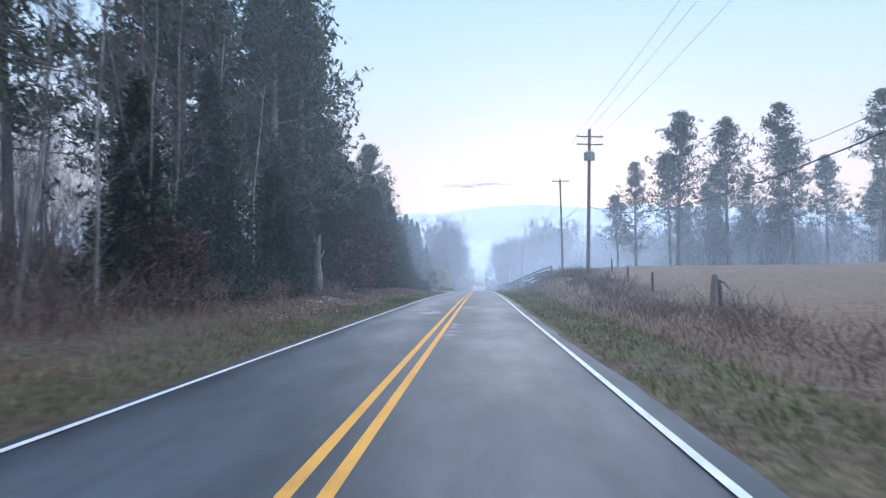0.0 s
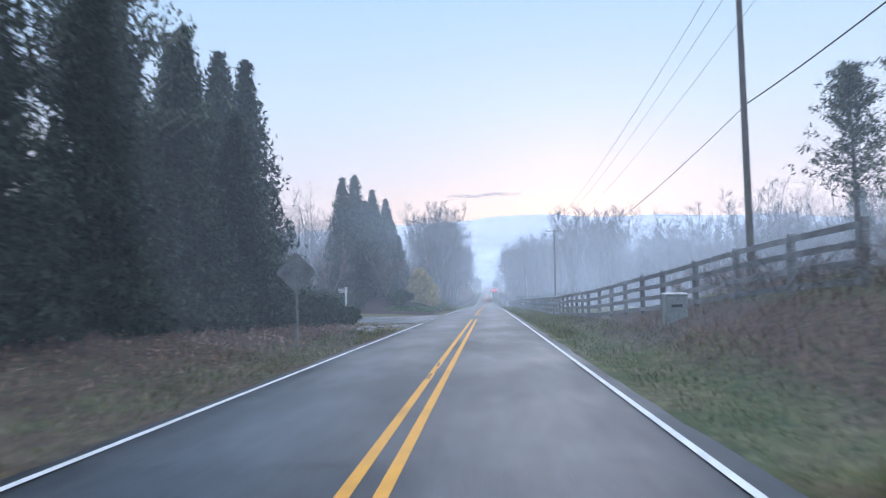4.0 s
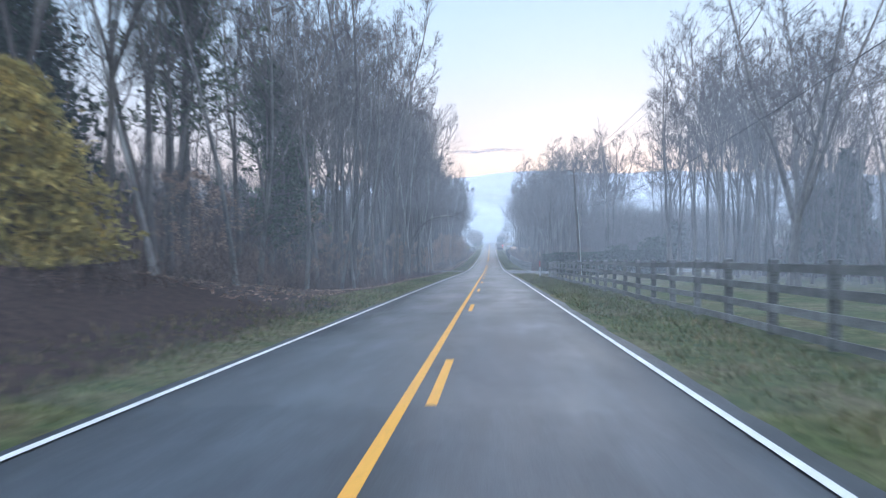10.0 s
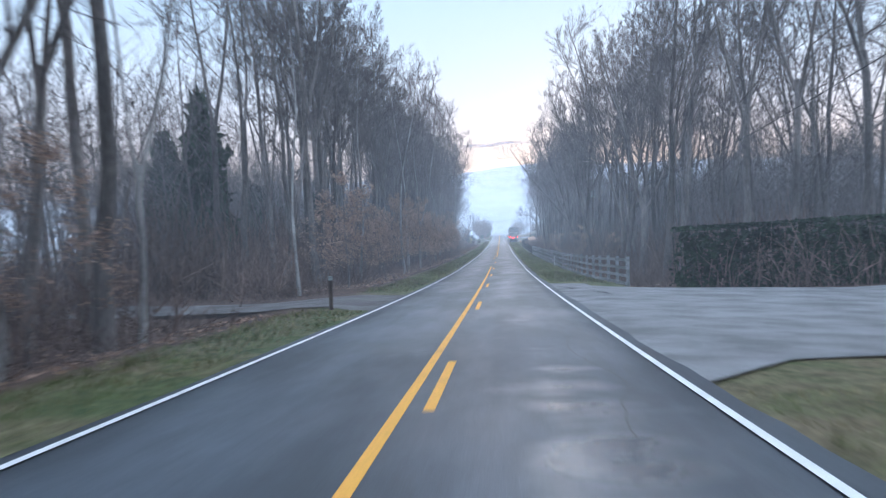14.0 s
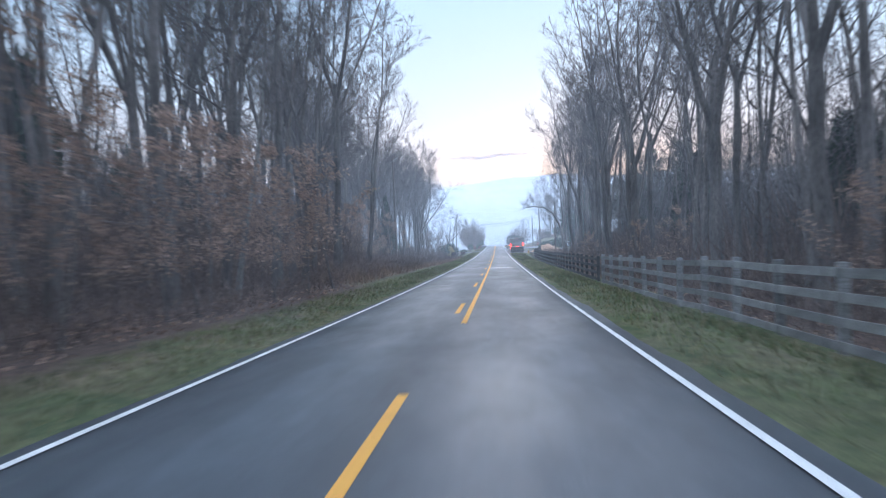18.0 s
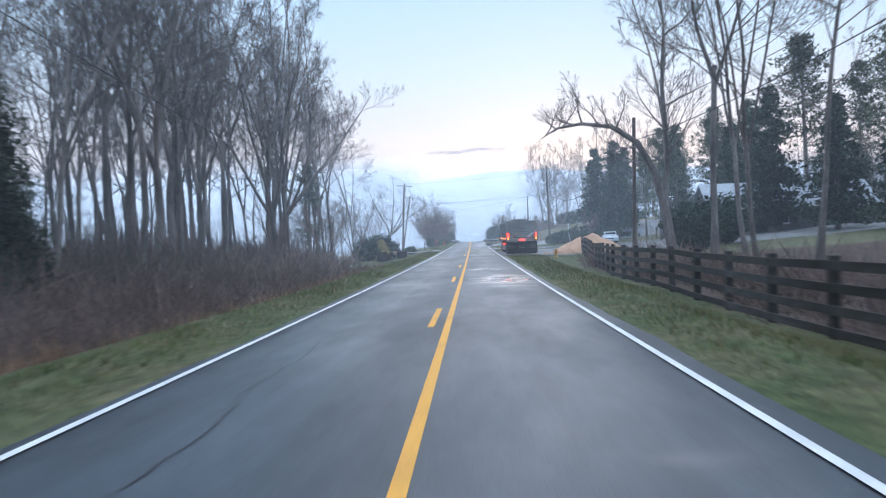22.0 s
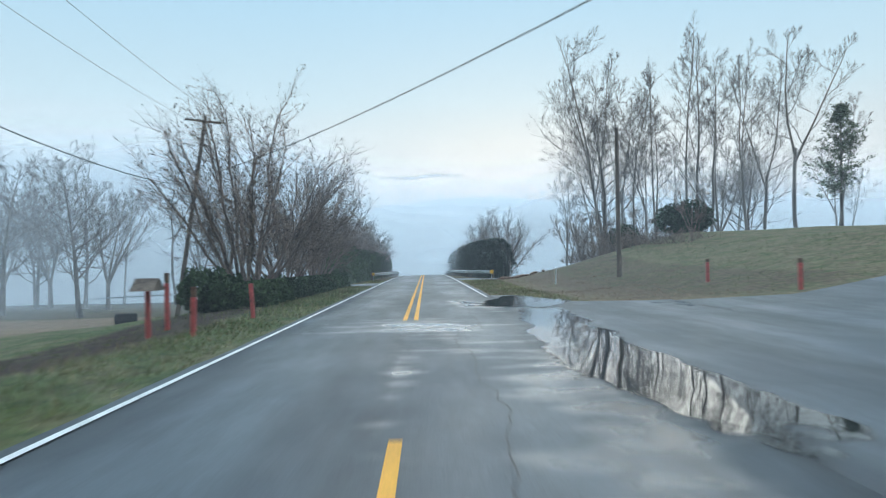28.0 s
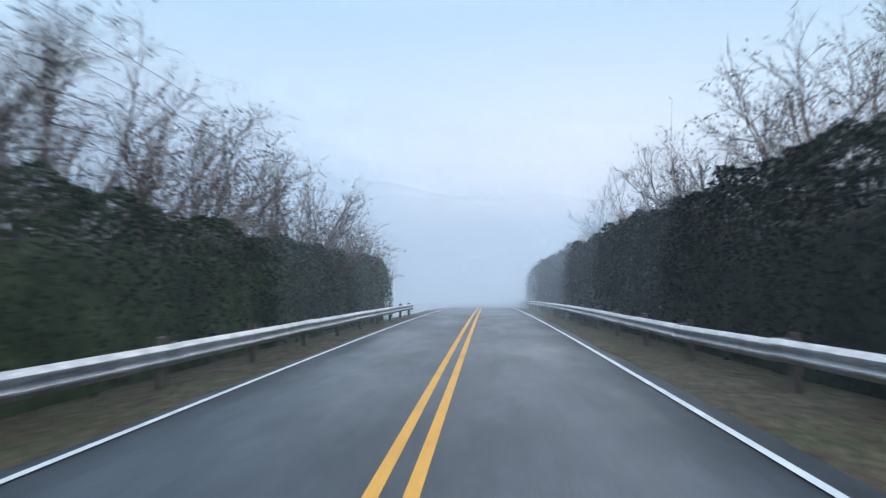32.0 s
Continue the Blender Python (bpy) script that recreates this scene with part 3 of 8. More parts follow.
# wet places: middle, reach across and along, strength
WET = [(1.6, 418.0, 1.1, 3.8, 1.0), (1.0, 426.0, 1.0, 1.2, 0.9), (-1.2, 421, 0.9, 3, 0.35), (0.8, 369.5, 1.8, 1.4, 0.9), (-0.9, 372, 0.8, 1.2, 0.7), (1.5, 236.5, 0.7, 3.6, 0.9), (1.2, 244, 0.8, 2.0, 0.5), (0.45, 19, 0.25, 4.0, 0.7),
       (-0.9, 28, 0.5, 3.0, 0.6), (0.6, 33, 0.7, 3.0, 0.5), (1.3, 508.0, 1.2, 5.0, 0.4), (-0.3, 513.0, 1.8, 1.8, 0.9), (1.9, 501.0, 0.8, 4.0, 0.5), (2.3, 505.0, 0.5, 5.0, 0.5), (2.2, 519.5, 0.7, 3.0, 0.7), (1.6, 522.0, 0.5, 2.2, 0.8), (0.1, 506.0, 0.25, 4.0, 0.6), (0.8, 451.5, 1.2, 1.3, 0.7), (1.4, 457, 1.2, 1.6, 0.6),
       (-1.3, 312, 1.0, 9.0, 0.3), (1.5, 180, 0.8, 8, 0.3), (-1.4, 150, 0.7, 7, 0.3), (1.3, 115, 1.2, 5, 0.4), (-1.4, 345, 0.8, 8, 0.35), (1.3, 290, 0.9, 8, 0.3), (1.5, 395, 1.0, 6, 0.35)]
wet = []
for i in range(nyr + 1):
    y = -60 + i * (1100 + 60) / nyr
    z = float(road_z(y))
    lx = -half(y) - 0.26 - 0.07 * noise.noise((0.3 * y, 1.7, 0)) - 0.05 * noise.noise((1.3 * y, 5.7, 0))
    rx = half(y) + 0.32 + 0.09 * noise.noise((0.3 * y, 8.7, 0)) + 0.06 * noise.noise((1.3 * y, 3.7, 0))
    for x, dz in ((lx, -0.12), (lx + 0.03, -0.012), *((c, 0.004 - 0.004 * min(abs(c) / 1.4, 1)) for c in COLS), (rx - 0.03, -0.012), (rx, -0.12)):
        s.v.append((x, y, z + dz))
        d = sum(g * math.exp(-((x - a) / p) ** 2 - ((y - b_) / q) ** 2) for a, b_, p, q, g in WET if abs(y - b_) < 2.5 * q)
        wet.append((min(d, 1.0),) * 3 + (1.0,))
    if i:
        k = 15 * i
        for j in range(14):
            s.f.append([k - 15 + j, k - 14 + j, k + 1 + j, k + j])
road_me = s.mesh("road", ASPHALT, smooth=True)
road_me.color_attributes.new("wet", "FLOAT_COLOR", "POINT").data.foreach_set("color", np.array(wet, dtype=np.float32).ravel())
road = single("road", road_me, None, "two-lane grey tarmac road, damp in places", "road", kind="structure")

lines = [("edge_line", WHITE_LINE, -1, 0.088, [(-60, 97.2), (117.3, 1000)]), ("edge_line", WHITE_LINE, 1, 0.088, [(-60, 491.3), (524.9, 1000)]),
         ("centre_line", YELLOW_LINE, -0.135, 0.11, [(-60, 103.5), (115.3, 292.0), (514.5, 1000)]),
         ("centre_line", YELLOW_LINE, 0.135, 0.11, [(-60, 103.5), (328.0, 503.0), (514.5, 1000)])]
for nm, mt, x, w, runs in lines:
    for y0, y1 in runs:
        single(nm, Shape().strip(road_pts(x, y0, y1), w, 0.008), mt, ("white painted edge line" if mt is WHITE_LINE else "yellow painted centre line") + " on tarmac",
               "road marking", kind="structure")
for x, ys_ in ((0.135, [115.4 + 12.17 * i for i in range(15)]), (0.13, [302.0]), (-0.135, [318.1, 330.3, 342.4, 354.6, 366.8, 391.2, 405.0, 417.2, 429.0, 451.2, 463.3, 475.3, 486.8, 497.0])):
    for y in ys_:
        single("centre_dash", Shape().strip(road_pts(x, y, y + 3.05), 0.11, 0.008), YELLOW_LINE, "yellow painted dash on tarmac", "road marking", "centre dashes", kind="structure")
single("centre_dash", Shape().strip(road_pts(-0.135, 381.3, 382.5), 0.11, 0.008), YELLOW_LINE, "worn stub of a yellow painted dash", "road marking", "centre dashes", kind="structure")
for i in range(5):
    single("edge_dash", Shape().strip(road_pts(-1, 99.2 + 4.1 * i, 100.1 + 4.1 * i), 0.10, 0.008), WHITE_LINE, "short white dash across the side road", "road marking", "edge dashes", kind="structure")
for i in range(1):
    single("edge_dash", Shape().strip(road_pts(1, 493.3, 494.1), 0.10, 0.008), WHITE_LINE, "short white dash across the side road", "road marking", "edge dashes", kind="structure")

single("stop_line", Shape().strip([(3.55, 493.0, float(road_z(493)) + 0.03), (4.3, 494.1, float(road_z(494)) + 0.04), (5.0, 494.9, float(road_z(495)) + 0.04)], 0.09, 0.008), WHITE_LINE, "worn white line curving into the side road", "road marking", kind="structure")

# paint worn through to the tarmac, and scuffs across it
rw = np.random.default_rng(77)
for y0, y1, k in ((516, 566, 70), (70.5, 74.5, 10), (40, 62, 8)):
    s = Shape()
    for _ in range(k):
        y, x = rw.uniform(y0, y1), -0.135 + rw.uniform(-0.05, 0.05)
        z, a0, m_ = float(road_z(y)) + 0.012, len(s.v), 7
        for i in range(m_):
            a, r = 6.283 * i / m_, rw.uniform(0.5, 1.2)
            s.v.append((x + 0.03 * r * math.cos(a), y + 0.13 * r * math.sin(a), z))
        s.f.append(list(range(a0, a0 + m_)))
    single("worn_paint", s, ASPHALT, "dark spots where yellow paint has worn through", "road wear", kind="stuff")


def side_road(name, pts, widths, material, label, lift=0.03):
    """A paved strip that follows the ground; pts on its middle line, a width at each."""
    s = Shape()
    p = [Vector((a, b_)) for a, b_ in pts]
    dense, wd = [], []
    for i in range(len(p) - 1):
        k = max(int((p[i + 1] - p[i]).length / 0.45), 1)
        for j in range(k):
            dense.append(p[i].lerp(p[i + 1], j / k)); wd.append(widths[i] + (widths[i + 1] - widths[i]) * j / k)
    dense.append(p[-1]); wd.append(widths[-1])
    m = 17
    for i, q in enumerate(dense):
        d = (dense[min(i + 1, len(dense) - 1)] - dense[max(i - 1, 0)]).normalized()
        nrm = Vector((-d.y, d.x))
        for j in range(m):
            r = q + nrm * wd[i] * (j / (m - 1) - 0.5)
            rz, ax = float(road_z(r.y)), abs(r.x)
            # flush with the main road at its edge, sunk where the two overlap
            z = rz - 0.06 if ax < 2.72 else (rz - 0.016 if ax < 4.0 else max(land(r.x, r.y) + lift, rz - 0.016 - 0.03 * (ax - 4.0)))
            s.v.append((r.x, r.y, z))
        if i:
            k = m * i
            for j in range(m - 1):
                s.f.append([k - m + j, k - m + j + 1, k + j + 1, k + j])
    return single(name, s, material, label, "road", kind="structure", smooth=True)


DARK_GRAVEL = mat("dark_muddy_gravel", (0.15, 0.14, 0.135), 0.95, (0.08, 0.07, 0.066), 0.8, 40, 0.6, 0.02)
side_road("side_road_1", [(-2.6, 108), (-7, 108), (-12, 108), (-34, 106)], [21, 13, 9.0, 8], ASPHALT, "grey tarmac side road joining at a mouth")
side_road("driveway_1", [(2.6, 251), (5, 251), (9, 252), (30, 254)], [26, 21, 15, 14], GRAVEL_LOT, "pale gravel driveway beside a clipped hedge")
side_road("driveway_2", [(-2.6, 254), (-6, 254), (-18, 256), (-40, 262)], [8, 4.5, 3.2, 3.2], DARK_GRAVEL, "narrow gravel drive into the woods")
side_road("side_road_2", [(2.6, 510), (4.1, 510), (4.7, 510), (5.1, 510), (5.8, 510), (9, 510), (14, 511), (60, 522)], [33.6, 33, 28, 24, 22, 21, 17.5, 12], ASPHALT, "wet tarmac side road joining at a mouth")
side_road("driveway_3", [(2.6, 479), (7, 479), (24, 477)], [9, 7, 6], ASPHALT, "worn tarmac driveway with puddles")
side_road("gravel_lot", [(2.6, 459), (7, 459), (40, 461)], [16, 20, 26], GRAVEL_LOT, "pale gravel building lot, rutted and damp")
side_road("driveway_4", [(-2.6, 477), (-7, 476), (-30, 473)], [8, 5.5, 5], ASPHALT, "grey tarmac driveway between lawns")
side_road("driveway_5", [(-2.6, 547), (-7, 547), (-24, 549)], [7, 4.5, 4], ASPHALT, "short grey tarmac drive between hedges")
side_road("driveway_6", [(2.6, 558), (5.5, 558), (8.2, 558.4)], [9, 6.5, 5], ASPHALT, "short grey tarmac drive beside the rail")

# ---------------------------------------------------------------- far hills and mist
# distance haze is painted into the ridge's pale base colour
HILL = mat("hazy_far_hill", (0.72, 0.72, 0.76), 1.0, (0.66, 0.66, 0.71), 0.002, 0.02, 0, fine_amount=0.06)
s = Shape()
R0 = 3000.0
k0 = 0
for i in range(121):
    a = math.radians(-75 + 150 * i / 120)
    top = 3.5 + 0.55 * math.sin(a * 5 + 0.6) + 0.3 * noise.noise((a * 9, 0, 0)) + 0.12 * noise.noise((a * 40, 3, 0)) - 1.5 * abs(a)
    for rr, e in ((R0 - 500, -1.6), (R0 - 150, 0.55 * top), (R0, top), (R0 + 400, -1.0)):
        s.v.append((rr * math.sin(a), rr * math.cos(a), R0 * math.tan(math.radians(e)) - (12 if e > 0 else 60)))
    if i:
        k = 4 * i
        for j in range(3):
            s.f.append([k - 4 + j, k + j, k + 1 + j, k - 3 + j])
single("backdrop_hills", s, HILL, "mountain ridge on the horizon with haze in its pale colour", "hills", kind="structure", smooth=True)

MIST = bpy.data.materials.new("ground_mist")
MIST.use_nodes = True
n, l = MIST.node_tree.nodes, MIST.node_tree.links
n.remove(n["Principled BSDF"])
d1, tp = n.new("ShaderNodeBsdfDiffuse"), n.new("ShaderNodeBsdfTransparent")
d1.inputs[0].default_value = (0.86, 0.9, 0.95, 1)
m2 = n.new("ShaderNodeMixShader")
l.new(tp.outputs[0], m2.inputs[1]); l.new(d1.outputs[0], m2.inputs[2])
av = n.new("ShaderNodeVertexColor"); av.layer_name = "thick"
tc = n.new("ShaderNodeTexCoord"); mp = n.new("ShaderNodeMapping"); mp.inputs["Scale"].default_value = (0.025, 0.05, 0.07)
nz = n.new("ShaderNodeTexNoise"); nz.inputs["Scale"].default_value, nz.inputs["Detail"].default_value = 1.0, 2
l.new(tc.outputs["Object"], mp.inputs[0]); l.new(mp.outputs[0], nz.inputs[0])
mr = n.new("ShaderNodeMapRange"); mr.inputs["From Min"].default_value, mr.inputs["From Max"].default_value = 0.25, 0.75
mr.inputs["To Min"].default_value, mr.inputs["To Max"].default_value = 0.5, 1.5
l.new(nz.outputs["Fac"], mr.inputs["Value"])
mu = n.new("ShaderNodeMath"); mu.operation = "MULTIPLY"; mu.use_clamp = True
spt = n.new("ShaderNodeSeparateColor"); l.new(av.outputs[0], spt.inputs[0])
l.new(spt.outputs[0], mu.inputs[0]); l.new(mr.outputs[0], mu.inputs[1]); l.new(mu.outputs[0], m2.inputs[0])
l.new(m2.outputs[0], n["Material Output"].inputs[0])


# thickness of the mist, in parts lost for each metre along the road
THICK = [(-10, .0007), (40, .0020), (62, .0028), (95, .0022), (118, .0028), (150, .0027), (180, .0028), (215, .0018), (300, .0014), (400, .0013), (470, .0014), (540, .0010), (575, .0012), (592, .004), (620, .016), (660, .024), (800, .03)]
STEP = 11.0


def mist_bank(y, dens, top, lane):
    """A see-through upright sheet imitating mist haze across the valley; lane, the middle of the gap left over the
    driving lane, or None.
    """
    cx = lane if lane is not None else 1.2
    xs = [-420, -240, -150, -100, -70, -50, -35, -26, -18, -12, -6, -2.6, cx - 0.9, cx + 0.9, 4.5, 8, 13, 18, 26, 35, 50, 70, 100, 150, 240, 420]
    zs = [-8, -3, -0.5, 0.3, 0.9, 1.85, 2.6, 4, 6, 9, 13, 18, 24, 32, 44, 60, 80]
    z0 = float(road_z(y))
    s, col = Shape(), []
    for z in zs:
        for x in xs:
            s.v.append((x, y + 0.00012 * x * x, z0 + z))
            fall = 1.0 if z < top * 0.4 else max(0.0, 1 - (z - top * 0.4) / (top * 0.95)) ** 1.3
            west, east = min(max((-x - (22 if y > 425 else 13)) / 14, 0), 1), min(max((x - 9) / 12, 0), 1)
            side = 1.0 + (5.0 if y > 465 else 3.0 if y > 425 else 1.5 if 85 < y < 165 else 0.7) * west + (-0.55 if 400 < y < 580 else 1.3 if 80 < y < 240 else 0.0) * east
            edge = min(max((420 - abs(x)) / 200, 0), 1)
            # haze strength, painted into the sheet's colour layer
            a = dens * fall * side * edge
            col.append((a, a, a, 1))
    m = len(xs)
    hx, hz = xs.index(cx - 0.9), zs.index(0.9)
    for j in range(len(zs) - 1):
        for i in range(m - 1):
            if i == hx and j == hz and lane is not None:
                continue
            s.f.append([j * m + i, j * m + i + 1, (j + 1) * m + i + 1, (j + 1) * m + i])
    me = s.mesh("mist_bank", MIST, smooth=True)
    # normals turned up so the sheet brightens like mist under the whole sky
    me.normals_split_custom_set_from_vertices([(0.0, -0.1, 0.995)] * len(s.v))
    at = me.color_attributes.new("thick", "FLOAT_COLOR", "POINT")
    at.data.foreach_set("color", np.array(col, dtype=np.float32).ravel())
    return single("mist_bank", me, None, "see-through sheet imitating pale morning mist across the valley", "mist", "morning mist", kind="stuff")


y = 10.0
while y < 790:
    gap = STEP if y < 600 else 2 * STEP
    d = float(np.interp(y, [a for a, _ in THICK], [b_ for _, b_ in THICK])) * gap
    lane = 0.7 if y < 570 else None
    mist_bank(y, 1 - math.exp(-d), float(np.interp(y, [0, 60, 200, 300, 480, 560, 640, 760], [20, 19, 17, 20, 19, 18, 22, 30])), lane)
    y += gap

# ---------------------------------------------------------------- trees and shrubs


def unit(v):
    return v / (np.linalg.norm(v) + 1e-9)


def branch(shape, p, d, length, r, segs, sides, rng, lift=0.12, wob=0.18):
    """A bending limb; gives back its points and directions."""
    pts, rads, dirs = [p], [r], [d]
    for i in range(segs):
        d = unit(d + rng.normal(size=3) * wob + np.array((0, 0, lift)))
        p = p + d * length / segs
        pts.append(p); dirs.append(d); rads.append(r * (1 - 0.8 * (i + 1) / segs))
    if sides:
        shape.tube(pts, rads, sides, caps=False)
    else:
        for a_, b_, w_ in zip(pts, pts[1:], rads):
            (shape.ribbon if w_ > 0.03 else shape.spike)(a_, b_, w_, rng)
    return pts, dirs


def limb(shape, p, d, length, r, rng, level, lift, fine, plain):
    """A bending limb that bears smaller ones, down to the finest twigs."""
    if level >= 3:
        e = p + unit(d + np.array((0, 0, 0.15))) * length
        shape.spike(p, e, fine, rng)
        for _ in range(2 if plain else 4):
            m_ = p + (e - p) * rng.uniform(0.25, 0.95)
            shape.spike(m_, m_ + unit(d + rng.normal(size=3) * 0.55 + np.array((0, 0, 0.15))) * length * rng.uniform(0.35, 0.7), fine * 0.75, rng)
        return
    segs = (0, 6, 4)[level]
    sides = (0, 0, 0)[level] if plain else (0, 5, 3)[level]
    pts, dirs = branch(shape, p, d, length, r, segs, sides, rng, lift, 0.15 if level == 1 else 0.13)
    kids = ((0, 4, 3) if plain else (0, 8, 6))[level]
    for q in range(kids):
        w = 0.22 + 0.78 * (q + rng.uniform(0, 0.9)) / kids
        f = min(w, 0.999) * segs
        g = int(f)
        at = pts[g] + (pts[g + 1] - pts[g]) * (f - g)
        side = rng.normal(size=3)
        side = unit(side - dirs[g] * float(side @ dirs[g]))
        nd = unit(dirs[g] + side * rng.uniform(0.5, 1.0) + np.array((0, 0, 0.12)))
        limb(shape, at, nd, length * rng.uniform(0.34, 0.58) * (1.1 - 0.5 * w), max(r * 0.42 * (1.1 - 0.6 * w), 0.011), rng, level + 1, lift, fine, plain)
    for _ in range(1 if plain else 3):
        limb(shape, pts[-1], unit(dirs[-1] + rng.normal(size=3) * 0.35), length * rng.uniform(0.12, 0.22), 0.01, rng, 3, lift, fine, plain)


def bare_tree(seed, height, trunk_r, first=0.4, limbs=13, spread=0.3, steep=0.9, lean=0.03, fork=0, fine=0.0115, plain=False, bend=0.06):
    """Trunk and crown of a leafless tree: a wandering trunk that may part into leaders, limbs that curve up, fine twigs."""
    rng = np.random.default_rng(seed)
    tr, cr = Shape(), Shape()
    d0 = unit(np.array((rng.normal() * lean, rng.normal() * lean, 1.0)))
    stems = []

    def stem(p, d, length, r, k, end):
        pts, rads = [p], [r]
        for i in range(k):
            d = unit(d + rng.normal(size=3) * np.array((bend, bend, 0.02)) + np.array((0, 0, 0.05)))
            pts.append(pts[-1] + d * length / k)
            rads.append(r + (end - r) * ((i + 1) / k) ** 0.9)
        return pts, rads, d

    if fork:
        low = height * first
        pts, rads, d = stem(np.zeros(3), d0, low, trunk_r, 5, trunk_r * 0.72)
        tr.tube([np.array((0, 0, -0.5)), pts[0], *pts[1:]], [trunk_r * 1.7, trunk_r * 1.35, *rads[1:]], 8)
        turn = rng.uniform(0, 6.28)
        for q in range(fork):
            a = turn + 6.28 * q / fork + rng.normal() * 0.3
            o = spread * rng.uniform(0.6, 1.2)
            ld = unit(d + np.array((math.cos(a), math.sin(a), 0)) * o)
            start = pts[-1] - (pts[-1] - pts[-2]) * rng.uniform(0, 0.8)
            lp, lr, _ = stem(start, ld, (height - low) * rng.uniform(0.8, 1.02), trunk_r * rng.uniform(0.5, 0.66), 7, 0.02)
            tr.tube(lp, lr, 6, caps=False)
            stems.append((lp, lr, 0.12, max(limbs // fork, 3), (height - low)))
    else:
        pts, rads, _ = stem(np.zeros(3), d0, height * 0.96, trunk_r, 9, 0.02)
        tr.tube([np.array((0, 0, -0.5)), pts[0], *pts[1:]], [trunk_r * 1.7, trunk_r * 1.35, *rads[1:]], 5 if plain else 8)
        stems.append((pts, rads, first, limbs, height))
    for pts, rads, lo, count, size in stems:
        k = len(pts) - 1
        for j in range(count):
            u = lo + (0.99 - lo) * (j + rng.uniform(0, 0.9)) / count
            f = min(u, 0.999) * k
            i = int(f)
            p = pts[i] + (pts[i + 1] - pts[i]) * (f - i)
            a = j * 2.4 + rng.normal() * 0.6
            d = unit(np.array((math.cos(a), math.sin(a), steep * rng.uniform(0.4, 1.5))))
            ln = size * (spread if not fork else 0.42) * (1.12 - 0.72 * (u - lo) / (1 - lo)) * rng.uniform(0.6, 1.25)
            limb(cr, p, d, ln, max(rads[i] * rng.uniform(0.32, 0.5), 0.018), rng, 1, 0.1, fine, plain)
        for _ in range(4):
            limb(cr, pts[-2] + (pts[-1] - pts[-2]) * rng.uniform(0.3, 1.0), unit(np.array((rng.normal() * 0.3, rng.normal() * 0.3, 1))), size * 0.09, 0.012, rng, 2, 0.1, fine, plain)
    return tr, cr


def arching_tree(seed):
    """A dark leaning tree whose main limb bows over towards the road."""
    rng = np.random.default_rng(seed)
    tr, cr = Shape(), Shape()
    bow = [np.array(p) for p in ((0, 0, -0.5), (0.05, 0, 0.6), (0.3, 0.1, 2.4), (0.75, 0.2, 4.2), (1.5, 0.3, 5.6), (2.7, 0.3, 6.45), (4.1, 0.4, 6.7), (5.3, 0.5, 6.55), (6.1, 0.5, 6.1))]
    tr.tube(bow, [0.34, 0.25, 0.21, 0.18, 0.15, 0.115, 0.085, 0.05, 0.02], 9)
    up = [np.array(p) for p in ((0.35, 0.1, 2.7), (0.1, 0.3, 5.0), (0.3, 0.5, 8.0), (0.15, 0.4, 11.0), (0.4, 0.3, 14.0))]
    tr.tube(up, [0.15, 0.13, 0.1, 0.06, 0.02], 8, caps=False)
    for q in range(15):
        f = 3.0 + 5.0 * (q + rng.uniform()) / 15
        g = min(int(f), 7)
        p = bow[g] + (bow[g + 1] - bow[g]) * (f - g)
        limb(cr, p, unit(np.array((rng.normal() * 0.6 + 0.3, rng.normal() * 0.7, rng.uniform(0.1, 1.1)))), rng.uniform(1.0, 2.6), 0.045, rng, 1, 0.06, 0.008, False)
    for q in range(14):
        f = 0.6 + 3.3 * (q + rng.uniform()) / 14
        g = min(int(f), 3)
        p = up[g] + (up[g + 1] - up[g]) * (f - g)
        a = q * 2.4
        limb(cr, p, unit(np.array((math.cos(a), math.sin(a), rng.uniform(0.3, 1.0)))), rng.uniform(1.6, 3.4), 0.05, rng, 1, 0.1, 0.008, False)
    return tr, cr


def cone_cloud(rng, count, height, radius, base, power=0.8, lumps=9, depth=0.35):
    """Points in the outer shell of a lumpy cone."""
    out = []
    ph = rng.uniform(0, 6.28, (lumps, 2))
    while len(out) < count:
        u = rng.uniform() ** 1.25
        a = rng.uniform(0, 2 * math.pi)
        r = radius * (1 - u) ** power * (1 + 0.16 * math.sin(3 * a + ph[0, 0] + 7 * u) + 0.12 * math.sin(7 * a + ph[1, 0] - 19 * u) + 0.14 * math.sin(31 * u + ph[2, 0] + 2 * a))
        r *= 1 - depth * rng.uniform() ** 2
        r += radius * 0.2 * max(0.0, rng.normal()) * (0.3 + 0.7 * (1 - u))
        out.append(np.array((r * math.cos(a), r * math.sin(a), base + (height - base) * u)))
    return out


def cedar_tree(seed, height, radius, count=2600, size=0.3, base=0.2, power=0.75):
    rng = np.random.default_rng(seed)
    tr = Shape().tube([(0, 0, -0.4), (0, 0, height * 0.5), (0.05, 0, height * 0.97)], [0.2, 0.12, 0.02], 7)
    cr = Shape()
    cr.leaves(cone_cloud(rng, count, height, radius, base, power), size, rng, up=0.9, long=1.3)
    # dense dark heart, ragged
    cr.leaves(cone_cloud(rng, count // 4, height * 0.84, radius * 0.72, base, power), size * 2.0, rng, up=0.6)
    return tr, cr


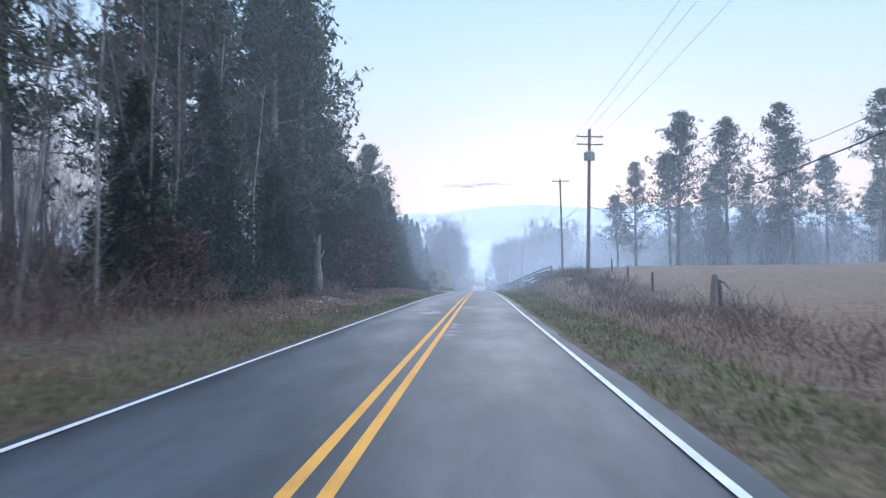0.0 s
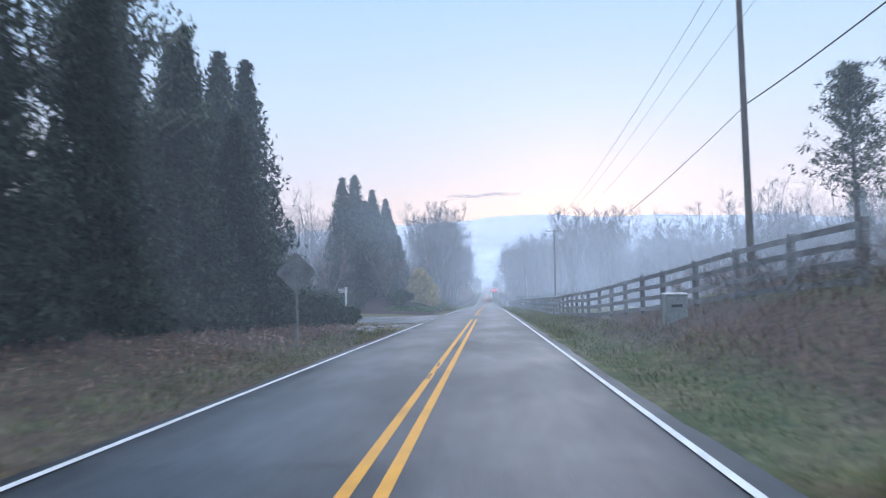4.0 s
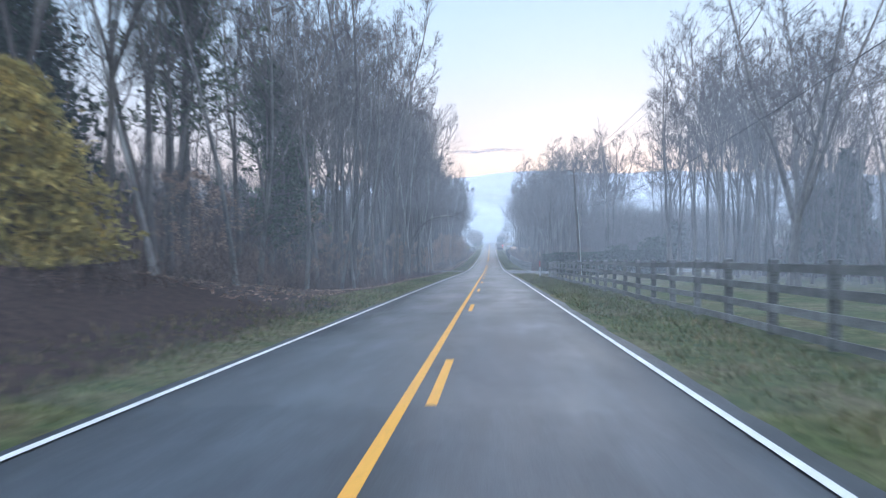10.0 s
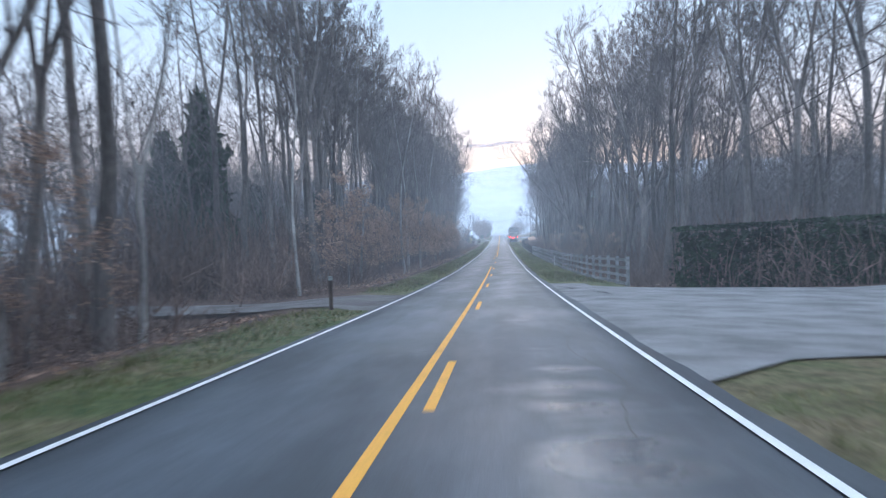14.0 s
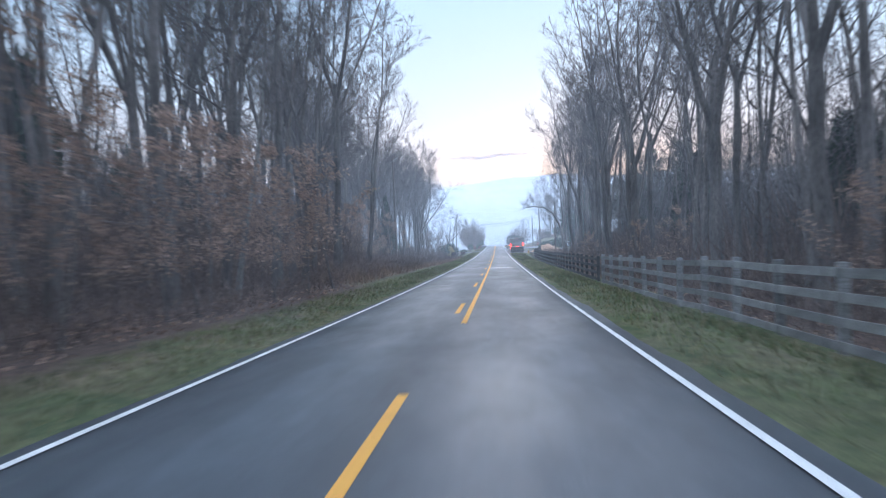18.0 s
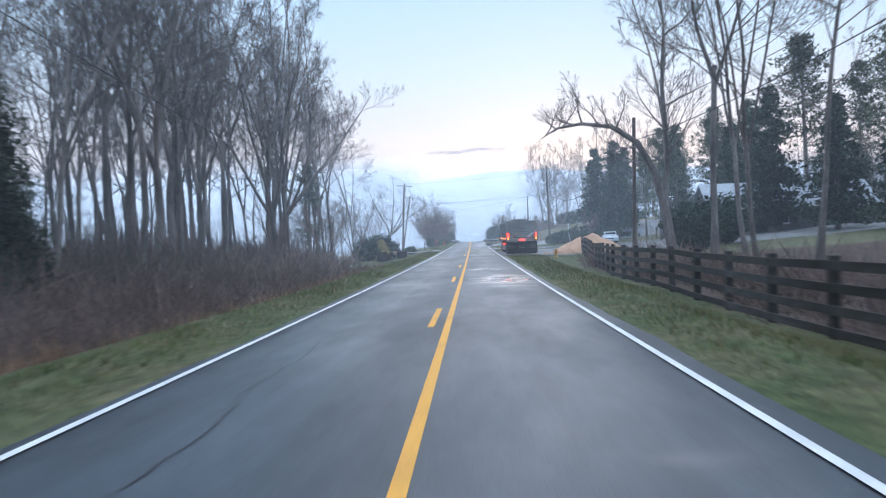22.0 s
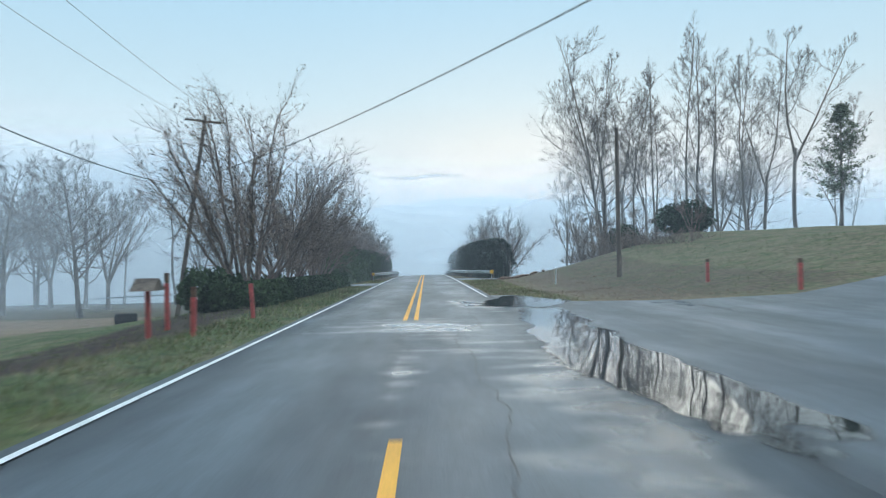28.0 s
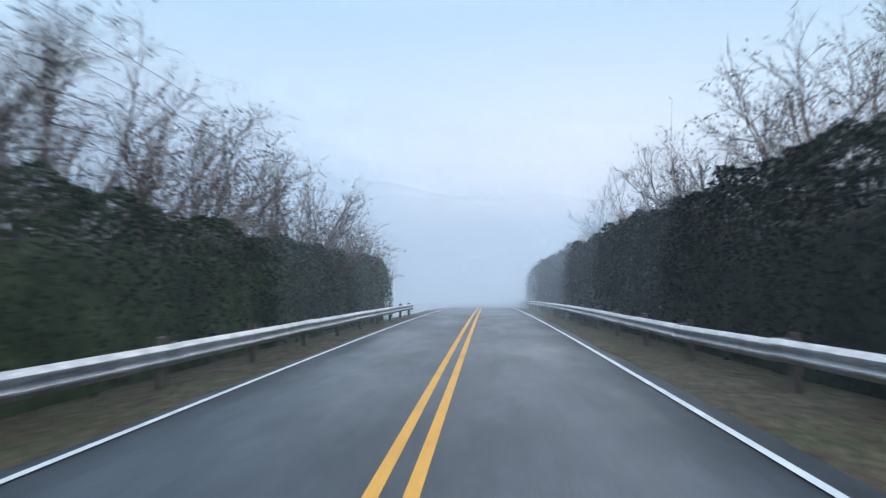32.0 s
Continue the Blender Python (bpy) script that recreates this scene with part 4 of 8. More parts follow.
def pine_tree(seed, height, radius, first=0.35, whorls=15, size=0.3):
    """A straight trunk with rising ragged limbs and tufts of needles, thin in places."""
    rng = np.random.default_rng(seed)
    tr, cr = Shape(), Shape()
    top = np.array((rng.normal() * 0.3, rng.normal() * 0.3, height))
    tr.tube([(0, 0, -0.4), top * 0.33, top * 0.66, top], [0.24, 0.19, 0.12, 0.02], 8)
    for i in range(whorls * 4):
        u = first + (1 - first) * rng.uniform() ** 0.85
        a = rng.uniform(0, 6.28)
        ln = radius * ((1 - u) / (1 - first)) ** 0.75 * rng.uniform(0.3, 1.25) + 0.3
        p = top * u
        d = np.array((math.cos(a), math.sin(a), rng.uniform(-0.15, 0.3) + 0.5 * u))
        mid_ = p + d * ln * 0.55 + np.array((0, 0, -0.08 * ln))
        q = p + d * ln + np.array((0, 0, 0.1 * ln))
        tr.tube([p, mid_, q], [0.04, 0.026, 0.008], 4, caps=False)
        for k in range(6):
            w = 0.3 + 0.75 * k / 5
            c = p + (q - p) * w + rng.normal(size=3) * np.array((0.2, 0.2, 0.12)) * (0.5 + 0.25 * ln)
            pts = c + rng.normal(size=(9, 3)) * np.array((0.22, 0.22, 0.15))
            cr.leaves(list(pts), size, rng, up=0.7, long=1.5)
    return tr, cr


def spruce_tree(seed, height, radius, tiers=20, size=0.3):
    rng = np.random.default_rng(seed)
    tr, cr = Shape(), Shape()
    tr.tube([(0, 0, -0.4), (0, 0, height * 0.5), (0, 0, height)], [0.28, 0.18, 0.02], 8)
    for i in range(tiers):
        u = 0.06 + 0.93 * i / tiers
        for j in range(int(9 - 5 * u)):
            a = rng.uniform(0, 6.28)
            ln = radius * (1 - u) ** 0.8 * rng.uniform(0.75, 1.12) + 0.15
            d = np.array((math.cos(a), math.sin(a), 0.05))
            for k in range(int(3 + ln * 2.2)):
                w = (k + 0.6) / int(3 + ln * 2.2)
                c = np.array((0, 0, height * u)) + d * ln * w + np.array((0, 0, 0.25 * math.sin(w * 3.0) - 0.3 * w))
                pts = c + rng.normal(size=(7, 3)) * np.array((0.24, 0.24, 0.12))
                cr.leaves(list(pts), size, rng, up=0.1, long=1.3)
    return tr, cr


def myrtle(seed, height, spread, stems=13, seeds=1500):
    """A vase of many smooth stems that fan out into a dome of fine twigs with dry seed heads at the tips."""
    rng = np.random.default_rng(seed)
    tr, cr, sd = Shape(), Shape(), Shape()
    heads = []
    for j in range(stems):
        a = j * 2.4 + rng.normal() * 0.3
        th = math.radians(82 * math.sqrt((j + 0.4) / stems))
        o = np.array((math.cos(a), math.sin(a), 0))
        base = o * 0.28 * rng.uniform(0.5, 1) + np.array((0, 0, -0.2))
        tip = o * spread * 0.8 * math.sin(th) + np.array((0, 0, height * (0.4 + 0.46 * math.cos(th))))
        ctrl = base + o * spread * 0.22 * math.sin(th) + np.array((0, 0, tip[2] * 0.42))
        k = 8
        pts = [base * (1 - u) ** 2 + ctrl * 2 * u * (1 - u) + tip * u * u + rng.normal(size=3) * 0.05 * (0 < i < k) for i, u in ((i, i / k) for i in range(k + 1))]
        tr.tube(pts, [0.062 * (1 - 0.78 * i / k) for i in range(k + 1)], 6, caps=False)
        for q in range(14):
            w = 0.36 + 0.64 * (q + rng.uniform(0, 0.9)) / 14
            f = min(w, 0.999) * k
            g = int(f)
            p = pts[g] + (pts[g + 1] - pts[g]) * (f - g)
            out = unit(p - np.array((0, 0, height * 0.22)))
            bd = unit(unit(pts[g + 1] - pts[g]) + out * 0.5 + rng.normal(size=3) * 0.34)
            bp_, bdd = branch(cr, p, bd, height * rng.uniform(0.1, 0.2), 0.016, 4, 3, rng, 0.02, 0.16)
            for z in range(9):
                w2 = 0.15 + 0.85 * (z + rng.uniform()) / 9
                f2 = min(w2, 0.999) * 4
                g2 = int(f2)
                tp_ = bp_[g2] + (bp_[g2 + 1] - bp_[g2]) * (f2 - g2)
                td = unit(bdd[g2] + rng.normal(size=3) * 0.45)
                e = tp_ + td * height * rng.uniform(0.05, 0.11)
                cr.spike(tp_, e, 0.0075, rng)
                for _ in range(4):
                    m_ = tp_ + (e - tp_) * rng.uniform(0.3, 1.0)
                    e2 = m_ + unit(td + rng.normal(size=3) * 0.5) * height * rng.uniform(0.025, 0.06)
                    cr.spike(m_, e2, 0.005, rng)
                    if rng.uniform() < 0.35:
                        heads.append(e2)
    for h in [heads[k] for k in rng.permutation(len(heads))[:seeds]]:
        sd.leaves(list(h + rng.normal(size=(4, 3)) * 0.035), 0.03, rng)
    return tr, cr, sd


def bush(seed, rx, ry, rz, count, size, inner=True):
    """A rounded, lumpy shrub of many leaves, standing on the ground."""
    rng = np.random.default_rng(seed)
    cr = Shape()
    pts = []
    for _ in range(count):
        v = unit(rng.normal(size=3))
        r = (1 - 0.3 * rng.uniform() ** 2) * (1 + 0.14 * math.sin(4 * v[0] + seed) * math.sin(5 * v[1]) + 0.1 * math.sin(9 * v[2] + 3 * v[0]))
        pts.append(np.array((rx * v[0] * r, ry * v[1] * r, rz * (0.95 + 0.98 * v[2] * r))))
    cr.leaves(pts, size, rng, up=0.2)
    if inner:
        cr.leaves([p * np.array((0.75, 0.75, 0.8)) + np.array((0, 0, 0.1)) for p in pts[: count // 4]], size * 2.0, rng)
    return cr


def brush(seed, length, width, height, count):
    """A tangle of thin bare stems."""
    rng = np.random.default_rng(seed)
    s = Shape()
    for _ in range(count):
        p = np.array((rng.uniform(-width, width) / 2, rng.uniform(-length, length) / 2, -0.15))
        d = unit(np.array((rng.normal() * 0.35, rng.normal() * 0.35, 1)))
        h = height * rng.uniform(0.4, 1.1)
        q = p + d * h * 0.55
        e = q + unit(d + rng.normal(size=3) * 0.35) * h * 0.5
        s.ribbon(p, q, 0.014, rng)
        s.spike(q, e, 0.012, rng)
        for k in range(3):
            w = p + (q - p) * rng.uniform(0.4, 1)
            s.spike(w, w + unit(d + rng.normal(size=3) * 0.8) * h * 0.3, 0.008, rng)
    return s


def tree_kind(name, label, category, group, pieces):
    """A first tree, parked under the ground-less origin until it is placed."""
    ob = thing(name, label, category, group)
    for nm, sh, mt in pieces:
        part(nm, sh, mt, ob)
    return ob


used = {}


def plant(ob, x, y, scale=1.0, turn=None, sink=0.0, tall=1.0):
    """Puts the first one of its kind, then copies of it, on the ground."""
    turn = random.uniform(0, 360) if turn is None else turn
    m = pose(x, y, land(x, y) - sink, 0, 0, turn) @ Matrix.Diagonal((scale, scale, scale * tall, 1))
    if ob not in used:
        used[ob] = True
        ob.matrix_basis = m
        return ob
    return copy_thing_scaled(ob, m)


def copy_thing_scaled(ob, m):
    keep = ob.matrix_basis.copy()
    ob.matrix_basis = Matrix.Identity(4)
    c = copy_thing(ob, m)
    ob.matrix_basis = keep
    return c


random.seed(11)
OAKS = [tree_kind("bare_tree", "tall leafless grey-barked woodland tree", "tree", "bare woodland trees", [("trunk", a, BARK), ("crown", c, TWIG)])
        for a, c in (bare_tree(10 + i, 17, 0.12 + 0.022 * (i % 3), 0.3 + 0.1 * (i % 3), 15, 0.2 + 0.05 * (i % 2), 0.95, 0.04, (0, 2, 0, 3, 0, 2)[i]) for i in range(6))]
BIG = [tree_kind("bare_tree", "large leafless spreading tree with heavy limbs", "tree", "bare woodland trees", [("trunk", a, BARK), ("crown", c, TWIG)])
       for a, c in (bare_tree(40 + i, 18, 0.25, 0.24 + 0.1 * i, 22, 0.42, 0.7, 0.05, (4, 3)[i], bend=0.09) for i in range(2))]
GNARLED = tree_kind("bare_tree", "gnarled leafless lawn tree with crooked open limbs", "tree", "", [("trunk" if q == 0 else "crown", t_, BARK) for q, t_ in enumerate(bare_tree(58, 16, 0.27, 0.26, 20, 0.8, 0.35, 0.03, 5, 0.011, bend=0.17))])
ROUND = [tree_kind("bare_tree", "leafless field tree with a broad rounded crown", "tree", "rounded field trees", [("trunk", a, BARK), ("crown", c, TWIG)])
         for a, c in (bare_tree(50 + i, 14, 0.24, 0.2, 30, 0.5, 0.55, 0.02, (0, 5)[i], bend=0.05) for i in range(2))]
BIRCH = [tree_kind("pale_tree", "slender leafless tree with pale bark", "tree", "pale-barked trees", [("trunk", a, BARK_PALE), ("crown", c, TWIG)])
         for a, c in (bare_tree(60 + i, 13, 0.075, 0.3, 12, 0.2, 1.0, 0.08, (0, 2, 0)[i]) for i in range(3))]
SAPLING = []
for i in range(3):
    a, c = bare_tree(80 + i, 6.5, 0.045, 0.15, 12, 0.4, 0.25, 0.08, plain=True)
    rg = np.random.default_rng(90 + i)
    lv = Shape()
    cv = np.array(c.v)
    lv.leaves([cv[k] + rg.normal(size=3) * 0.12 for k in rg.integers(0, len(cv), 1700)], 0.075, rg)
    SAPLING.append(tree_kind("beech_sapling", "young beech holding dry tan leaves", "tree", "beech saplings", [("trunk", a, BARK), ("crown", c, TWIG), ("foliage", lv, BEECH)]))
CEDARS = [tree_kind("cedar_tree", "tall dense dark-green conical cedar", "conifer", "cedar row", [("trunk", a, BARK), ("crown", c, CEDAR)])
          for a, c in (cedar_tree(100 + i, 13.5, 2.7 + 0.2 * i, 9000, 0.135, 0.0, 0.95) for i in range(3))]
PINES = [tree_kind("pine_tree", "tall pine with ragged dark needles", "pine", "roadside pines", [("trunk", a, BARK), ("crown", c, PINE)])
         for a, c in (pine_tree(110 + i, 16, 3.7, 0.2 + 0.11 * i, 21, 0.135) for i in range(3))]
SPRUCES = [tree_kind("spruce_tree", "large dark spruce with drooping tiers", "conifer", "spruces", [("trunk", a, BARK), ("crown", c, CEDAR)])
           for a, c in (spruce_tree(120 + i, 12, 3.2, 24, 0.21) for i in range(2))]
MYRTLES = [tree_kind("crape_myrtle", "leafless crape myrtle with many smooth stems and dry seed heads", "tree", "crape myrtles",
                     [("trunk", a, BARK_RED), ("crown", c, TWIG_BROWN), ("seed_head", d_, SEEDS)])
           for a, c, d_ in (myrtle(130 + i, 6.6, 3.5 + 0.25 * i, 17 + i) for i in range(3))]
SHRUBS = [tree_kind("evergreen_shrub", "rounded clipped evergreen shrub", "shrub", "evergreen shrubs", [("foliage", bush(140 + i, 1.1, 1.1, 0.62, 1500, 0.09), BOX)]) for i in range(2)]
DARK_SHRUBS = [tree_kind("holly_shrub", "large dark glossy evergreen shrub", "shrub", "holly shrubs", [("foliage", bush(150 + i, 1.5, 1.5, 1.3, 2600, 0.1), HOLLY)]) for i in range(2)]
a, c = cedar_tree(160, 4.6, 2.0, 7000, 0.1, 0.0, 0.5)
GOLDS = tree_kind("golden_cypress", "golden-yellow feathery cypress bush", "shrub", "golden cypresses", [("trunk", a, BARK), ("foliage", c, GOLD)])
a, c = bare_tree(170, 5, 0.07, 0.06, 18, 0.45, 0.75, 0.05, 4, 0.007)
RED_SHRUB = tree_kind("bare_shrub", "leafless shrub with many thin branches", "shrub", "bare shrubs", [("stem", a, BARK_RED), ("crown", c, TWIG_BROWN)])


# thick woods behind the first rows, and the tangle at their feet
def wood_block(seed, count, conifer=0.0):
    rng = np.random.default_rng(seed)
    s, g = Shape(), Shape()
    for _ in range(count):
        x, y = rng.uniform(-7, 7), rng.uniform(-12, 12)
        h = rng.uniform(10, 15)
        o = np.array((x, y, 0))
        if rng.uniform() < conifer:
            _, c = cedar_tree(int(rng.integers(1e6)), h * 0.75, 2.0, 420, 0.55, 1.0)
            k = len(g.v)
            g.v += [(p[0] + x, p[1] + y, p[2]) for p in c.v]
            g.f += [[i + k for i in q] for q in c.f]
            continue
        a_, c = bare_tree(int(rng.integers(1e6)), h, 0.1, 0.3, 15, 0.25, 0.8, 0.05, 0, 0.018, True)
        for t_ in (a_, c):
            k = len(s.v)
            s.v += [(p[0] + x, p[1] + y, p[2]) for p in t_.v]
            s.f += [[i + k for i in q] for q in t_.f]
    return s, g


blocks = []
for i in range(4):
    s, g = wood_block(200 + i, 18, 0.12 if i < 2 else 0.0)
    blocks.append((s.mesh("bare_woods", BARK), g.mesh("evergreens", CEDAR) if g.v else None))
brush_me = [brush(300 + i, 8, 2.2, 1.5, 230).mesh("brush", TWIG_BROWN) for i in range(3)]


# close twigs and young stems that fill the woods between the trunks
def wood_fill(seed, count):
    rg = np.random.default_rng(seed)
    s = Shape()
    for _ in range(count):
        x, y = rg.uniform(-7, 7), rg.uniform(-12, 12)
        top = 10.0 + 2.5 * noise.noise((x * 0.25 + seed, y * 0.25, 0))
        z = top * rg.uniform() ** 0.8
        p = np.array((x, y, z - 0.3))
        d = unit(np.array((rg.normal() * 0.5, rg.normal() * 0.5, 1.0 if z < 5 else 0.55)))
        s.spike(p, p + d * rg.uniform(0.8, 2.2), rg.uniform(0.008, 0.022), rg)
    return s.mesh("twig_fill", TWIG)


fills = [wood_fill(260 + i, 5600) for i in range(3)]


def woods(x0, x1, y0, y1, dx=13, dy=22):
    """Deep woods filled with shared blocks."""
    top = thing("far_woods", "misty leafless woods of crowded grey trunks", "woods", kind="stuff")
    y = y0 + dy / 2
    while y < y1:
        x = x0 + dx / 2
        while x < x1:
            px, py = x + random.uniform(-2, 2), y + random.uniform(-3, 3)
            m = pose(px, py, land(px, py) - 0.3, 0, 0, random.choice((0, 180)) + random.uniform(-8, 8)) @ Matrix.Diagonal((1, 1, random.uniform(0.85, 1.12), 1))
            w, g = random.choice(blocks)
            part("bare_trees", w, None, top, at=m, kind="stuff")
            part("twigs", random.choice(fills), None, top, at=m, kind="stuff")
            if g:
                part("evergreens", g, None, top, at=m, kind="stuff")
            x += dx
        y += dy
    return top


def tangle(x, y0, y1, w=2.0, h=1.0, label="tangled bare brown undergrowth"):
    top = thing("undergrowth", label, "undergrowth", kind="stuff")
    y = y0
    while y < y1:
        px = x + random.uniform(-0.6, 0.6)
        part("stems", random.choice(brush_me), None, top, at=pose(px, y, land(px, y), 0, 0, random.uniform(-12, 12)) @ Matrix.Diagonal((w / 2.2, 1, h * random.uniform(0.7, 1.2), 1)), kind="stuff")
        y += 6.0
    return top


def stand(kinds, y0, y1, step, x0, x1, s0=0.85, s1=1.15):
    """Back rows of a wood, too crowded to count."""
    top = thing("back_woods", "crowded leafless grey trees deep in the woods", "woods", kind="stuff")
    y = y0
    while y < y1:
        px, py, sc = random.uniform(x0, x1), y + random.uniform(-0.4, 0.4) * step, random.uniform(s0, s1)
        m = pose(px, py, land(px, py), 0, 0, random.uniform(0, 360)) @ Matrix.Diagonal((sc, sc, sc, 1))
        for c in random.choice(kinds).children:
            part(c.name.split(".")[0], c.data, None, top, at=m, kind="stuff")
        y += step
    return top


def row(kinds, y0, y1, step, x0, x1, s0=0.85, s1=1.15, skip=0.0):
    y = y0
    while y < y1:
        if random.random() >= skip:
            plant(random.choice(kinds), random.uniform(x0, x1), y + random.uniform(-0.4, 0.4) * step, random.uniform(s0, s1))
        y += step


# first stretch: tall pines and scrub on one side, a field with far pines on the other
row(PINES, -14, 15, 3.6, -13.0, -9.6, 1.0, 1.3)
row(PINES, 27, 50, 3.8, -13.0, -9.6, 0.95, 1.15)
row(PINES, 50, 84, 4.0, -13.0, -9.4, 0.7, 0.95)
row(PINES, -10, 80, 7.0, -19, -14, 0.8, 1.1)
row(BIRCH, 12, 30, 2.4, -10.5, -8.4, 0.75, 1.0)
row(CEDARS, -12, 86, 6.0, -11.0, -8.6, 0.4, 0.65)
row(CEDARS, 46, 86, 3.2, -9.2, -7.8, 0.55, 0.7)
row(SAPLING, 44, 60, 8.0, -8.4, -7.4, 0.45, 0.65)
snag = thing("broken_snag", "pale broken tree trunk with peeling bark", "dead tree", at=pose(-7.85, 37.7, land(-7.85, 37.7)))
part("trunk", Shape().tube([(0, 0, -0.3), (0.05, 0, 0.8), (-0.05, 0.02, 1.9), (0.06, 0, 2.9), (0.12, 0.02, 3.3)], [0.3, 0.22, 0.18, 0.14, 0.03], 9), BARK_PALE, snag)
part("stub", Shape().tube([(0, 0, 1.7), (0.3, -0.1, 2.2), (0.35, -0.1, 2.45)], [0.08, 0.05, 0.015], 6), BARK_PALE, snag)
part("stub", Shape().tube([(-0.03, 0, 0.9), (-0.4, 0.1, 1.0), (-0.7, 0.1, 0.8)], [0.07, 0.05, 0.015], 6), BARK_PALE, snag)
part("stub", Shape().tube([(0.05, 0, 2.5), (-0.2, 0.1, 2.9), (-0.3, 0.1, 3.4)], [0.06, 0.04, 0.01], 6), BARK_PALE, snag)
for x_, y_, s_ in ((-9.6, 41.0, 1.28), (-9.9, 36.5, 1.2), (-10.6, 46.5, 1.15)):
    plant(PINES[0], x_, y_, s_)
RUSSETS = tree_kind("russet_shrub", "tall scrub holding dull red leaves", "shrub", "russet scrub", [("foliage", bush(180, 2.0, 2.0, 2.3, 2000, 0.13), RUSSET)])
for x_, y_, s_ in ((-7.6, 46.5, 1.0), (-8.0, 51, 1.2), (-7.4, 55, 0.9), (-8.2, 20, 0.6)):
    plant(RUSSETS, x_, y_, s_)
woods(-44, -16, -20, 92)
tangle(-8.2, -14, 46, 2.5, 0.9)
tangle(8.6, 4, 36, 2.2, 0.75, "brown brambles in a roadside ditch")
tangle(9.5, 40, 84, 3.0, 0.8, "brown brambles on a roadside bank")
for x_, y_, s_ in ((24.7, 84.5, 1.18), (29, 80, 1.05), (21, 90, 0.9), (34, 78, 1.1), (39, 86, 1.0), (26, 92, 1.0), (44, 76, 1.15), (52, 84, 1.0), (20, 96, 0.75), (33, 95, 0.95), (60, 74, 1.1), (47, 94, 1.0)):
    plant(random.choice(PINES), x_, y_, s_ * 1.0)
row(PINES, 92, 124, 2.0, 19, 62, 0.6, 0.95)
woods(36, 75, 96, 175)
# cedars at the side road, with the corner bed
for x_, y_, s_ in ((-11.6, 94.6, 1.02), (-11.0, 89.5, 0.9), (-13.5, 90, 0.95), (-10.6, 85, 0.85), (-14.5, 97.5, 0.8)):
    plant(random.choice(CEDARS), x_, y_, s_)
for x_, y_, s_ in ((-6.9, 89.2, 1.1), (-7.3, 93.4, 1.05), (-6.7, 96.0, 0.75), (-8.9, 96.4, 1.0)):
    plant(random.choice(SHRUBS), x_, y_, s_, tall=1.15)
# the tall cedar row and its bank of shrubs
for x_, y_, s_ in ((-14.0, 130.0, 0.93), (-13.3, 133.2, 0.96), (-12.9, 137.4, 0.8), (-13.3, 144.7, 0.98), (-13.6, 148.5, 0.9), (-13.2, 155.2, 1.0), (-13.6, 161, 0.95), (-17.8, 177.5, 1.12), (-15.8, 181, 1.08), (-15, 168, 0.75), (-10.8, 150.5, 0.6)):
    plant(random.choice(CEDARS), x_, y_, s_)
plant(GOLDS, -7.5, 144.8, 1.0)
plant(GOLDS, -8.9, 170.8, 0.88)
for x_, y_, s_ in ((-8.3, 129.5, 1.0), (-8.0, 134.5, 0.7), (-8.8, 137.5, 0.75), (-8.5, 150.0, 0.75), (-8.2, 153.5, 0.8), (-9.0, 156.8, 0.85), (-8.7, 162.5, 0.7), (-9.4, 166.0, 0.9), (-11.5, 122.5, 1.1), (-13.5, 120.5, 1.3)):
    plant(random.choice(SHRUBS), x_, y_, s_, tall=1.25)
for x_, y_, s_ in ((-9.8, 131.8, 1.2), (-9.4, 147.0, 1.1), (-9.0, 158.5, 1.25), (-14, 124, 1.1)):
    plant(RED_SHRUB, x_, y_, s_)
for x_, y_, s_ in ((-20, 119, 1.4), (-22, 117, 1.6), (-17.5, 121, 1.5), (-24, 124, 1.8), (-19, 126, 1.9)):
    plant(random.choice(DARK_SHRUBS), x_, y_, s_)
woods(-46, -17, 126, 172)
# left woods
row(OAKS, 172, 198, 1.7, -12.5, -7.2, 0.72, 0.95)
row(OAKS, 198, 250, 1.5, -12.5, -7.0, 1.05, 1.4)
row(BIRCH, 174, 248, 4.2, -8.6, -6.4, 1.0, 1.3)
row(PINES, 180, 204, 6.0, -11.5, -9.0, 0.55, 0.7)
row(BIG, 234, 250, 12.0, -9.5, -8.0, 1.1, 1.25)
plant(tree_kind("arching_tree", "dark leafless tree whose limb arches towards the road", "tree", "", [("trunk", t_, BARK) if q == 0 else ("crown", t_, TWIG) for q, t_ in enumerate(arching_tree(47))]), -8.0, 228.0, 1.0, 0)
plant(tree_kind("arching_tree", "dark leafless tree whose limb arches towards the road", "tree", "", [("trunk", t_, BARK) if q == 0 else ("crown", t_, TWIG) for q, t_ in enumerate(arching_tree(52))]), 12.6, 436.0, 1.25, 165)
row(SAPLING, 178, 248, 6.0, -9, -7, 0.45, 0.7)
woods(-38, -10.5, 172, 366, 11, 18)
woods(-42, -17, 366, 404, 12, 18)
row(OAKS, 262, 366, 1.9, -11.0, -7.6, 0.95, 1.25)
row(SAPLING, 264, 345, 1.7, -8.6, -6.0, 0.5, 0.95)
row(BIRCH, 262, 340, 8.0, -8.0, -6.2, 0.9, 1.2)
stand(OAKS, 264, 352, 2.2, -15, -10.5, 1.1, 1.4)
tangle(-11.0, 174, 250, 4.5, 2.6, 'tall tangled leafless thicket')
for x_, h_ in ((-14, 3.6), (-18, 4.2)):
    tangle(x_, 174, 250, 5.0, h_, 'tall tangled leafless thicket')
    tangle(x_, 262, 370, 5.0, h_, 'tall tangled leafless thicket')
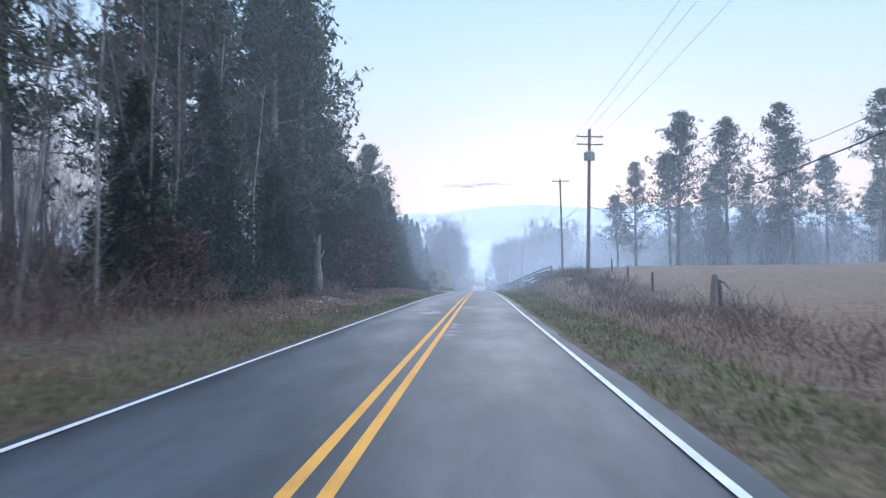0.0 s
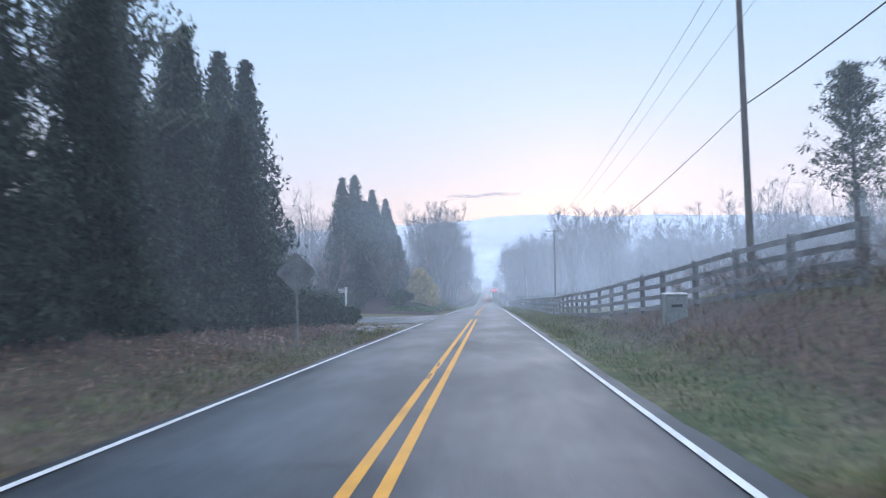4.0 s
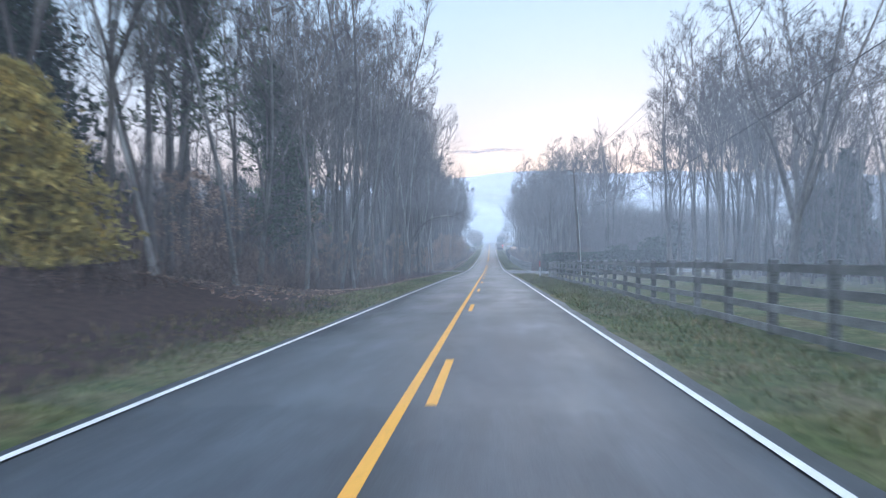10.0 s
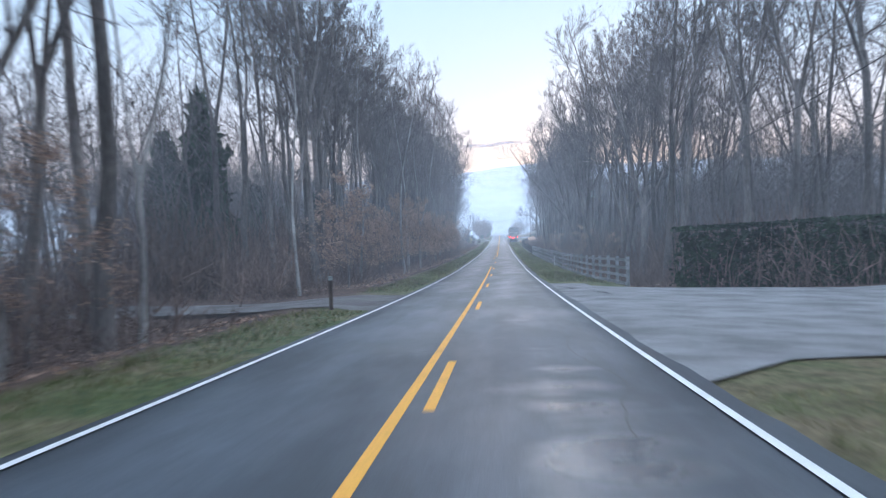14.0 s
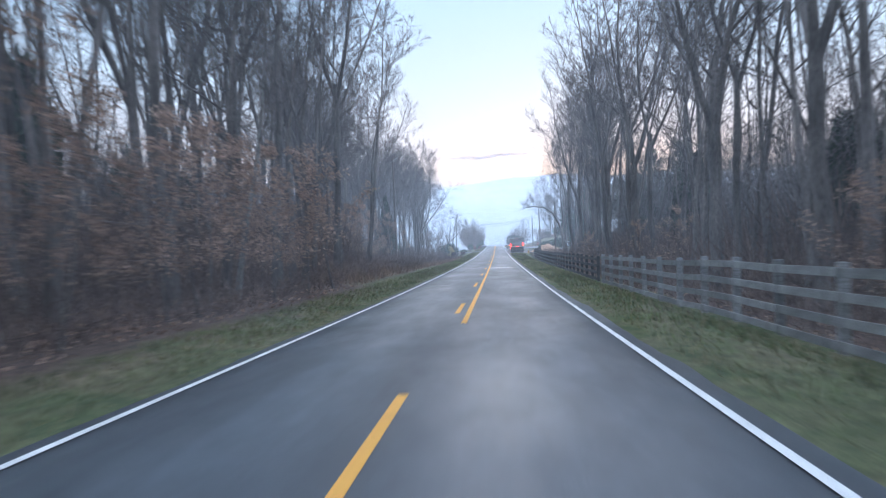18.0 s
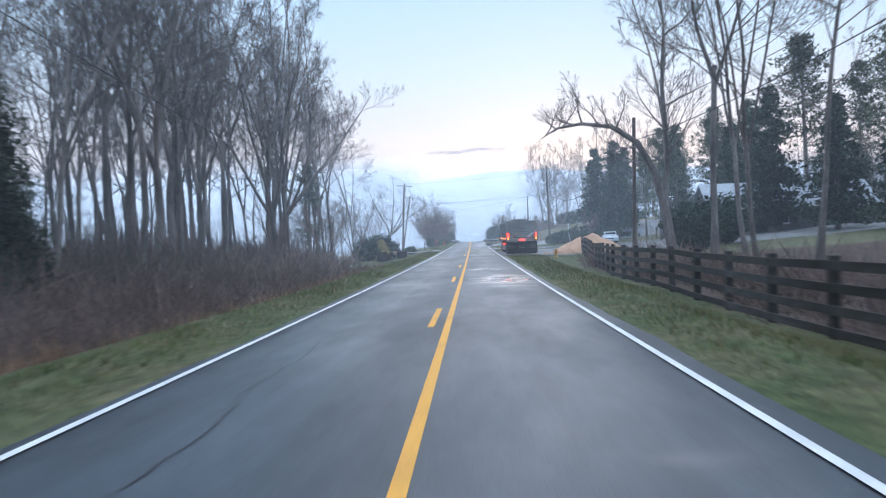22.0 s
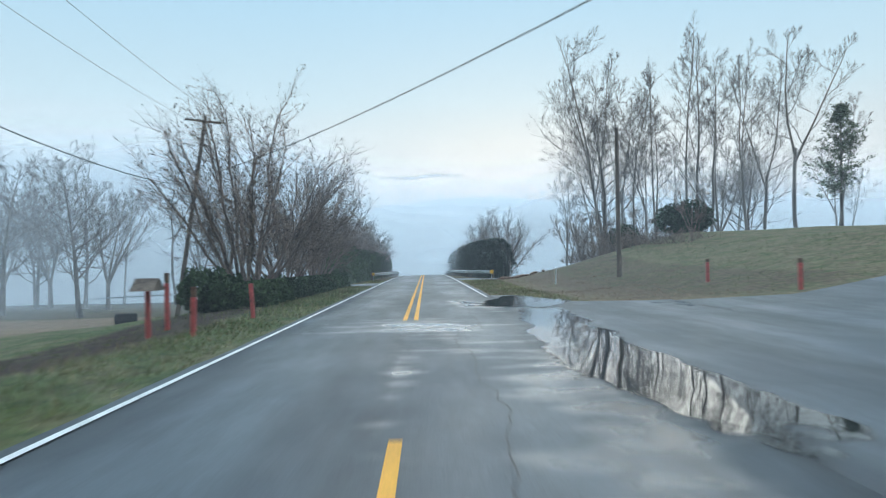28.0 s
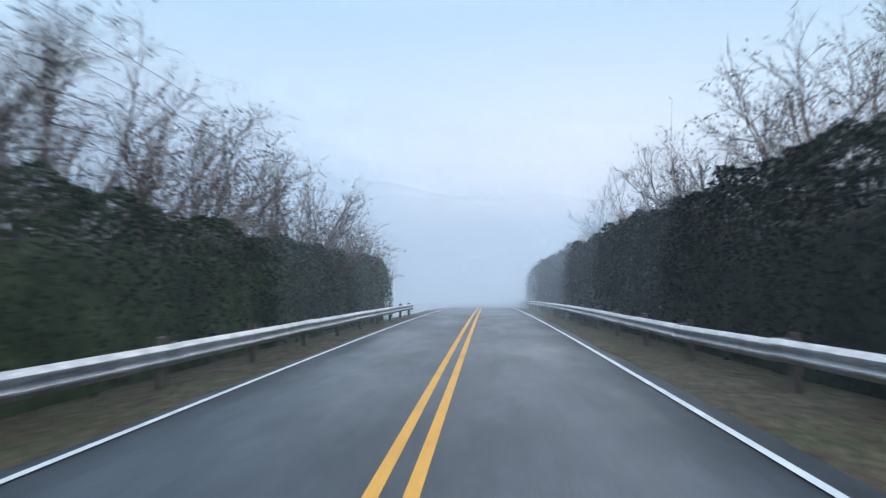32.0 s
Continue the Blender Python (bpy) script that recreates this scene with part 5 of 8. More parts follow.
tangle(15, 264, 400, 5.0, 3.4, 'tall tangled leafless thicket')
tangle(-11.0, 262, 366, 4.5, 2.8, 'tall tangled leafless thicket')
tangle(11.5, 264, 400, 4.5, 2.4, 'tall tangled leafless thicket')
tangle(-13.0, -14, 84, 4.5, 2.8, 'tall tangled leafless thicket')
tangle(-7.4, 172, 248, 2.5, 0.7)
tangle(-7.6, 262, 400, 2.8, 0.8)
tangle(-10.0, 262, 430, 3.0, 1.0)
tangle(-8.4, 350, 436, 3.4, 0.95)
# right woods behind the paddock and along the fences
stand(OAKS, 170, 214, 2.6, 19, 28, 0.75, 1.0)
stand(OAKS, 214, 236, 2.2, 18, 27, 1.1, 1.4)
plant(ROUND[1], 17.6, 197.4, 1.35)
woods(24, 75, 172, 240)
woods(14, 46, 262, 395, 11, 20)
row(OAKS, 264, 400, 2.0, 9.6, 14.0, 1.0, 1.3)
row(BIG, 282, 395, 13, 9.0, 11.5, 1.05, 1.3)
row(SAPLING, 290, 400, 14, 8.5, 11, 0.45, 0.65)
tangle(8.6, 266, 436, 2.6, 0.85)
for x_, y_, s_ in ((21.8, 246.5, 1.5), (17.5, 249, 1.2)):
    plant(DARK_SHRUBS[0], x_, y_, s_ * 1.2)
# thinning trees before the lot
stand(OAKS, 350, 404, 1.9, -25, -14.5, 1.05, 1.4)
row(SAPLING, 352, 400, 4.0, -18, -13.5, 0.6, 1.2)
row(OAKS, 405, 470, 6.5, -20, -13, 1.1, 1.45)
plant(OAKS[3], -18.9, 477.3, 1.25)
plant(OAKS[1], -15.0, 470.0, 1.2)
row([RED_SHRUB], 440, 470, 8.0, -13, -11, 1.0, 1.3)
for x_, y_, s_ in ((-10.3, 474.8, 1.15), (-11.6, 472.6, 1.1), (-9.4, 476.6, 0.8)):
    plant(random.choice(DARK_SHRUBS), x_, y_, s_)
plant(GOLDS, -10.0, 473.0, 0.5)
plant(PINES[0], -15.3, 461, 0.6)
for x_, y_, s_, k_ in ((-13.6, 446.5, 1.2, 3), (-15.6, 452, 1.3, 1), (-16.4, 468, 1.25, 5), (-21.5, 458, 1.3, 0)):
    plant(OAKS[k_], x_, y_, s_)
for x_, y_, s_ in ((-8.0, 603.0, 0.9), (-7.8, 610.0, 0.9), (8.2, 614.0, 0.9)):
    plant(MYRTLES[0], x_, y_, s_, tall=1.15)
row(OAKS, 400, 440, 5.5, 11.5, 15, 1.05, 1.3)
plant(OAKS[3], 12.8, 424.0, 1.1)
row(PINES, 452, 476, 5.0, 30, 46, 0.95, 1.2)
row(SPRUCES, 446, 500, 8.0, 27, 36, 0.95, 1.2)
for x_, y_, s_ in ((17.5, 446.0, 1.3), (20.0, 449.0, 1.5), (23.0, 470.0, 1.4), (26.0, 474.0, 1.6), (30.0, 480.0, 1.5), (15.5, 441.0, 1.1)):
    plant(random.choice(DARK_SHRUBS), x_, y_, s_)
for x_, y_, s_ in ((25.9, 518, 1.32), (28.4, 521, 1.2)):
    plant(random.choice(SPRUCES), x_, y_, s_)
woods(44, 80, 400, 500)
stand(OAKS, 570, 620, 8, 52, 80, 1.0, 1.2)
# last stretch: lawns, the corner bed, the hill and the myrtles
plant(SPRUCES[0], 20.5, 505.5, 1.25)
plant(SPRUCES[1], 23.2, 503.0, 1.1)
for x_, y_, s_ in ((14.6, 501.5, 0.8), (16.0, 499.5, 0.95), (17.6, 500.5, 1.0), (19.4, 499.0, 1.05), (16.5, 503.5, 0.9), (21.0, 500.2, 1.0)):
    plant(random.choice(SHRUBS), x_, y_, s_, tall=1.25)
plant(RED_SHRUB, 19.0, 501.8, 1.0)
plant(SHRUBS[0], -7.4, 481.5, 0.8)
random.seed(11)
plant(GNARLED, -14.0, 504.0, 0.85)
for x_, y_, s_, k_ in ((-17.2, 498.0, 1.3, 3), (-22, 489, 1.3, 5), (-18.9, 484, 1.25, 1), (-19.7, 450, 1.3, 4), (-18.2, 441, 1.25, 5), (-14.8, 462.0, 1.15, 2)):
    plant(OAKS[k_], x_, y_, s_)
stand(ROUND, 575, 660, 4.5, -95, -40, 0.9, 1.2)
for x_, y_, s_ in ((-7.6, 529.0, 1.55), (-7.3, 535.6, 1.25), (-7.1, 543.0, 1.32), (-8.8, 553.5, 1.15), (-8.8, 559, 1.2), (-8.8, 564.5, 1.25), (-8.6, 570.5, 1.35), (-8.4, 576.5, 1.3), (-8.2, 582.5, 1.25), (-7.8, 589, 1.2), (-7.4, 596, 1.15),
                   (10.0, 582, 1.35), (9.2, 590, 1.3), (8.8, 598, 1.15), (8.4, 606, 1.05)):
    plant(random.choice(MYRTLES), x_, y_, s_)
for x_, y_, s_ in ((-7.2, 521.5, 0.85), (-7.3, 524.5, 0.75), (-7.4, 530.0, 0.7), (-7.5, 535.0, 0.65)):
    plant(random.choice(SHRUBS), x_, y_, s_, tall=1.5)
for x_, y_, s_ in ((33.2, 594.4, 1.65), (18.95, 569.8, 1.35), (23, 583, 1.46), (25, 590, 1.53), (28, 594, 1.60), (26, 582, 1.33), (31, 592, 1.7), (36, 590, 1.85), (40, 598, 1.95), (21, 598, 1.0), (47, 592, 1.85), (38, 588, 1.6), (52, 592, 1.95), (42, 586, 1.7)):
    plant(random.choice(OAKS), x_, y_, s_)
plant(ROUND[0], 20.8, 575.7, 1.2)
plant(ROUND[1], 37.0, 583.0, 1.15)
plant(ROUND[0], 43.6, 588.8, 1.15)
row([RED_SHRUB], 562, 582, 6.0, 15, 19, 0.8, 1.2)
stand(OAKS, 600, 700, 9, 12, 40, 0.9, 1.2)
row(PINES, 555, 575, 7, 42, 52, 0.9, 1.0)
row([RED_SHRUB], 550, 572, 4.0, 15.5, 22, 0.6, 0.9)
for x_, y_, s_ in ((21.5, 556, 1.0), (24.0, 558, 1.2), (18.5, 560, 0.9)):
    plant(random.choice(DARK_SHRUBS), x_, y_, s_)
tangle(19.0, 552, 580, 5.0, 1.3)
# dense cover of the first woods and the trees round the lot
plant(BIRCH[1], -7.6, 240.5, 1.35)
plant(BIRCH[2], -7.2, 241.2, 1.3)
plant(BIG[0], -8.0, 241.0, 0.95)
for x_, y_, s_ in ((23, 477, 0.8), (26, 481, 0.85), (29, 476, 0.9), (31.5, 483, 0.9), (34, 478, 0.95), (27.5, 487, 0.8), (37, 484, 0.9), (24.5, 490, 0.75)):
    plant(random.choice(PINES), x_, y_, s_)
row(BIG, 426, 462, 9.0, -19, -13.5, 0.95, 1.15)
row(OAKS, 412, 462, 4.6, -18.5, -13.0, 1.0, 1.3)
plant(CEDARS[0], -15.5, 416, 0.75)
tangle(-9.6, 398, 446, 4.0, 1.1)
woods(28, 62, 130, 176)
woods(-62, -24, 404, 440, 12, 18)
stand(OAKS, 216, 243, 1.4, 21, 34, 1.1, 1.4)
stand(OAKS, 262, 300, 1.6, 14, 30, 1.1, 1.35)
stand(OAKS, 138, 214, 1.6, 28, 44, 0.68, 0.92)
stand(ROUND, 562, 640, 6.5, -50, -27, 0.95, 1.2)
stand(OAKS, 585, 650, 5.0, -85, -30, 0.9, 1.1)
for x_, h_ in ((30, 3.0), (36, 4.0), (42, 5.0)):
    tangle(x_, 130, 236, 5.0, h_, 'tall tangled leafless thicket')
row(SAPLING, 366, 404, 5.0, -15.5, -11.5, 0.7, 1.1)
stand(OAKS, 366, 404, 2.0, -20, -14, 0.95, 1.25)
for x_, h_ in ((-12.5, 1.8), (-16.0, 2.4), (-20.0, 3.0)):
    tangle(x_, 402, 462, 4.5, h_, 'tall tangled leafless thicket')
tangle(-8.4, 392, 440, 3.6, 1.25)
tangle(9.2, 398, 440, 3.2, 1.2)
stand(OAKS, 418, 456, 1.8, -34, -21, 1.0, 1.3)
for x_, h_ in ((-23, 4.0), (-28, 5.0)):
    tangle(x_, 404, 450, 5.0, h_, 'tall tangled leafless thicket')
row(BIG, 205, 232, 9.0, -12.5, -9.5, 1.0, 1.2)
stand(OAKS, 408, 470, 2.2, -30, -18.5, 1.0, 1.3)
stand(OAKS, 588, 625, 4.5, 24, 56, 1.1, 1.45)
for x_, y_, s_ in ((16.2, 514.0, 1.15), (17.8, 513.6, 1.2), (12.7, 499.3, 1.0), (13.9, 500.2, 1.15)):
    plant(random.choice(SHRUBS), x_, y_, s_, tall=1.25)


# ---------------------------------------------------------------- fences
def post_shape(h=1.45, w=0.15):
    return Shape().box(0, 0, h / 2 - 0.25, w, w, h + 0.5, 0.012)


def board_fence(name, pts, material, label, boards=4, height=1.4, step=2.44, flush=1):
    """Square posts with boards nailed across, following the ground."""
    top = thing(name, label, "fence")
    post_me = post_shape(height + 0.06).mesh("post", material)
    path = [Vector(p) for p in pts]
    spots = []
    for a, b_ in zip(path, path[1:]):
        k = max(round((b_ - a).length / step), 1)
        spots += [a.lerp(b_, i / k) for i in range(k)]
    spots.append(path[-1])
    cut = {}
    for i, p in enumerate(spots):
        d = (spots[min(i + 1, len(spots) - 1)] - spots[max(i - 1, 0)])
        part("post", post_me, None, top, at=pose(p.x, p.y, land(p.x, p.y), random.uniform(-1.2, 1.2), random.uniform(-1.2, 1.2), math.degrees(math.atan2(d.y, d.x))))
        if i == 0:
            continue
        q = spots[i - 1]
        zq, zp = land(q.x, q.y), land(p.x, p.y)
        ln = math.sqrt((p - q).length_squared + (zp - zq) ** 2)
        key = round(ln, 1)
        if key not in cut:
            cut[key] = Shape().box(0, 0, 0, key + 0.03, 0.028, 0.15, 0.004).mesh("board", material)
        yaw = math.degrees(math.atan2(p.y - q.y, p.x - q.x))
        tilt = -math.degrees(math.asin((zp - zq) / ln))
        nrm = Vector((-(p - q).y, (p - q).x)).normalized() * 0.092 * flush
        for b in range(boards):
            h = height - 0.1 - b * (height - 0.22) / max(boards - 1, 1) * 0.98
            part("board", cut[key], None, top, at=pose((p.x + q.x) / 2 + nrm.x, (p.y + q.y) / 2 + nrm.y, (zq + zp) / 2 + h, 0, tilt + random.uniform(-0.35, 0.35), yaw))
    return top


board_fence("board_fence", [(8.6, 74), (7.0, 84), (6.15, 96), (6.1, 215), (6.5, 226), (7.7, 239.2)], FENCE_WOOD, "long weathered grey four-board paddock fence on grass")
board_fence("board_fence", [(6.9, 265), (6.4, 280), (6.1, 349.6)], FENCE_WOOD, "weathered pale grey board fence beside woods")
board_fence("board_fence", [(6.2, 352), (6.2, 398), (6.6, 424), (9.1, 448)], FENCE_DARK, "dark stained four-board fence leaning in brush", height=1.3)

# ---------------------------------------------------------------- poles and wires
def insulator():
    return Shape().lathe(0, 0, 0, [(0.02, -0.02), (0.035, 0.02), (0.055, 0.05), (0.035, 0.07), (0.055, 0.1), (0.03, 0.14), (0.012, 0.15)], 8)


INSUL = insulator().mesh("insulator", GREY_PAINT)


def utility_pole(x, y, top_z, arms=(), radius=0.15, lean=(0, 0), label="tall weathered wooden utility pole", cans=0, extra=None):
    """arms: (height below the top, length, turn)."""
    z = land(x, y)
    h = float(road_z(y)) + top_z - z
    ob = thing("utility_pole", label, "utility pole", "utility poles", at=pose(x, y, z, lean[1], lean[0], 0))
    part("shaft", Shape().tube([(0, 0, -0.6), (0, 0, h * 0.5), (0, 0, h)], [radius, radius * 0.85, radius * 0.7], 12), POLE_WOOD, ob)
    tips = []
    for drop, ln, turn in arms:
        arm = part("crossarm", Shape().box(0, -0.17, 0, ln, 0.1, 0.12, 0.01), POLE_WOOD, ob, at=pose(0, 0, h - drop, 0, 0, turn))
        for sx in (-1, 1):
            part("brace", Shape().tube([(0, -0.2, -0.55), (sx * ln * 0.3, -0.22, -0.04)], [0.018, 0.018], 5), STEEL, arm)
            part("insulator", INSUL, None, arm, at=pose(sx * (ln / 2 - 0.1), -0.17, 0.06))
    for k in range(cans):
        can = part("transformer", Shape().lathe(0, 0, 0, [(0.2, -0.45), (0.22, -0.42), (0.22, 0.25), (0.24, 0.28), (0.2, 0.36), (0.08, 0.4)], 14), GREY_PAINT, ob, "grey can transformer",
                   smooth=True, at=pose(0.36 * math.cos(k * 2.1 + 0.4), 0.36 * math.sin(k * 2.1 + 0.4) - 0.1, h - 2.6))
        part("bushing", INSUL, None, can, at=pose(0, 0, 0.4))
    return ob, h


utility_pole(11.55, 68.0, 16.0, [(0.75, 2.6, 8), (1.5, 2.6, 8)], 0.2, (1.0, 0), "tall wooden utility pole with two crossarms and transformers", cans=3)
utility_pole(11.4, 87.6, 14.2, [(0.3, 2.2, 8)], 0.15, (-1.2, 0))
utility_pole(10.6, 160.0, 11.3, [(0.25, 2.4, 4)], 0.15, (0, 0))
pd, hd = utility_pole(10.9, 237.6, 12.0, [(0.25, 2.4, 5)], 0.15, (-3.0, 0), "leaning wooden utility pole with a pale conduit")
part("conduit", Shape().tube([(0.2, -0.05, 0), (0.2, -0.05, 7.2), (0.12, 0, 7.9)], [0.06, 0.06, 0.05], 8), WHITE_PAINT, pd, "pale plastic conduit")
pe, he = utility_pole(11.5, 312.0, 9.5, [], 0.14, (0, 0), "slim wooden utility pole with a grey box")
part("meter_box", Shape().box(0, -0.28, he - 2.2, 0.5, 0.3, 0.75, 0.03), GREY_PAINT, pe, "pale grey equipment box")
utility_pole(-12.9, 408.0, 14.6, [(0.3, 2.4, -6)], 0.16)
pg, hg = utility_pole(11.2, 439.8, 8.95, [], 0.16, (1.2, 0), "wooden utility pole with a cable splice")
utility_pole(-10.2, 499.4, 9.95, [(0.35, 2.3, 10), (0.9, 1.5, 95)], 0.15, (3.4, 0), "leaning dark wooden utility pole with crossarms")
utility_pole(-14.1, 538.2, 10.4, [(0.3, 2.2, -8)], 0.14, (9.0, 0), "leaning weathered wooden utility pole")
bp_, bh = utility_pole(12.2, 499.0, 11.7, [(0.3, 2.3, 40)], 0.17, (-0.6, 0), "stout wooden utility pole with lamp and cables")
lampb = part("street_light", Shape().lathe(0, 0, 0, [(0.1, -0.22), (0.16, -0.12), (0.13, 0.05), (0.06, 0.1)], 12), GREY_PAINT, bp_, at=pose(-0.45, 0, bh - 2.4))
part("bracket", Shape().tube([(0, 0, 0.08), (0.3, 0, 0.25), (0.42, 0, 0.1)], [0.02] * 3, 5), STEEL, lampb)
utility_pole(12.3, 539.9, 9.5, [], 0.16, (0.3, 0), "bare wooden utility pole on the slope")


def wire(a, b_, sag, r=0.014, label="thin dark overhead wire"):
    """A hanging cable between two points whose heights count from the road."""
    p = [Vector((q[0], q[1], float(road_z(q[1])) + q[2])) for q in (a, b_)]
    pts = []
    for i in range(15):
        u = i / 14
        q = p[0].lerp(p[1], u)
        q.z -= sag * 4 * u * (1 - u)
        pts.append(q)
    return single("overhead_wire", Shape().tube(pts, [r] * 15, 4), WIRE, label, "wire", "overhead wires")


for dx, dz in ((-1.2, 0.15), (0.0, 0.6), (1.2, 0.15)):
    wire((11.6 + dx, -60, 16.0 + dz), (11.7 + dx, 68, 15.3 + dz), 1.5, 0.012)
    wire((11.7 + dx, 68, 15.3 + dz), (11.4 + dx, 87.6, 13.9 + dz), 0.2, 0.012)
    wire((11.4 + dx * 0.9, 87.6, 13.9 + dz), (10.6 + dx, 160, 11.0 + dz), 1.2, 0.012)
    wire((10.6 + dx, 160, 11.0 + dz), (10.6 + dx, 237.6, 11.8 + dz), 1.4, 0.012)
wire((13.0, -4, 8.0), (11.6, 68, 8.5), 3.0, 0.028, "heavy black overhead cable")
wire((13.2, -60, 9.5), (13.0, -4, 8.0), 1.0, 0.028, "heavy black overhead cable")
wire((19.0, 2, 11.0), (11.6, 68, 9.5), 3.0, 0.014)
wire((22.0, -60, 12.0), (19.0, 2, 11.0), 1.0, 0.014)
wire((11.7, 68, 9.6), (11.4, 87.6, 9.0), 0.25, 0.03, "heavy black overhead cable")
wire((11.4, 87.6, 9.0), (10.6, 160, 7.9), 1.4, 0.022, "heavy black overhead cable")
wire((10.6, 160, 7.9), (10.8, 237.6, 7.6), 1.5, 0.018)
wire((11.5, 312, 7.2), (10.8, 237.6, 7.0), 1.6, 0.018)
wire((11.5, 312, 7.6), (12.6, 385, 7.4), 1.4, 0.014)
wire((-12.9, 408, 14.3), (-10.2, 499.4, 9.8), 1.5, 0.012)
wire((-11.8, 408, 14.4), (-9.2, 499.4, 9.8), 1.5, 0.012)
wire((-12.9, 408, 9.0), (-9.9, 499.4, 6.8), 2.0, 0.02)
wire((-12.9, 408, 14.3), (-11.5, 330, 15.6), 1.5, 0.012)
wire((11.1, 439.8, 7.4), (12.2, 499, 8.2), 2.6, 0.04, "thick black bundled cable drooping between poles")
wire((11.1, 439.8, 8.2), (12.2, 499, 9.0), 2.2, 0.014)
wire((11.1, 439.8, 7.4), (14.5, 400, 9.0), 0.9, 0.025)
for h1, h2, sg in ((7.1, 7.6, 0.5), (6.9, 8.3, 0.75), (6.7, 9.0, 0.9), (9.9, 11.2, 0.4)):
    wire((-9.9, 499.4, h1), (12.2, 499, h2), sg, 0.014)
wire((-9.9, 499.4, 6.7), (-13.2, 538.2, 6.2), 1.0, 0.02)
wire((-13.2, 538.2, 6.6), (12.2, 499, 8.0), 0.9, 0.018)
for dx in (-1.0, 1.0):
    wire((-10.0 + dx, 499.4, 9.9), (-12.6 + dx, 538.2, 10.3), 0.5, 0.01)
    wire((-12.6 + dx, 538.2, 10.3), (-12 + dx, 610, 10), 0.8, 0.01)
# coiled slack loops hung on the cable
for x, z in ((4.7, 6.8), (6.4, 7.15)):
    y = 499.1
    s = Shape()
    pts = [(x + 0.26 * math.cos(k * math.pi / 10) * (1.0 if math.cos(k * math.pi / 10) < 0 else 1.7), y, float(road_z(y)) + z - 0.1 + 0.1 * math.sin(k * math.pi / 10)) for k in range(21)]
    single("cable_loop", s.tube(pts, [0.02] * 21, 5), WIRE, "black looped slack cable hung on a wire", "cable", "cable loops")
p = Vector((10.2, 441.5, float(road_z(441)) + 6.95))
single("cable_splice", Shape().tube([p, p + Vector((0.15, 0.5, -0.2)), p + Vector((0.28, 1.0, -0.42)), p + Vector((0.36, 1.3, -0.58))], [0.04, 0.13, 0.11, 0.03], 8), BLACK_PAINT, "black cable splice case on a wire", "splice case")

# ---------------------------------------------------------------- posts and signs
def marker_post(x, y, h, colours, w=0.09, label="", lean=(0, 0)):
    ob = thing("marker_post", label, "marker post", at=pose(x, y, land(x, y), lean[1], lean[0], 0))
    z = -0.2
    for i, (hh, mt) in enumerate(colours):
        part(("base", "band", "cap")[min(i, 2)], Shape().box(0, 0, z + (hh + (0.2 if i == 0 else 0)) / 2, w - 0.002 * i, w - 0.002 * i, hh + (0.2 if i == 0 else 0), 0.01), mt, ob)
        z += hh + (0.2 if i == 0 else 0)
    return ob


marker_post(5.35, 223.0, 1.5, [(0.95, WHITE_PAINT), (0.55, RED_PAINT)], 0.11, "stout red and white marker post in grass", (-2, 0))
marker_post(-8.2, 88.7, 0.6, [(0.62, WHITE_PAINT)], 0.1, "short white marker post beside a hedge")
marker_post(8.56, 541, 1.0, [(1.0, WHITE_PAINT)], 0.07, "thin white marker post on a verge", (2, 0))
marker_post(13.1, 528.5, 1.1, [(0.9, RED_PAINT), (0.15, RUST)], 0.12, "red painted marker post on a grassy slope")
marker_post(12.9, 520.4, 1.1, [(0.9, RED_PAINT), (0.15, RUST)], 0.12, "red painted marker post on a grassy slope")
marker_post(-5.9, 514.6, 1.3, [(1.15, RED_PAINT), (0.25, RUST)], 0.1, "red painted marker post on a lawn")
marker_post(-4.45, 512.1, 1.0, [(0.8, RED_PAINT), (0.22, RUST)], 0.1, "red painted marker post on a lawn", (2, 0))
marker_post(-4.35, 516.7, 1.0, [(0.95, RED_PAINT)], 0.1, "red painted marker post on a lawn", (-3, 0))
marker_post(5.0, 490.4, 0.75, [(0.55, POLE_WOOD), (0.16, WHITE_PAINT), (0.08, BLACK_PAINT)], 0.1, "short wooden post with a pale reflector band")
marker_post(-4.1, 250.4, 1.0, [(0.85, POLE_WOOD), (0.12, GREY_PAINT)], 0.1, "weathered wooden post beside a drive")
marker_post(15.0, 496.5, 1.7, [(1.75, WHITE_PAINT)], 0.05, "thin pale leaning stake by a shrub bed", (-9, 0))
marker_post(6.0, 300.0, 0.9, [(0.9, WHITE_PAINT)], 0.06, "thin white stake beside a fence")

# old gate post with a rotten top, in the ditch scrub
ob = thing("old_gate_post", "rotten grey wooden gate post in brambles", "post", at=pose(10.7, 29.1, land(10.7, 29.1)))
part("post", Shape().tube([(0, 0, -0.4), (0.02, 0, 0.7), (0.05, 0.02, 1.35)], [0.17, 0.16, 0.11], 9), BARK, ob)
part("stub", Shape().tube([(0.3, 0.1, -0.4), (0.28, 0.1, 0.8), (0.2, 0.08, 1.15)], [0.12, 0.1, 0.05], 7), BARK, ob)
part("broken_rail", Shape().tube([(0.05, 0, 1.2), (0.45, 0.1, 1.0), (0.75, 0.2, 0.7)], [0.05, 0.04, 0.02], 5), BARK, ob)
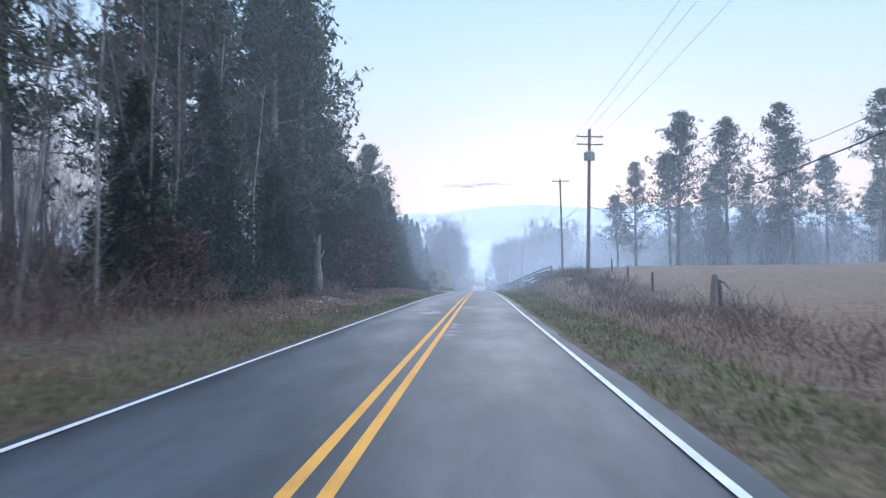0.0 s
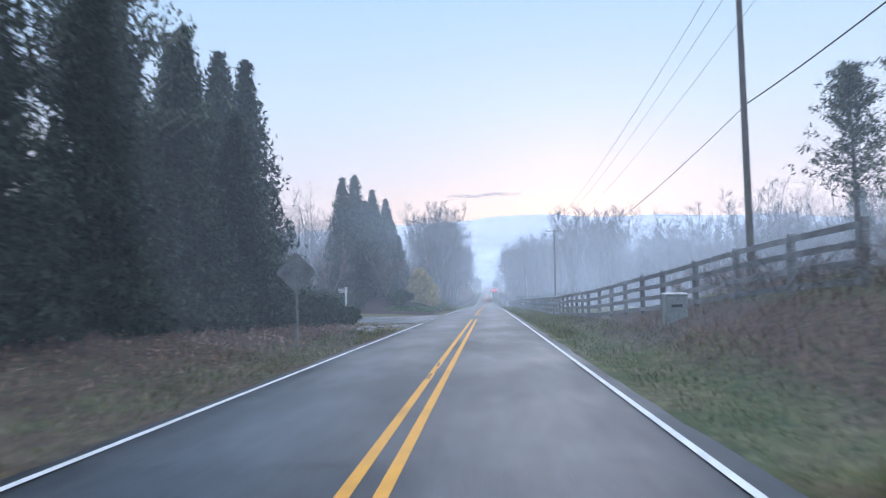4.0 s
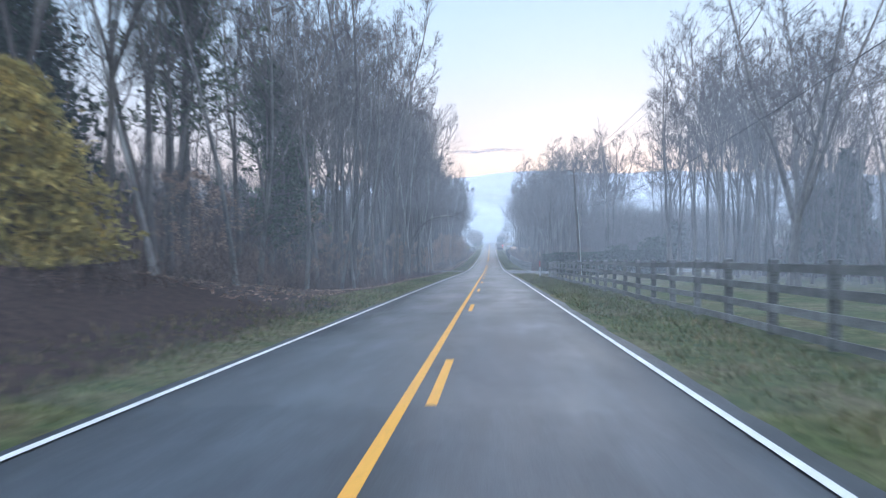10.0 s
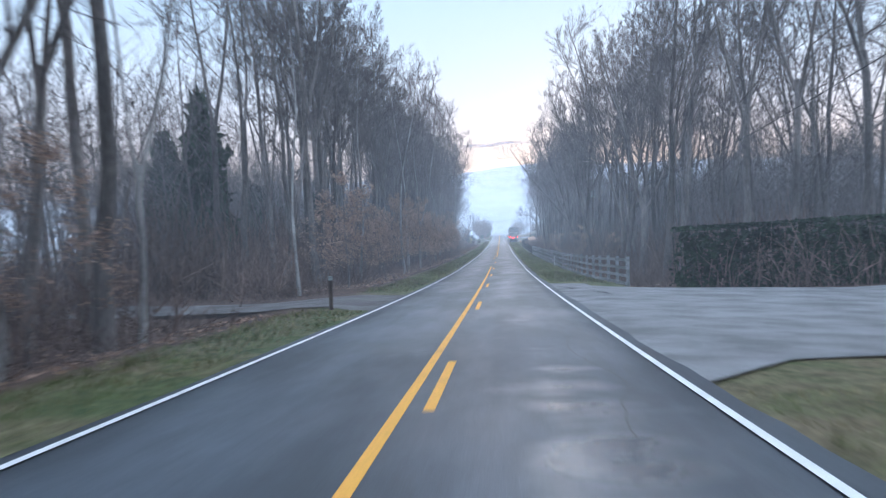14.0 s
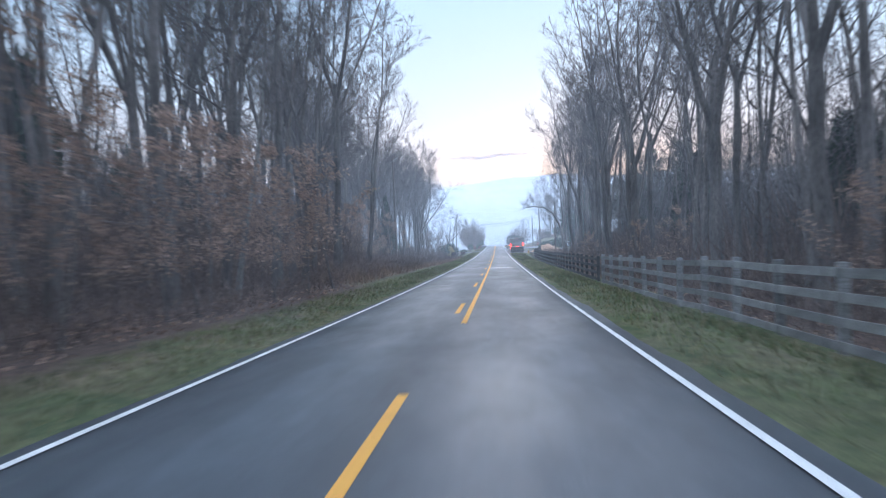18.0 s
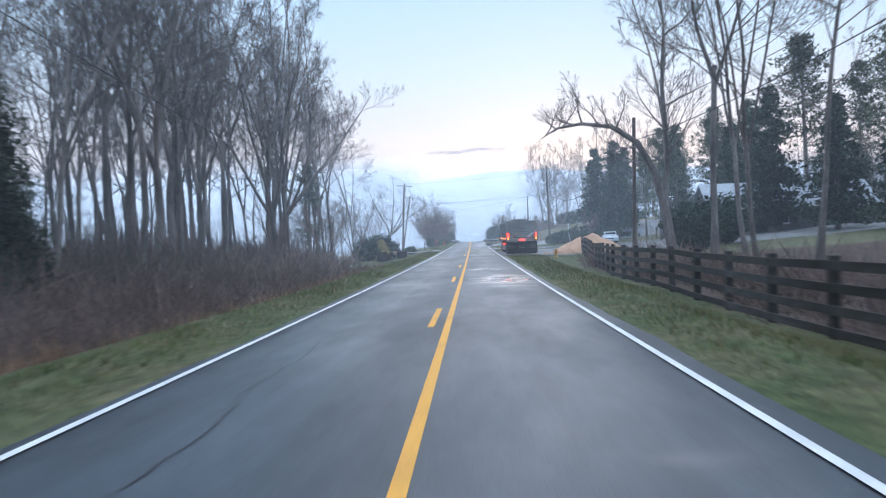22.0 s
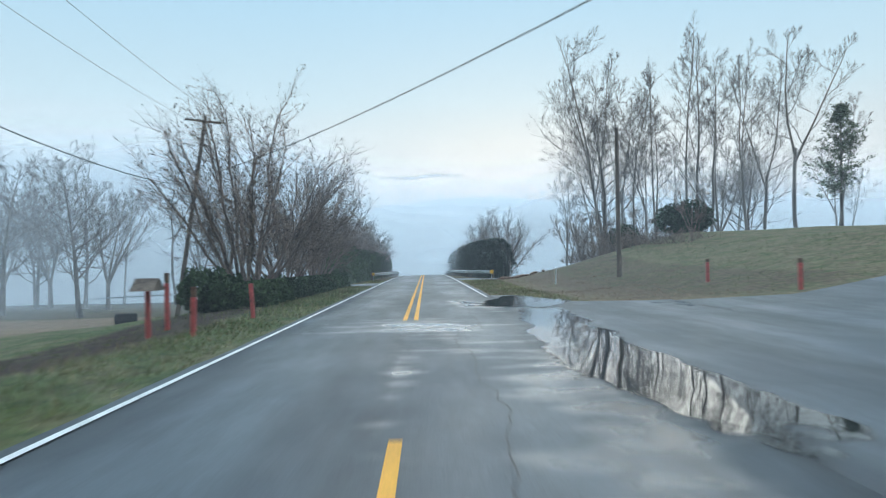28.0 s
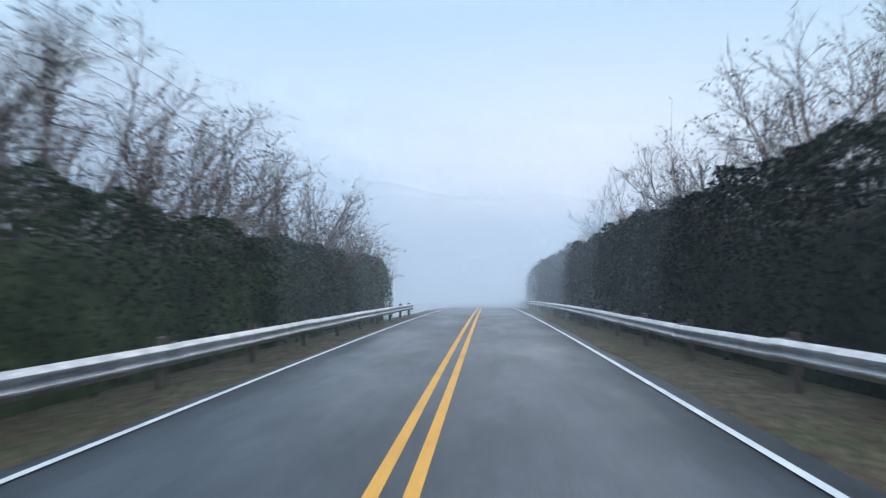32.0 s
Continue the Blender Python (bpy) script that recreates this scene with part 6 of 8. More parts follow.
for y, x in ((40, 10.9), (48, 11.2), (56, 11.6)):
    single("field_post", Shape().tube([(0, 0, -0.4), (0, 0, 0.6), (0.02, 0, 1.1)], [0.08, 0.075, 0.06], 7), POLE_WOOD, "short weathered wooden field post", "post", "field posts", at=pose(x, y, land(x, y), 2, -3, 0))

# back of a diamond warning sign
ob = thing("warning_sign", "back of a bare metal diamond road sign on a post", "road sign", at=pose(-4.35, 78.0, land(-4.35, 78.0)))
part("post", Shape().box(0, 0.03, 1.2, 0.06, 0.035, 2.7, 0.006), STEEL, ob)
s = Shape()
for yy in (0.0, 0.004):
    s.v += [(0.54 * math.cos(a) , yy, 2.1 + 0.54 * math.sin(a)) for a in [k * math.pi / 2 + d_ for k in range(4) for d_ in (-0.07, 0.07)]]
s.f += [list(range(8))[::-1], list(range(8, 16))] + [[i, (i + 1) % 8, 8 + (i + 1) % 8, 8 + i] for i in range(8)]
part("plate", s, STEEL, ob, "dull aluminium sign back")
for z in (1.85, 2.35):
    part("bolt", Shape().lathe(0, 0, 0, [(0.012, 0), (0.012, 0.02)], 6), STEEL, ob, at=pose(0, -0.0, z, 90))


def street_sign(x, y, h, label, blades, post_w=0.1, mt=WHITE_PAINT):
    ob = thing("street_sign", label, "street sign", at=pose(x, y, land(x, y)))
    part("post", Shape().box(0, 0, h / 2 - 0.2, post_w, post_w, h + 0.4, 0.01), mt, ob)
    part("cap", Shape().box(0, 0, h + 0.02, post_w * 1.3, post_w * 1.3, 0.05, 0.012), mt, ob)
    for z, turn, ln, off in blades:
        bl = part("blade", Shape().box(off, 0, z, ln, 0.012, 0.15, 0.004), mt if post_w > 0.08 else BLACK_PAINT, ob, at=pose(0, 0, 0, 0, 0, turn))
        for k in range(3):
            part("lettering_bar", Shape().box(off + (k - 1) * ln * 0.27, -0.0085, z, ln * 0.2, 0.003, 0.06), BLACK_PAINT if post_w > 0.08 else WHITE_PAINT, bl)
    return ob


street_sign(-10.55, 114.6, 2.35, "white wooden street sign post with two name boards", [(2.2, 0, 0.62, -0.32), (2.05, 90, 0.62, 0.3), (2.03, 0, 0.5, -0.28)], 0.15)
street_sign(17.6, 517.5, 2.45, "slim street sign post with dark blades", [(2.45, 12, 0.75, 0.1)], 0.06)

# paired mailboxes on one timber
ob = thing("mailboxes", "pair of black mailboxes on a thick wooden post", "mailbox", at=pose(4.75, 482.9, land(4.75, 482.9)))
part("post", Shape().box(0, 0, 0.55, 0.2, 0.2, 1.75, 0.02), POLE_WOOD, ob)
part("cap", Shape().lathe(0, 0, 1.42, [(0.13, 0), (0.12, 0.05), (0.06, 0.11), (0.01, 0.13)], 10), POLE_WOOD, ob)
part("crossarm", Shape().box(0, 0, 0.86, 0.75, 0.1, 0.1, 0.01), POLE_WOOD, ob)
for sx in (-0.26, 0.26):
    s = Shape()
    out = [(-0.24, 0), (0.24, 0), (0.24, 0.0)]
    prof = [(-0.09, 0.0), (0.09, 0.0), (0.09, 0.16), (0.075, 0.21), (0.04, 0.245), (0.0, 0.255), (-0.04, 0.245), (-0.075, 0.21), (-0.09, 0.16)]
    k = len(prof)
    for yy in (-0.25, 0.25):
        s.v += [(px, yy, pz) for px, pz in prof]
    s.f += [list(range(k)), list(range(2 * k - 1, k - 1, -1))] + [[i, k + i, k + (i + 1) % k, (i + 1) % k] for i in range(k)]
    mb = part("mailbox", s, BLACK_PAINT, ob, at=pose(sx, 0, 0.92))
    part("door", Shape().box(0, -0.258, 0.11, 0.17, 0.012, 0.2, 0.004), BLACK_PAINT, mb)
    part("flag", Shape().box(0.1 if sx > 0 else -0.1, 0.05, 0.2, 0.008, 0.04, 0.16), RED_PAINT, mb)
ob = thing("mailbox", "dark roadside mailbox on a wooden post", "mailbox", at=pose(-6.0, 488.0, land(-6.0, 488.0)))
part("post", Shape().box(0, 0, 0.45, 0.1, 0.1, 1.3, 0.01), POLE_WOOD, ob)
part("box", Shape().box(0, 0, 1.12, 0.2, 0.5, 0.22, 0.05), BLACK_PAINT, ob)
# small roofed red box on a post
ob = thing("roofed_box", "small red post box with a weathered gabled roof", "post box", at=pose(-5.45, 512.3, land(-5.45, 512.3)))
part("post", Shape().box(0, 0, 0.4, 0.09, 0.09, 1.2, 0.008), RED_PAINT, ob)
part("roof", Shape().prism([(-0.34, 1.0), (0.34, 1.0), (0.0, 1.26)], -0.25, 0.25), POLE_WOOD, ob)
# utility cabinets
for x, y, h, w, nm, lb in ((6.35, 80.0, 0.75, 0.62, "utility_cabinet", "pale green metal utility cabinet by a fence"), (5.75, 156.6, 0.72, 0.28, "cable_pedestal", "pale grey cable pedestal in grass")):
    ob = thing(nm, lb, "utility box", at=pose(x, y, land(x, y)))
    part("body", Shape().box(0, 0, h / 2 - 0.1, w, w * 0.8, h + 0.2, 0.03), GREY_PAINT, ob)
    part("lid", Shape().box(0, 0, h + 0.03, w * 1.06, w * 0.86, 0.06, 0.02), WHITE_PAINT, ob)
    part("vent", Shape().box(0, -w * 0.4 - 0.004, h * 0.6, w * 0.5, 0.01, 0.08), BLACK_PAINT, ob)

# stone pillar at the drive
ob = thing("stone_pillar", "square fieldstone gate pillar with a flat cap", "pillar", at=pose(7.95, 240.1, land(7.95, 240.1)))
rg = np.random.default_rng(7)
for k in range(8):
    for m_ in range(4):
        a = m_ * math.pi / 2
        for e in (-0.15, 0.15):
            w = rg.uniform(0.26, 0.31)
            cx, cy = 0.24 * math.cos(a) - e * math.sin(a), 0.24 * math.sin(a) + e * math.cos(a)
            part("stone", Shape().box(cx, cy, 0.09 + k * 0.18, w, w * rg.uniform(0.8, 1.0), 0.165, 0.02, a), STONE, ob)
part("core", Shape().box(0, 0, 0.65, 0.5, 0.5, 1.6), STONE, ob)
part("cap", Shape().box(0, 0, 1.5, 0.78, 0.78, 0.09, 0.02), STONE, ob)

# hydrant
ob = thing("fire_hydrant", "faded yellow fire hydrant in roadside grass", "hydrant", at=pose(6.6, 444.4, land(6.6, 444.4)) @ Matrix.Diagonal((0.85, 0.85, 0.8, 1)))
HYD = mat("yellow_enamel", (0.62, 0.3, 0.04), 0.5, (0.4, 0.19, 0.04), 4, 30, 0.2, 0.003)
part("barrel", Shape().lathe(0, 0, 0, [(0.15, -0.15), (0.15, 0.06), (0.11, 0.08), (0.1, 0.5), (0.14, 0.52), (0.14, 0.56)], 14), HYD, ob, smooth=True)
part("bonnet", Shape().lathe(0, 0, 0.56, [(0.13, 0), (0.125, 0.08), (0.08, 0.16), (0.03, 0.18), (0.03, 0.22)], 14), HYD, ob, smooth=True)
for rz in (0, 120, 240):
    part("nozzle", Shape().lathe(0, 0, 0, [(0.055, 0.08), (0.055, 0.17), (0.07, 0.17), (0.07, 0.21), (0.02, 0.23)], 10), HYD, ob, at=pose(0, 0, 0.4, 90, 0, rz))

# ---------------------------------------------------------------- guard rails
def guard_rail(pts, label, ends=True):
    """A W-beam on posts; pts of (x, y) along it."""
    top = thing("guard_rail", label, "guard rail", "guard rails")
    side = -1 if pts[0][0] > 0 else 1
    prof = [(0.0, 0.155), (0.03, 0.13), (0.075, 0.085), (0.075, 0.06), (0.02, 0.015), (0.02, -0.015), (0.075, -0.06), (0.075, -0.085), (0.03, -0.13), (0.0, -0.155)]
    path = [Vector(p_) for p_ in pts]
    spots = []
    for a, b_ in zip(path, path[1:]):
        k = max(round((b_ - a).length / 3.81), 1)
        spots += [a.lerp(b_, i / k) for i in range(k)]
    spots.append(path[-1])
    pm = Shape().box(0, 0, 0.2, 0.12, 0.16, 1.1, 0.01).mesh("post", POLE_WOOD)
    bm_ = Shape().box(0, 0, 0, 0.14, 0.15, 0.34, 0.01).mesh("block", POLE_WOOD)
    for i, p_ in enumerate(spots):
        z = float(road_z(p_.y)) - 0.05
        part("post", pm, None, top, at=pose(p_.x - side * 0.22, p_.y, z))
        part("spacer_block", bm_, None, top, at=pose(p_.x - side * 0.09, p_.y, z + 0.51))
        if i:
            q = spots[i - 1]
            s = Shape()
            for j, (e, off) in enumerate(((q, 0.0), (p_, 0.0))):
                zz = float(road_z(e.y)) - 0.05 + 0.51 + random.uniform(-0.008, 0.008)
                ext = (p_ - q).normalized() * (0.12 if j else 0)
                for px, pz in prof:
                    s.v.append((e.x + side * (px + (0.004 if i % 2 else 0)) + ext.x, e.y + ext.y, zz + pz))
            m_ = len(prof)
            s.f += [[a_, a_ + 1, m_ + a_ + 1, m_ + a_] for a_ in range(m_ - 1)]
            part("rail", s, STEEL, top, "dull galvanised rail")
    return top


guard_rail([(6.7, 564.4), (4.85, 569.2), (4.3, 577), (4.15, 640)], "galvanised W-beam guard rail along a dark hedge")
guard_rail([(-4.75, 566.4), (-3.98, 569.6), (-3.8, 577), (-3.75, 604)], "galvanised W-beam guard rail along a hedge")
YEL = mat("yellow_reflective_sheet", (0.8, 0.42, 0.03), 0.45, (0.7, 0.36, 0.03), 3, 30, 0)
for x, y, sz in ((6.75, 564.25, 0.34), (-4.8, 566.25, 0.26)):
    ob = thing("rail_end_marker", "square yellow reflective plate on a rail end", "marker", "rail end markers", at=pose(x, y, float(road_z(y))))
    part("plate", Shape().box(0, 0, 0.5, sz, 0.02, sz, 0.006), YEL, ob)
    part("post", Shape().box(0, 0.03, 0.2, 0.06, 0.03, 0.9), STEEL, ob)

# ---------------------------------------------------------------- hedges
def hedge(name, pts, h0, h1, width, material, label, size=0.085, dens=520, wob=0.12, lumps=0.0, mass=0.0):
    """A clipped or grown wall of leaves along pts."""
    rg = np.random.default_rng(int(abs(pts[0][1]) * 10))
    ob = thing(name, label, "hedge")
    path = [Vector(p_) for p_ in pts]
    total = sum((b_ - a).length for a, b_ in zip(path, path[1:]))
    done = 0.0
    for a, b_ in zip(path, path[1:]):
        ln = (b_ - a).length
        d = (b_ - a) / ln
        nr = Vector((-d.y, d.x))
        k = max(int(ln / 3.0), 1)
        for i in range(k):
            s = Shape()
            cs = []
            for _ in range(int(dens * ln / k * (h0 + h1) / 4)):
                u = (i + rg.uniform(-0.03, 1.03)) / k
                hh = h0 + (h1 - h0) * (done + u * ln) / total
                hh *= 1 + lumps * noise.noise((u * ln * 0.45 + pts[0][1], 1.3, 0)) + 0.35 * lumps * noise.noise((u * ln * 1.6, 9.0, 0))
                edge_ = min(done + u * ln, total - done - u * ln)
                hh *= 1 if edge_ > 1.3 or not mass else 0.5 + 0.5 * math.sqrt(max(edge_, 0.0) / 1.3)
                v = rg.uniform()
                ww = width * (1 + 1.2 * wob * noise.noise((u * ln * 0.8, v * 3, pts[0][0])))
                f = rg.uniform()
                if f < 0.34:
                    o, z = -ww / 2, hh * v
                elif f < 0.68:
                    o, z = ww / 2, hh * v
                else:
                    o, z = (rg.uniform() - 0.5) * ww, hh * (1 - (0.06 + lumps) * rg.uniform() ** 2)
                if mass:
                    a_ = math.pi * rg.uniform()
                    o = ww / 2 * math.copysign(abs(math.cos(a_)) ** 0.5, math.cos(a_)) * (1 + 0.16 * noise.noise((u * ln * 1.3, a_ * 2.2, 4.0)))
                    z = hh * abs(math.sin(a_)) ** 0.55 * (1 + 0.1 * noise.noise((u * ln * 1.3, a_ * 2.2, 8.0)))
                elif z > hh - 0.3 * width:
                    o *= 1 - 0.35 * (z - hh + 0.3 * width) / (0.3 * width)
                o *= 1 - 0.25 * rg.uniform() ** 3
                c = a + d * (u * ln) + nr * o
                cs.append(np.array((c.x, c.y, land(c.x, c.y) + z - 0.03)))
            s.leaves(cs, size, rg, up=0.15)
            # twiggy heart
            for _ in range(int(14 * ln / k)):
                u = (i + rg.uniform()) / k
                c = a + d * (u * ln) + nr * rg.uniform(-0.3, 0.3) * width
                hh = (h0 + (h1 - h0) * (done + u * ln) / total) * 0.93
                z = land(c.x, c.y)
                q = Vector((c.x, c.y, z + hh)) + Vector((rg.normal() * 0.15, rg.normal() * 0.15, 0))
                s.tube([(c.x, c.y, z - 0.1), q], [0.03, 0.008], 3, caps=False)
            m0, m1 = a + d * (ln * i / k), a + d * (ln * (i + 1) / k)
            mid = (m0 + m1) / 2
            hh = (h0 + (h1 - h0) * (done + (i + 0.5) / k * ln) / total) * (0.86 - lumps)
            s.leaves([np.array((mid.x + d.x * rg.uniform(-0.5, 0.5) * ln / k + nr.x * rg.uniform(-0.32, 0.32) * width, mid.y + d.y * rg.uniform(-0.5, 0.5) * ln / k + nr.y * rg.uniform(-0.32, 0.32) * width,
                                land(mid.x, mid.y) + rg.uniform(0.05, 1.0) * hh)) for _ in range(int(70 * ln / k))], size * 3.4, rg)
            part("foliage", s, material, ob)
            if mass:
                # solid core added behind the leaves to block light and deepen their shade
                core = Shape()
                for q in range(9):
                    u = (i + q / 8) / k
                    edge_ = min(done + u * ln, total - done - u * ln)
                    cap_ = 1.0 if edge_ > 1.4 else 0.2 + 0.8 * math.sqrt(max(edge_, 0.0) / 1.4)
                    for v in range(11):
                        a_ = math.pi * v / 10
                        w_ = cap_ * mass * width / 2 * (1 + 0.3 * noise.noise((u * ln * 0.9, v * 0.7, 3.0)))
                        z_ = (0.5 + 0.5 * cap_) * hh * 1.04 * (1 + 0.1 * noise.noise((u * ln * 1.1, v * 0.5, 7.0)))
                        c = a + d * (u * ln) + nr * w_ * math.copysign(abs(math.cos(a_)) ** 0.45, math.cos(a_))
                        core.v.append((c.x, c.y, land(c.x, c.y) + z_ * abs(math.sin(a_)) ** 0.55 - 0.05))
                    if q:
                        e = 11 * q
                        core.f += [[e - 11 + v, e - 10 + v, e + 1 + v, e + v] for v in range(10)]
                part("inner_growth", core, material, ob, smooth=True)
        done += ln
    return ob


hedge("clipped_hedge", [(8.4, 242.8), (22, 244.2)], 2.75, 2.9, 1.3, HOLLY, "tall dark clipped hedge beside a gravel drive", 0.1, 330)
hedge("clipped_hedge", [(8.4, 261.6), (24, 262.6)], 2.9, 3.0, 1.4, HOLLY, "tall dark clipped hedge across a gravel drive", 0.1, 300)
hedge("clipped_hedge", [(-5.75, 522.0), (-5.35, 543.6)], 0.95, 0.98, 1.3, BOX, "low neatly clipped green boxwood hedge", 0.055, 1400)
hedge("holly_hedge", [(-6.7, 551.5), (-6.2, 566), (-5.9, 603)], 3.0, 3.3, 2.3, HEDGE_LEAF, "tall dark untrimmed evergreen hedge behind a rail", 0.06, 1000, 0.3, 0.12, 0.72)
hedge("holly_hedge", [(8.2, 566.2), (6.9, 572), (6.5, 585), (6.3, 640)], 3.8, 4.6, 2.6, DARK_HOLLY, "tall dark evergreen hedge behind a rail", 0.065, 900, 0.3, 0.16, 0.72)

# ---------------------------------------------------------------- dump truck at the lot
TYRE = mat("tyre_rubber", (0.025, 0.025, 0.026), 0.9, (0.04, 0.038, 0.036), 6, 40, 0.2, 0.004)
ALU = mat("bare_aluminium", (0.42, 0.44, 0.45), 0.42, (0.33, 0.345, 0.355), 1.2, 12, 0.05, 0.003, metal=0.75, fine_amount=0.08)
TARP = mat("black_mesh_tarp", (0.035, 0.037, 0.04), 0.9, None, 3, 60, 0.4, 0.01)
RUBBER = mat("black_rubber_flap", (0.018, 0.018, 0.02), 0.75, None, 3, 40, 0.1, 0.004)
CHROME = mat("chrome", (0.75, 0.75, 0.76), 0.15, (0.65, 0.65, 0.66), 3, 20, 0, metal=1.0)
RED_LAMP = glowing("red_lamp", (1.0, 0.012, 0.008), 24.0)
AMBER_LAMP = glowing("amber_lamp", (1.0, 0.2, 0.02), 4.5)
CAB_PAINT = mat("dark_blue_cab_paint", (0.03, 0.05, 0.08), 0.3, (0.025, 0.04, 0.07), 2, 30, 0)
GLASS = bpy.data.materials.new("window_glass")
GLASS.use_nodes = True
g_ = GLASS.node_tree.nodes["Principled BSDF"]
g_.inputs["Base Color"].default_value = (0.04, 0.05, 0.055, 1)
g_.inputs["Roughness"].default_value = 0.06
g_.inputs["Specular IOR Level"].default_value = 0.8


def wheel(parent, x, y, r=0.52, w=0.28, side=-1, rim=CHROME, name="wheel"):
    wh = part(name, Shape().lathe(0, 0, 0, [(r * 0.62, -w / 2), (r * 0.93, -w / 2), (r, -w * 0.36), (r, w * 0.36), (r * 0.93, w / 2), (r * 0.62, w / 2)], 24), TYRE, parent, smooth=False, at=pose(x, y, r, 0, 90 * side, 0))
    part("rim", Shape().lathe(0, 0, 0, [(r * 0.6, -w * 0.4), (r * 0.62, w * 0.42), (r * 0.55, w * 0.44), (r * 0.42, w * 0.15), (r * 0.2, w * 0.18), (r * 0.17, w * 0.45), (r * 0.05, w * 0.48)], 16), rim, wh)
    return wh


ty, tx = 452.4, 4.72
truck = thing("dump_truck", "grey aluminium dump truck with black tarp and lit tail lamps", "truck", at=pose(tx, ty, land(tx, ty) + 0.02, -0.4, 0, 0.3))
L = 11.0
# box: side walls lean out a little, ribs along them, open top under the tarp
s = Shape().prism([(0.0, 1.25), (L, 1.25), (L, 2.74), (0.0, 2.78)], -1.27, -1.2)
part("side_wall", s, ALU, truck)
part("side_wall", Shape().prism([(0.0, 1.25), (L, 1.25), (L, 2.74), (0.0, 2.78)], 1.2, 1.27), ALU, truck)
for sx in (-1, 1):
    part("top_rail", Shape().box(sx * 1.25, L / 2, 2.74, 0.12, L, 0.12, 0.02), ALU, truck)
part("floor", Shape().box(0, L / 2, 1.2, 2.5, L, 0.1), ALU, truck)
part("front_wall", Shape().box(0, L, 1.97, 2.5, 0.08, 1.5), ALU, truck)
gate = part("tailgate", Shape().box(0, -0.05, 1.97, 2.52, 0.08, 1.56, 0.01), ALU, truck)
for sx in (-1, 1):
    part("gate_post", Shape().box(sx * 1.27, -0.06, 1.98, 0.16, 0.16, 1.62, 0.02), ALU, gate)
    part("chute_arm", Shape().tube([(sx * 1.12, -0.14, 1.92), (sx * 0.55, -0.14, 1.47), (sx * 0.35, -0.14, 1.45)], [0.05] * 3, 6), CHROME, gate)
part("gate_top", Shape().box(0, -0.07, 2.74, 2.66, 0.16, 0.14, 0.02), ALU, gate)
part("gate_sill", Shape().box(0, -0.1, 1.42, 1.9, 0.1, 0.07, 0.01), CHROME, gate)
part("coal_door", Shape().box(0, -0.11, 1.75, 0.62, 0.03, 0.55, 0.01), ALU, gate)
for z in (1.92, 2.12):
    part("gate_handle", Shape().tube([(-0.35, -0.14, z), (0.35, -0.14, z)], [0.025, 0.025], 6), CHROME, gate)
# tarp humps over the load
s = Shape()
for i in range(13):
    y = -0.1 + (L + 0.1) * i / 12
    for j in range(9):
        u = j / 8 * 2 - 1
        s.v.append((u * 1.33, y, 2.72 + 0.28 * (1 - u * u) * (0.75 + 0.25 * math.sin(i * 2.1)) * (0.75 if i in (0, 12) else 1) - (0.16 if abs(u) == 1 else 0)))
    if i:
        k = 9 * i
        s.f += [[k - 9 + j, k - 8 + j, k + 1 + j, k + j] for j in range(8)]
tarp = part("tarp", s, TARP, truck, "black mesh tarp over a heaped load", smooth=True)
part("tarp_end", Shape().prism([(-0.1, 2.72), (-0.06, 2.72), (-0.06, 2.82), (-0.1, 2.82)], -1.25, 1.25), TARP, tarp)
for i in range(11):
    for sx in (-1, 1):
        part("wall_rib", Shape().box(sx * 1.29, 0.6 + i * 0.98, 1.98, 0.05, 0.09, 1.4, 0.01), ALU, truck)
part("running_rail", Shape().box(-1.3, L / 2, 1.33, 0.06, L, 0.12, 0.01), ALU, truck)
for i in range(13):
    part("marker_lamp", Shape().box(-1.34, 0.3 + i * 0.84, 1.34, 0.03, 0.14, 0.06, 0.008), AMBER_LAMP, truck, "lit amber side lamp")
part("frame", Shape().box(0, L / 2, 1.0, 1.0, L, 0.28, 0.02), BLACK_PAINT, truck)
bumper = part("rear_bumper", Shape().box(0, -0.14, 1.18, 2.55, 0.12, 0.26, 0.02), ALU, truck)
for sx in (-1, 1):
    lamp_bar = part("lamp_bar", Shape().box(sx * 1.17, -0.2, 1.52, 0.22, 0.1, 0.62, 0.02), BLACK_PAINT, truck)
    for k in range(3):
        part("tail_lamp", Shape().lathe(0, 0, 0, [(0.085, 0), (0.08, 0.03), (0.03, 0.045)], 12), AMBER_LAMP if k == 0 else RED_LAMP, lamp_bar, "lit round tail lamp", at=pose(sx * 1.17, -0.25, 1.32 + 0.19 * k, 90))
for k in range(3):
    part("centre_lamp", Shape().lathe(0, 0, 0, [(0.055, 0), (0.05, 0.025)], 10), RED_LAMP, bumper, "lit red lamp", at=pose((k - 1) * 0.17, -0.2, 1.2, 90))
for cx, w in ((-0.88, 0.78), (0.0, 0.98), (0.88, 0.78)):
    fl = part("mud_flap", Shape().box(cx, -0.18, 0.58, w, 0.02, 0.92, 0.006), RUBBER, truck)
    part("flap_badge", Shape().box(cx, -0.194, 0.62, w * 0.55, 0.006, 0.2), CHROME, fl, "plain pale badge panel")
    part("badge_bar", Shape().box(cx, -0.2, 0.62, w * 0.42, 0.006, 0.09), RUBBER, fl)
    part("flap_rail", Shape().box(cx, -0.19, 1.05, w, 0.03, 0.03), CHROME, fl)
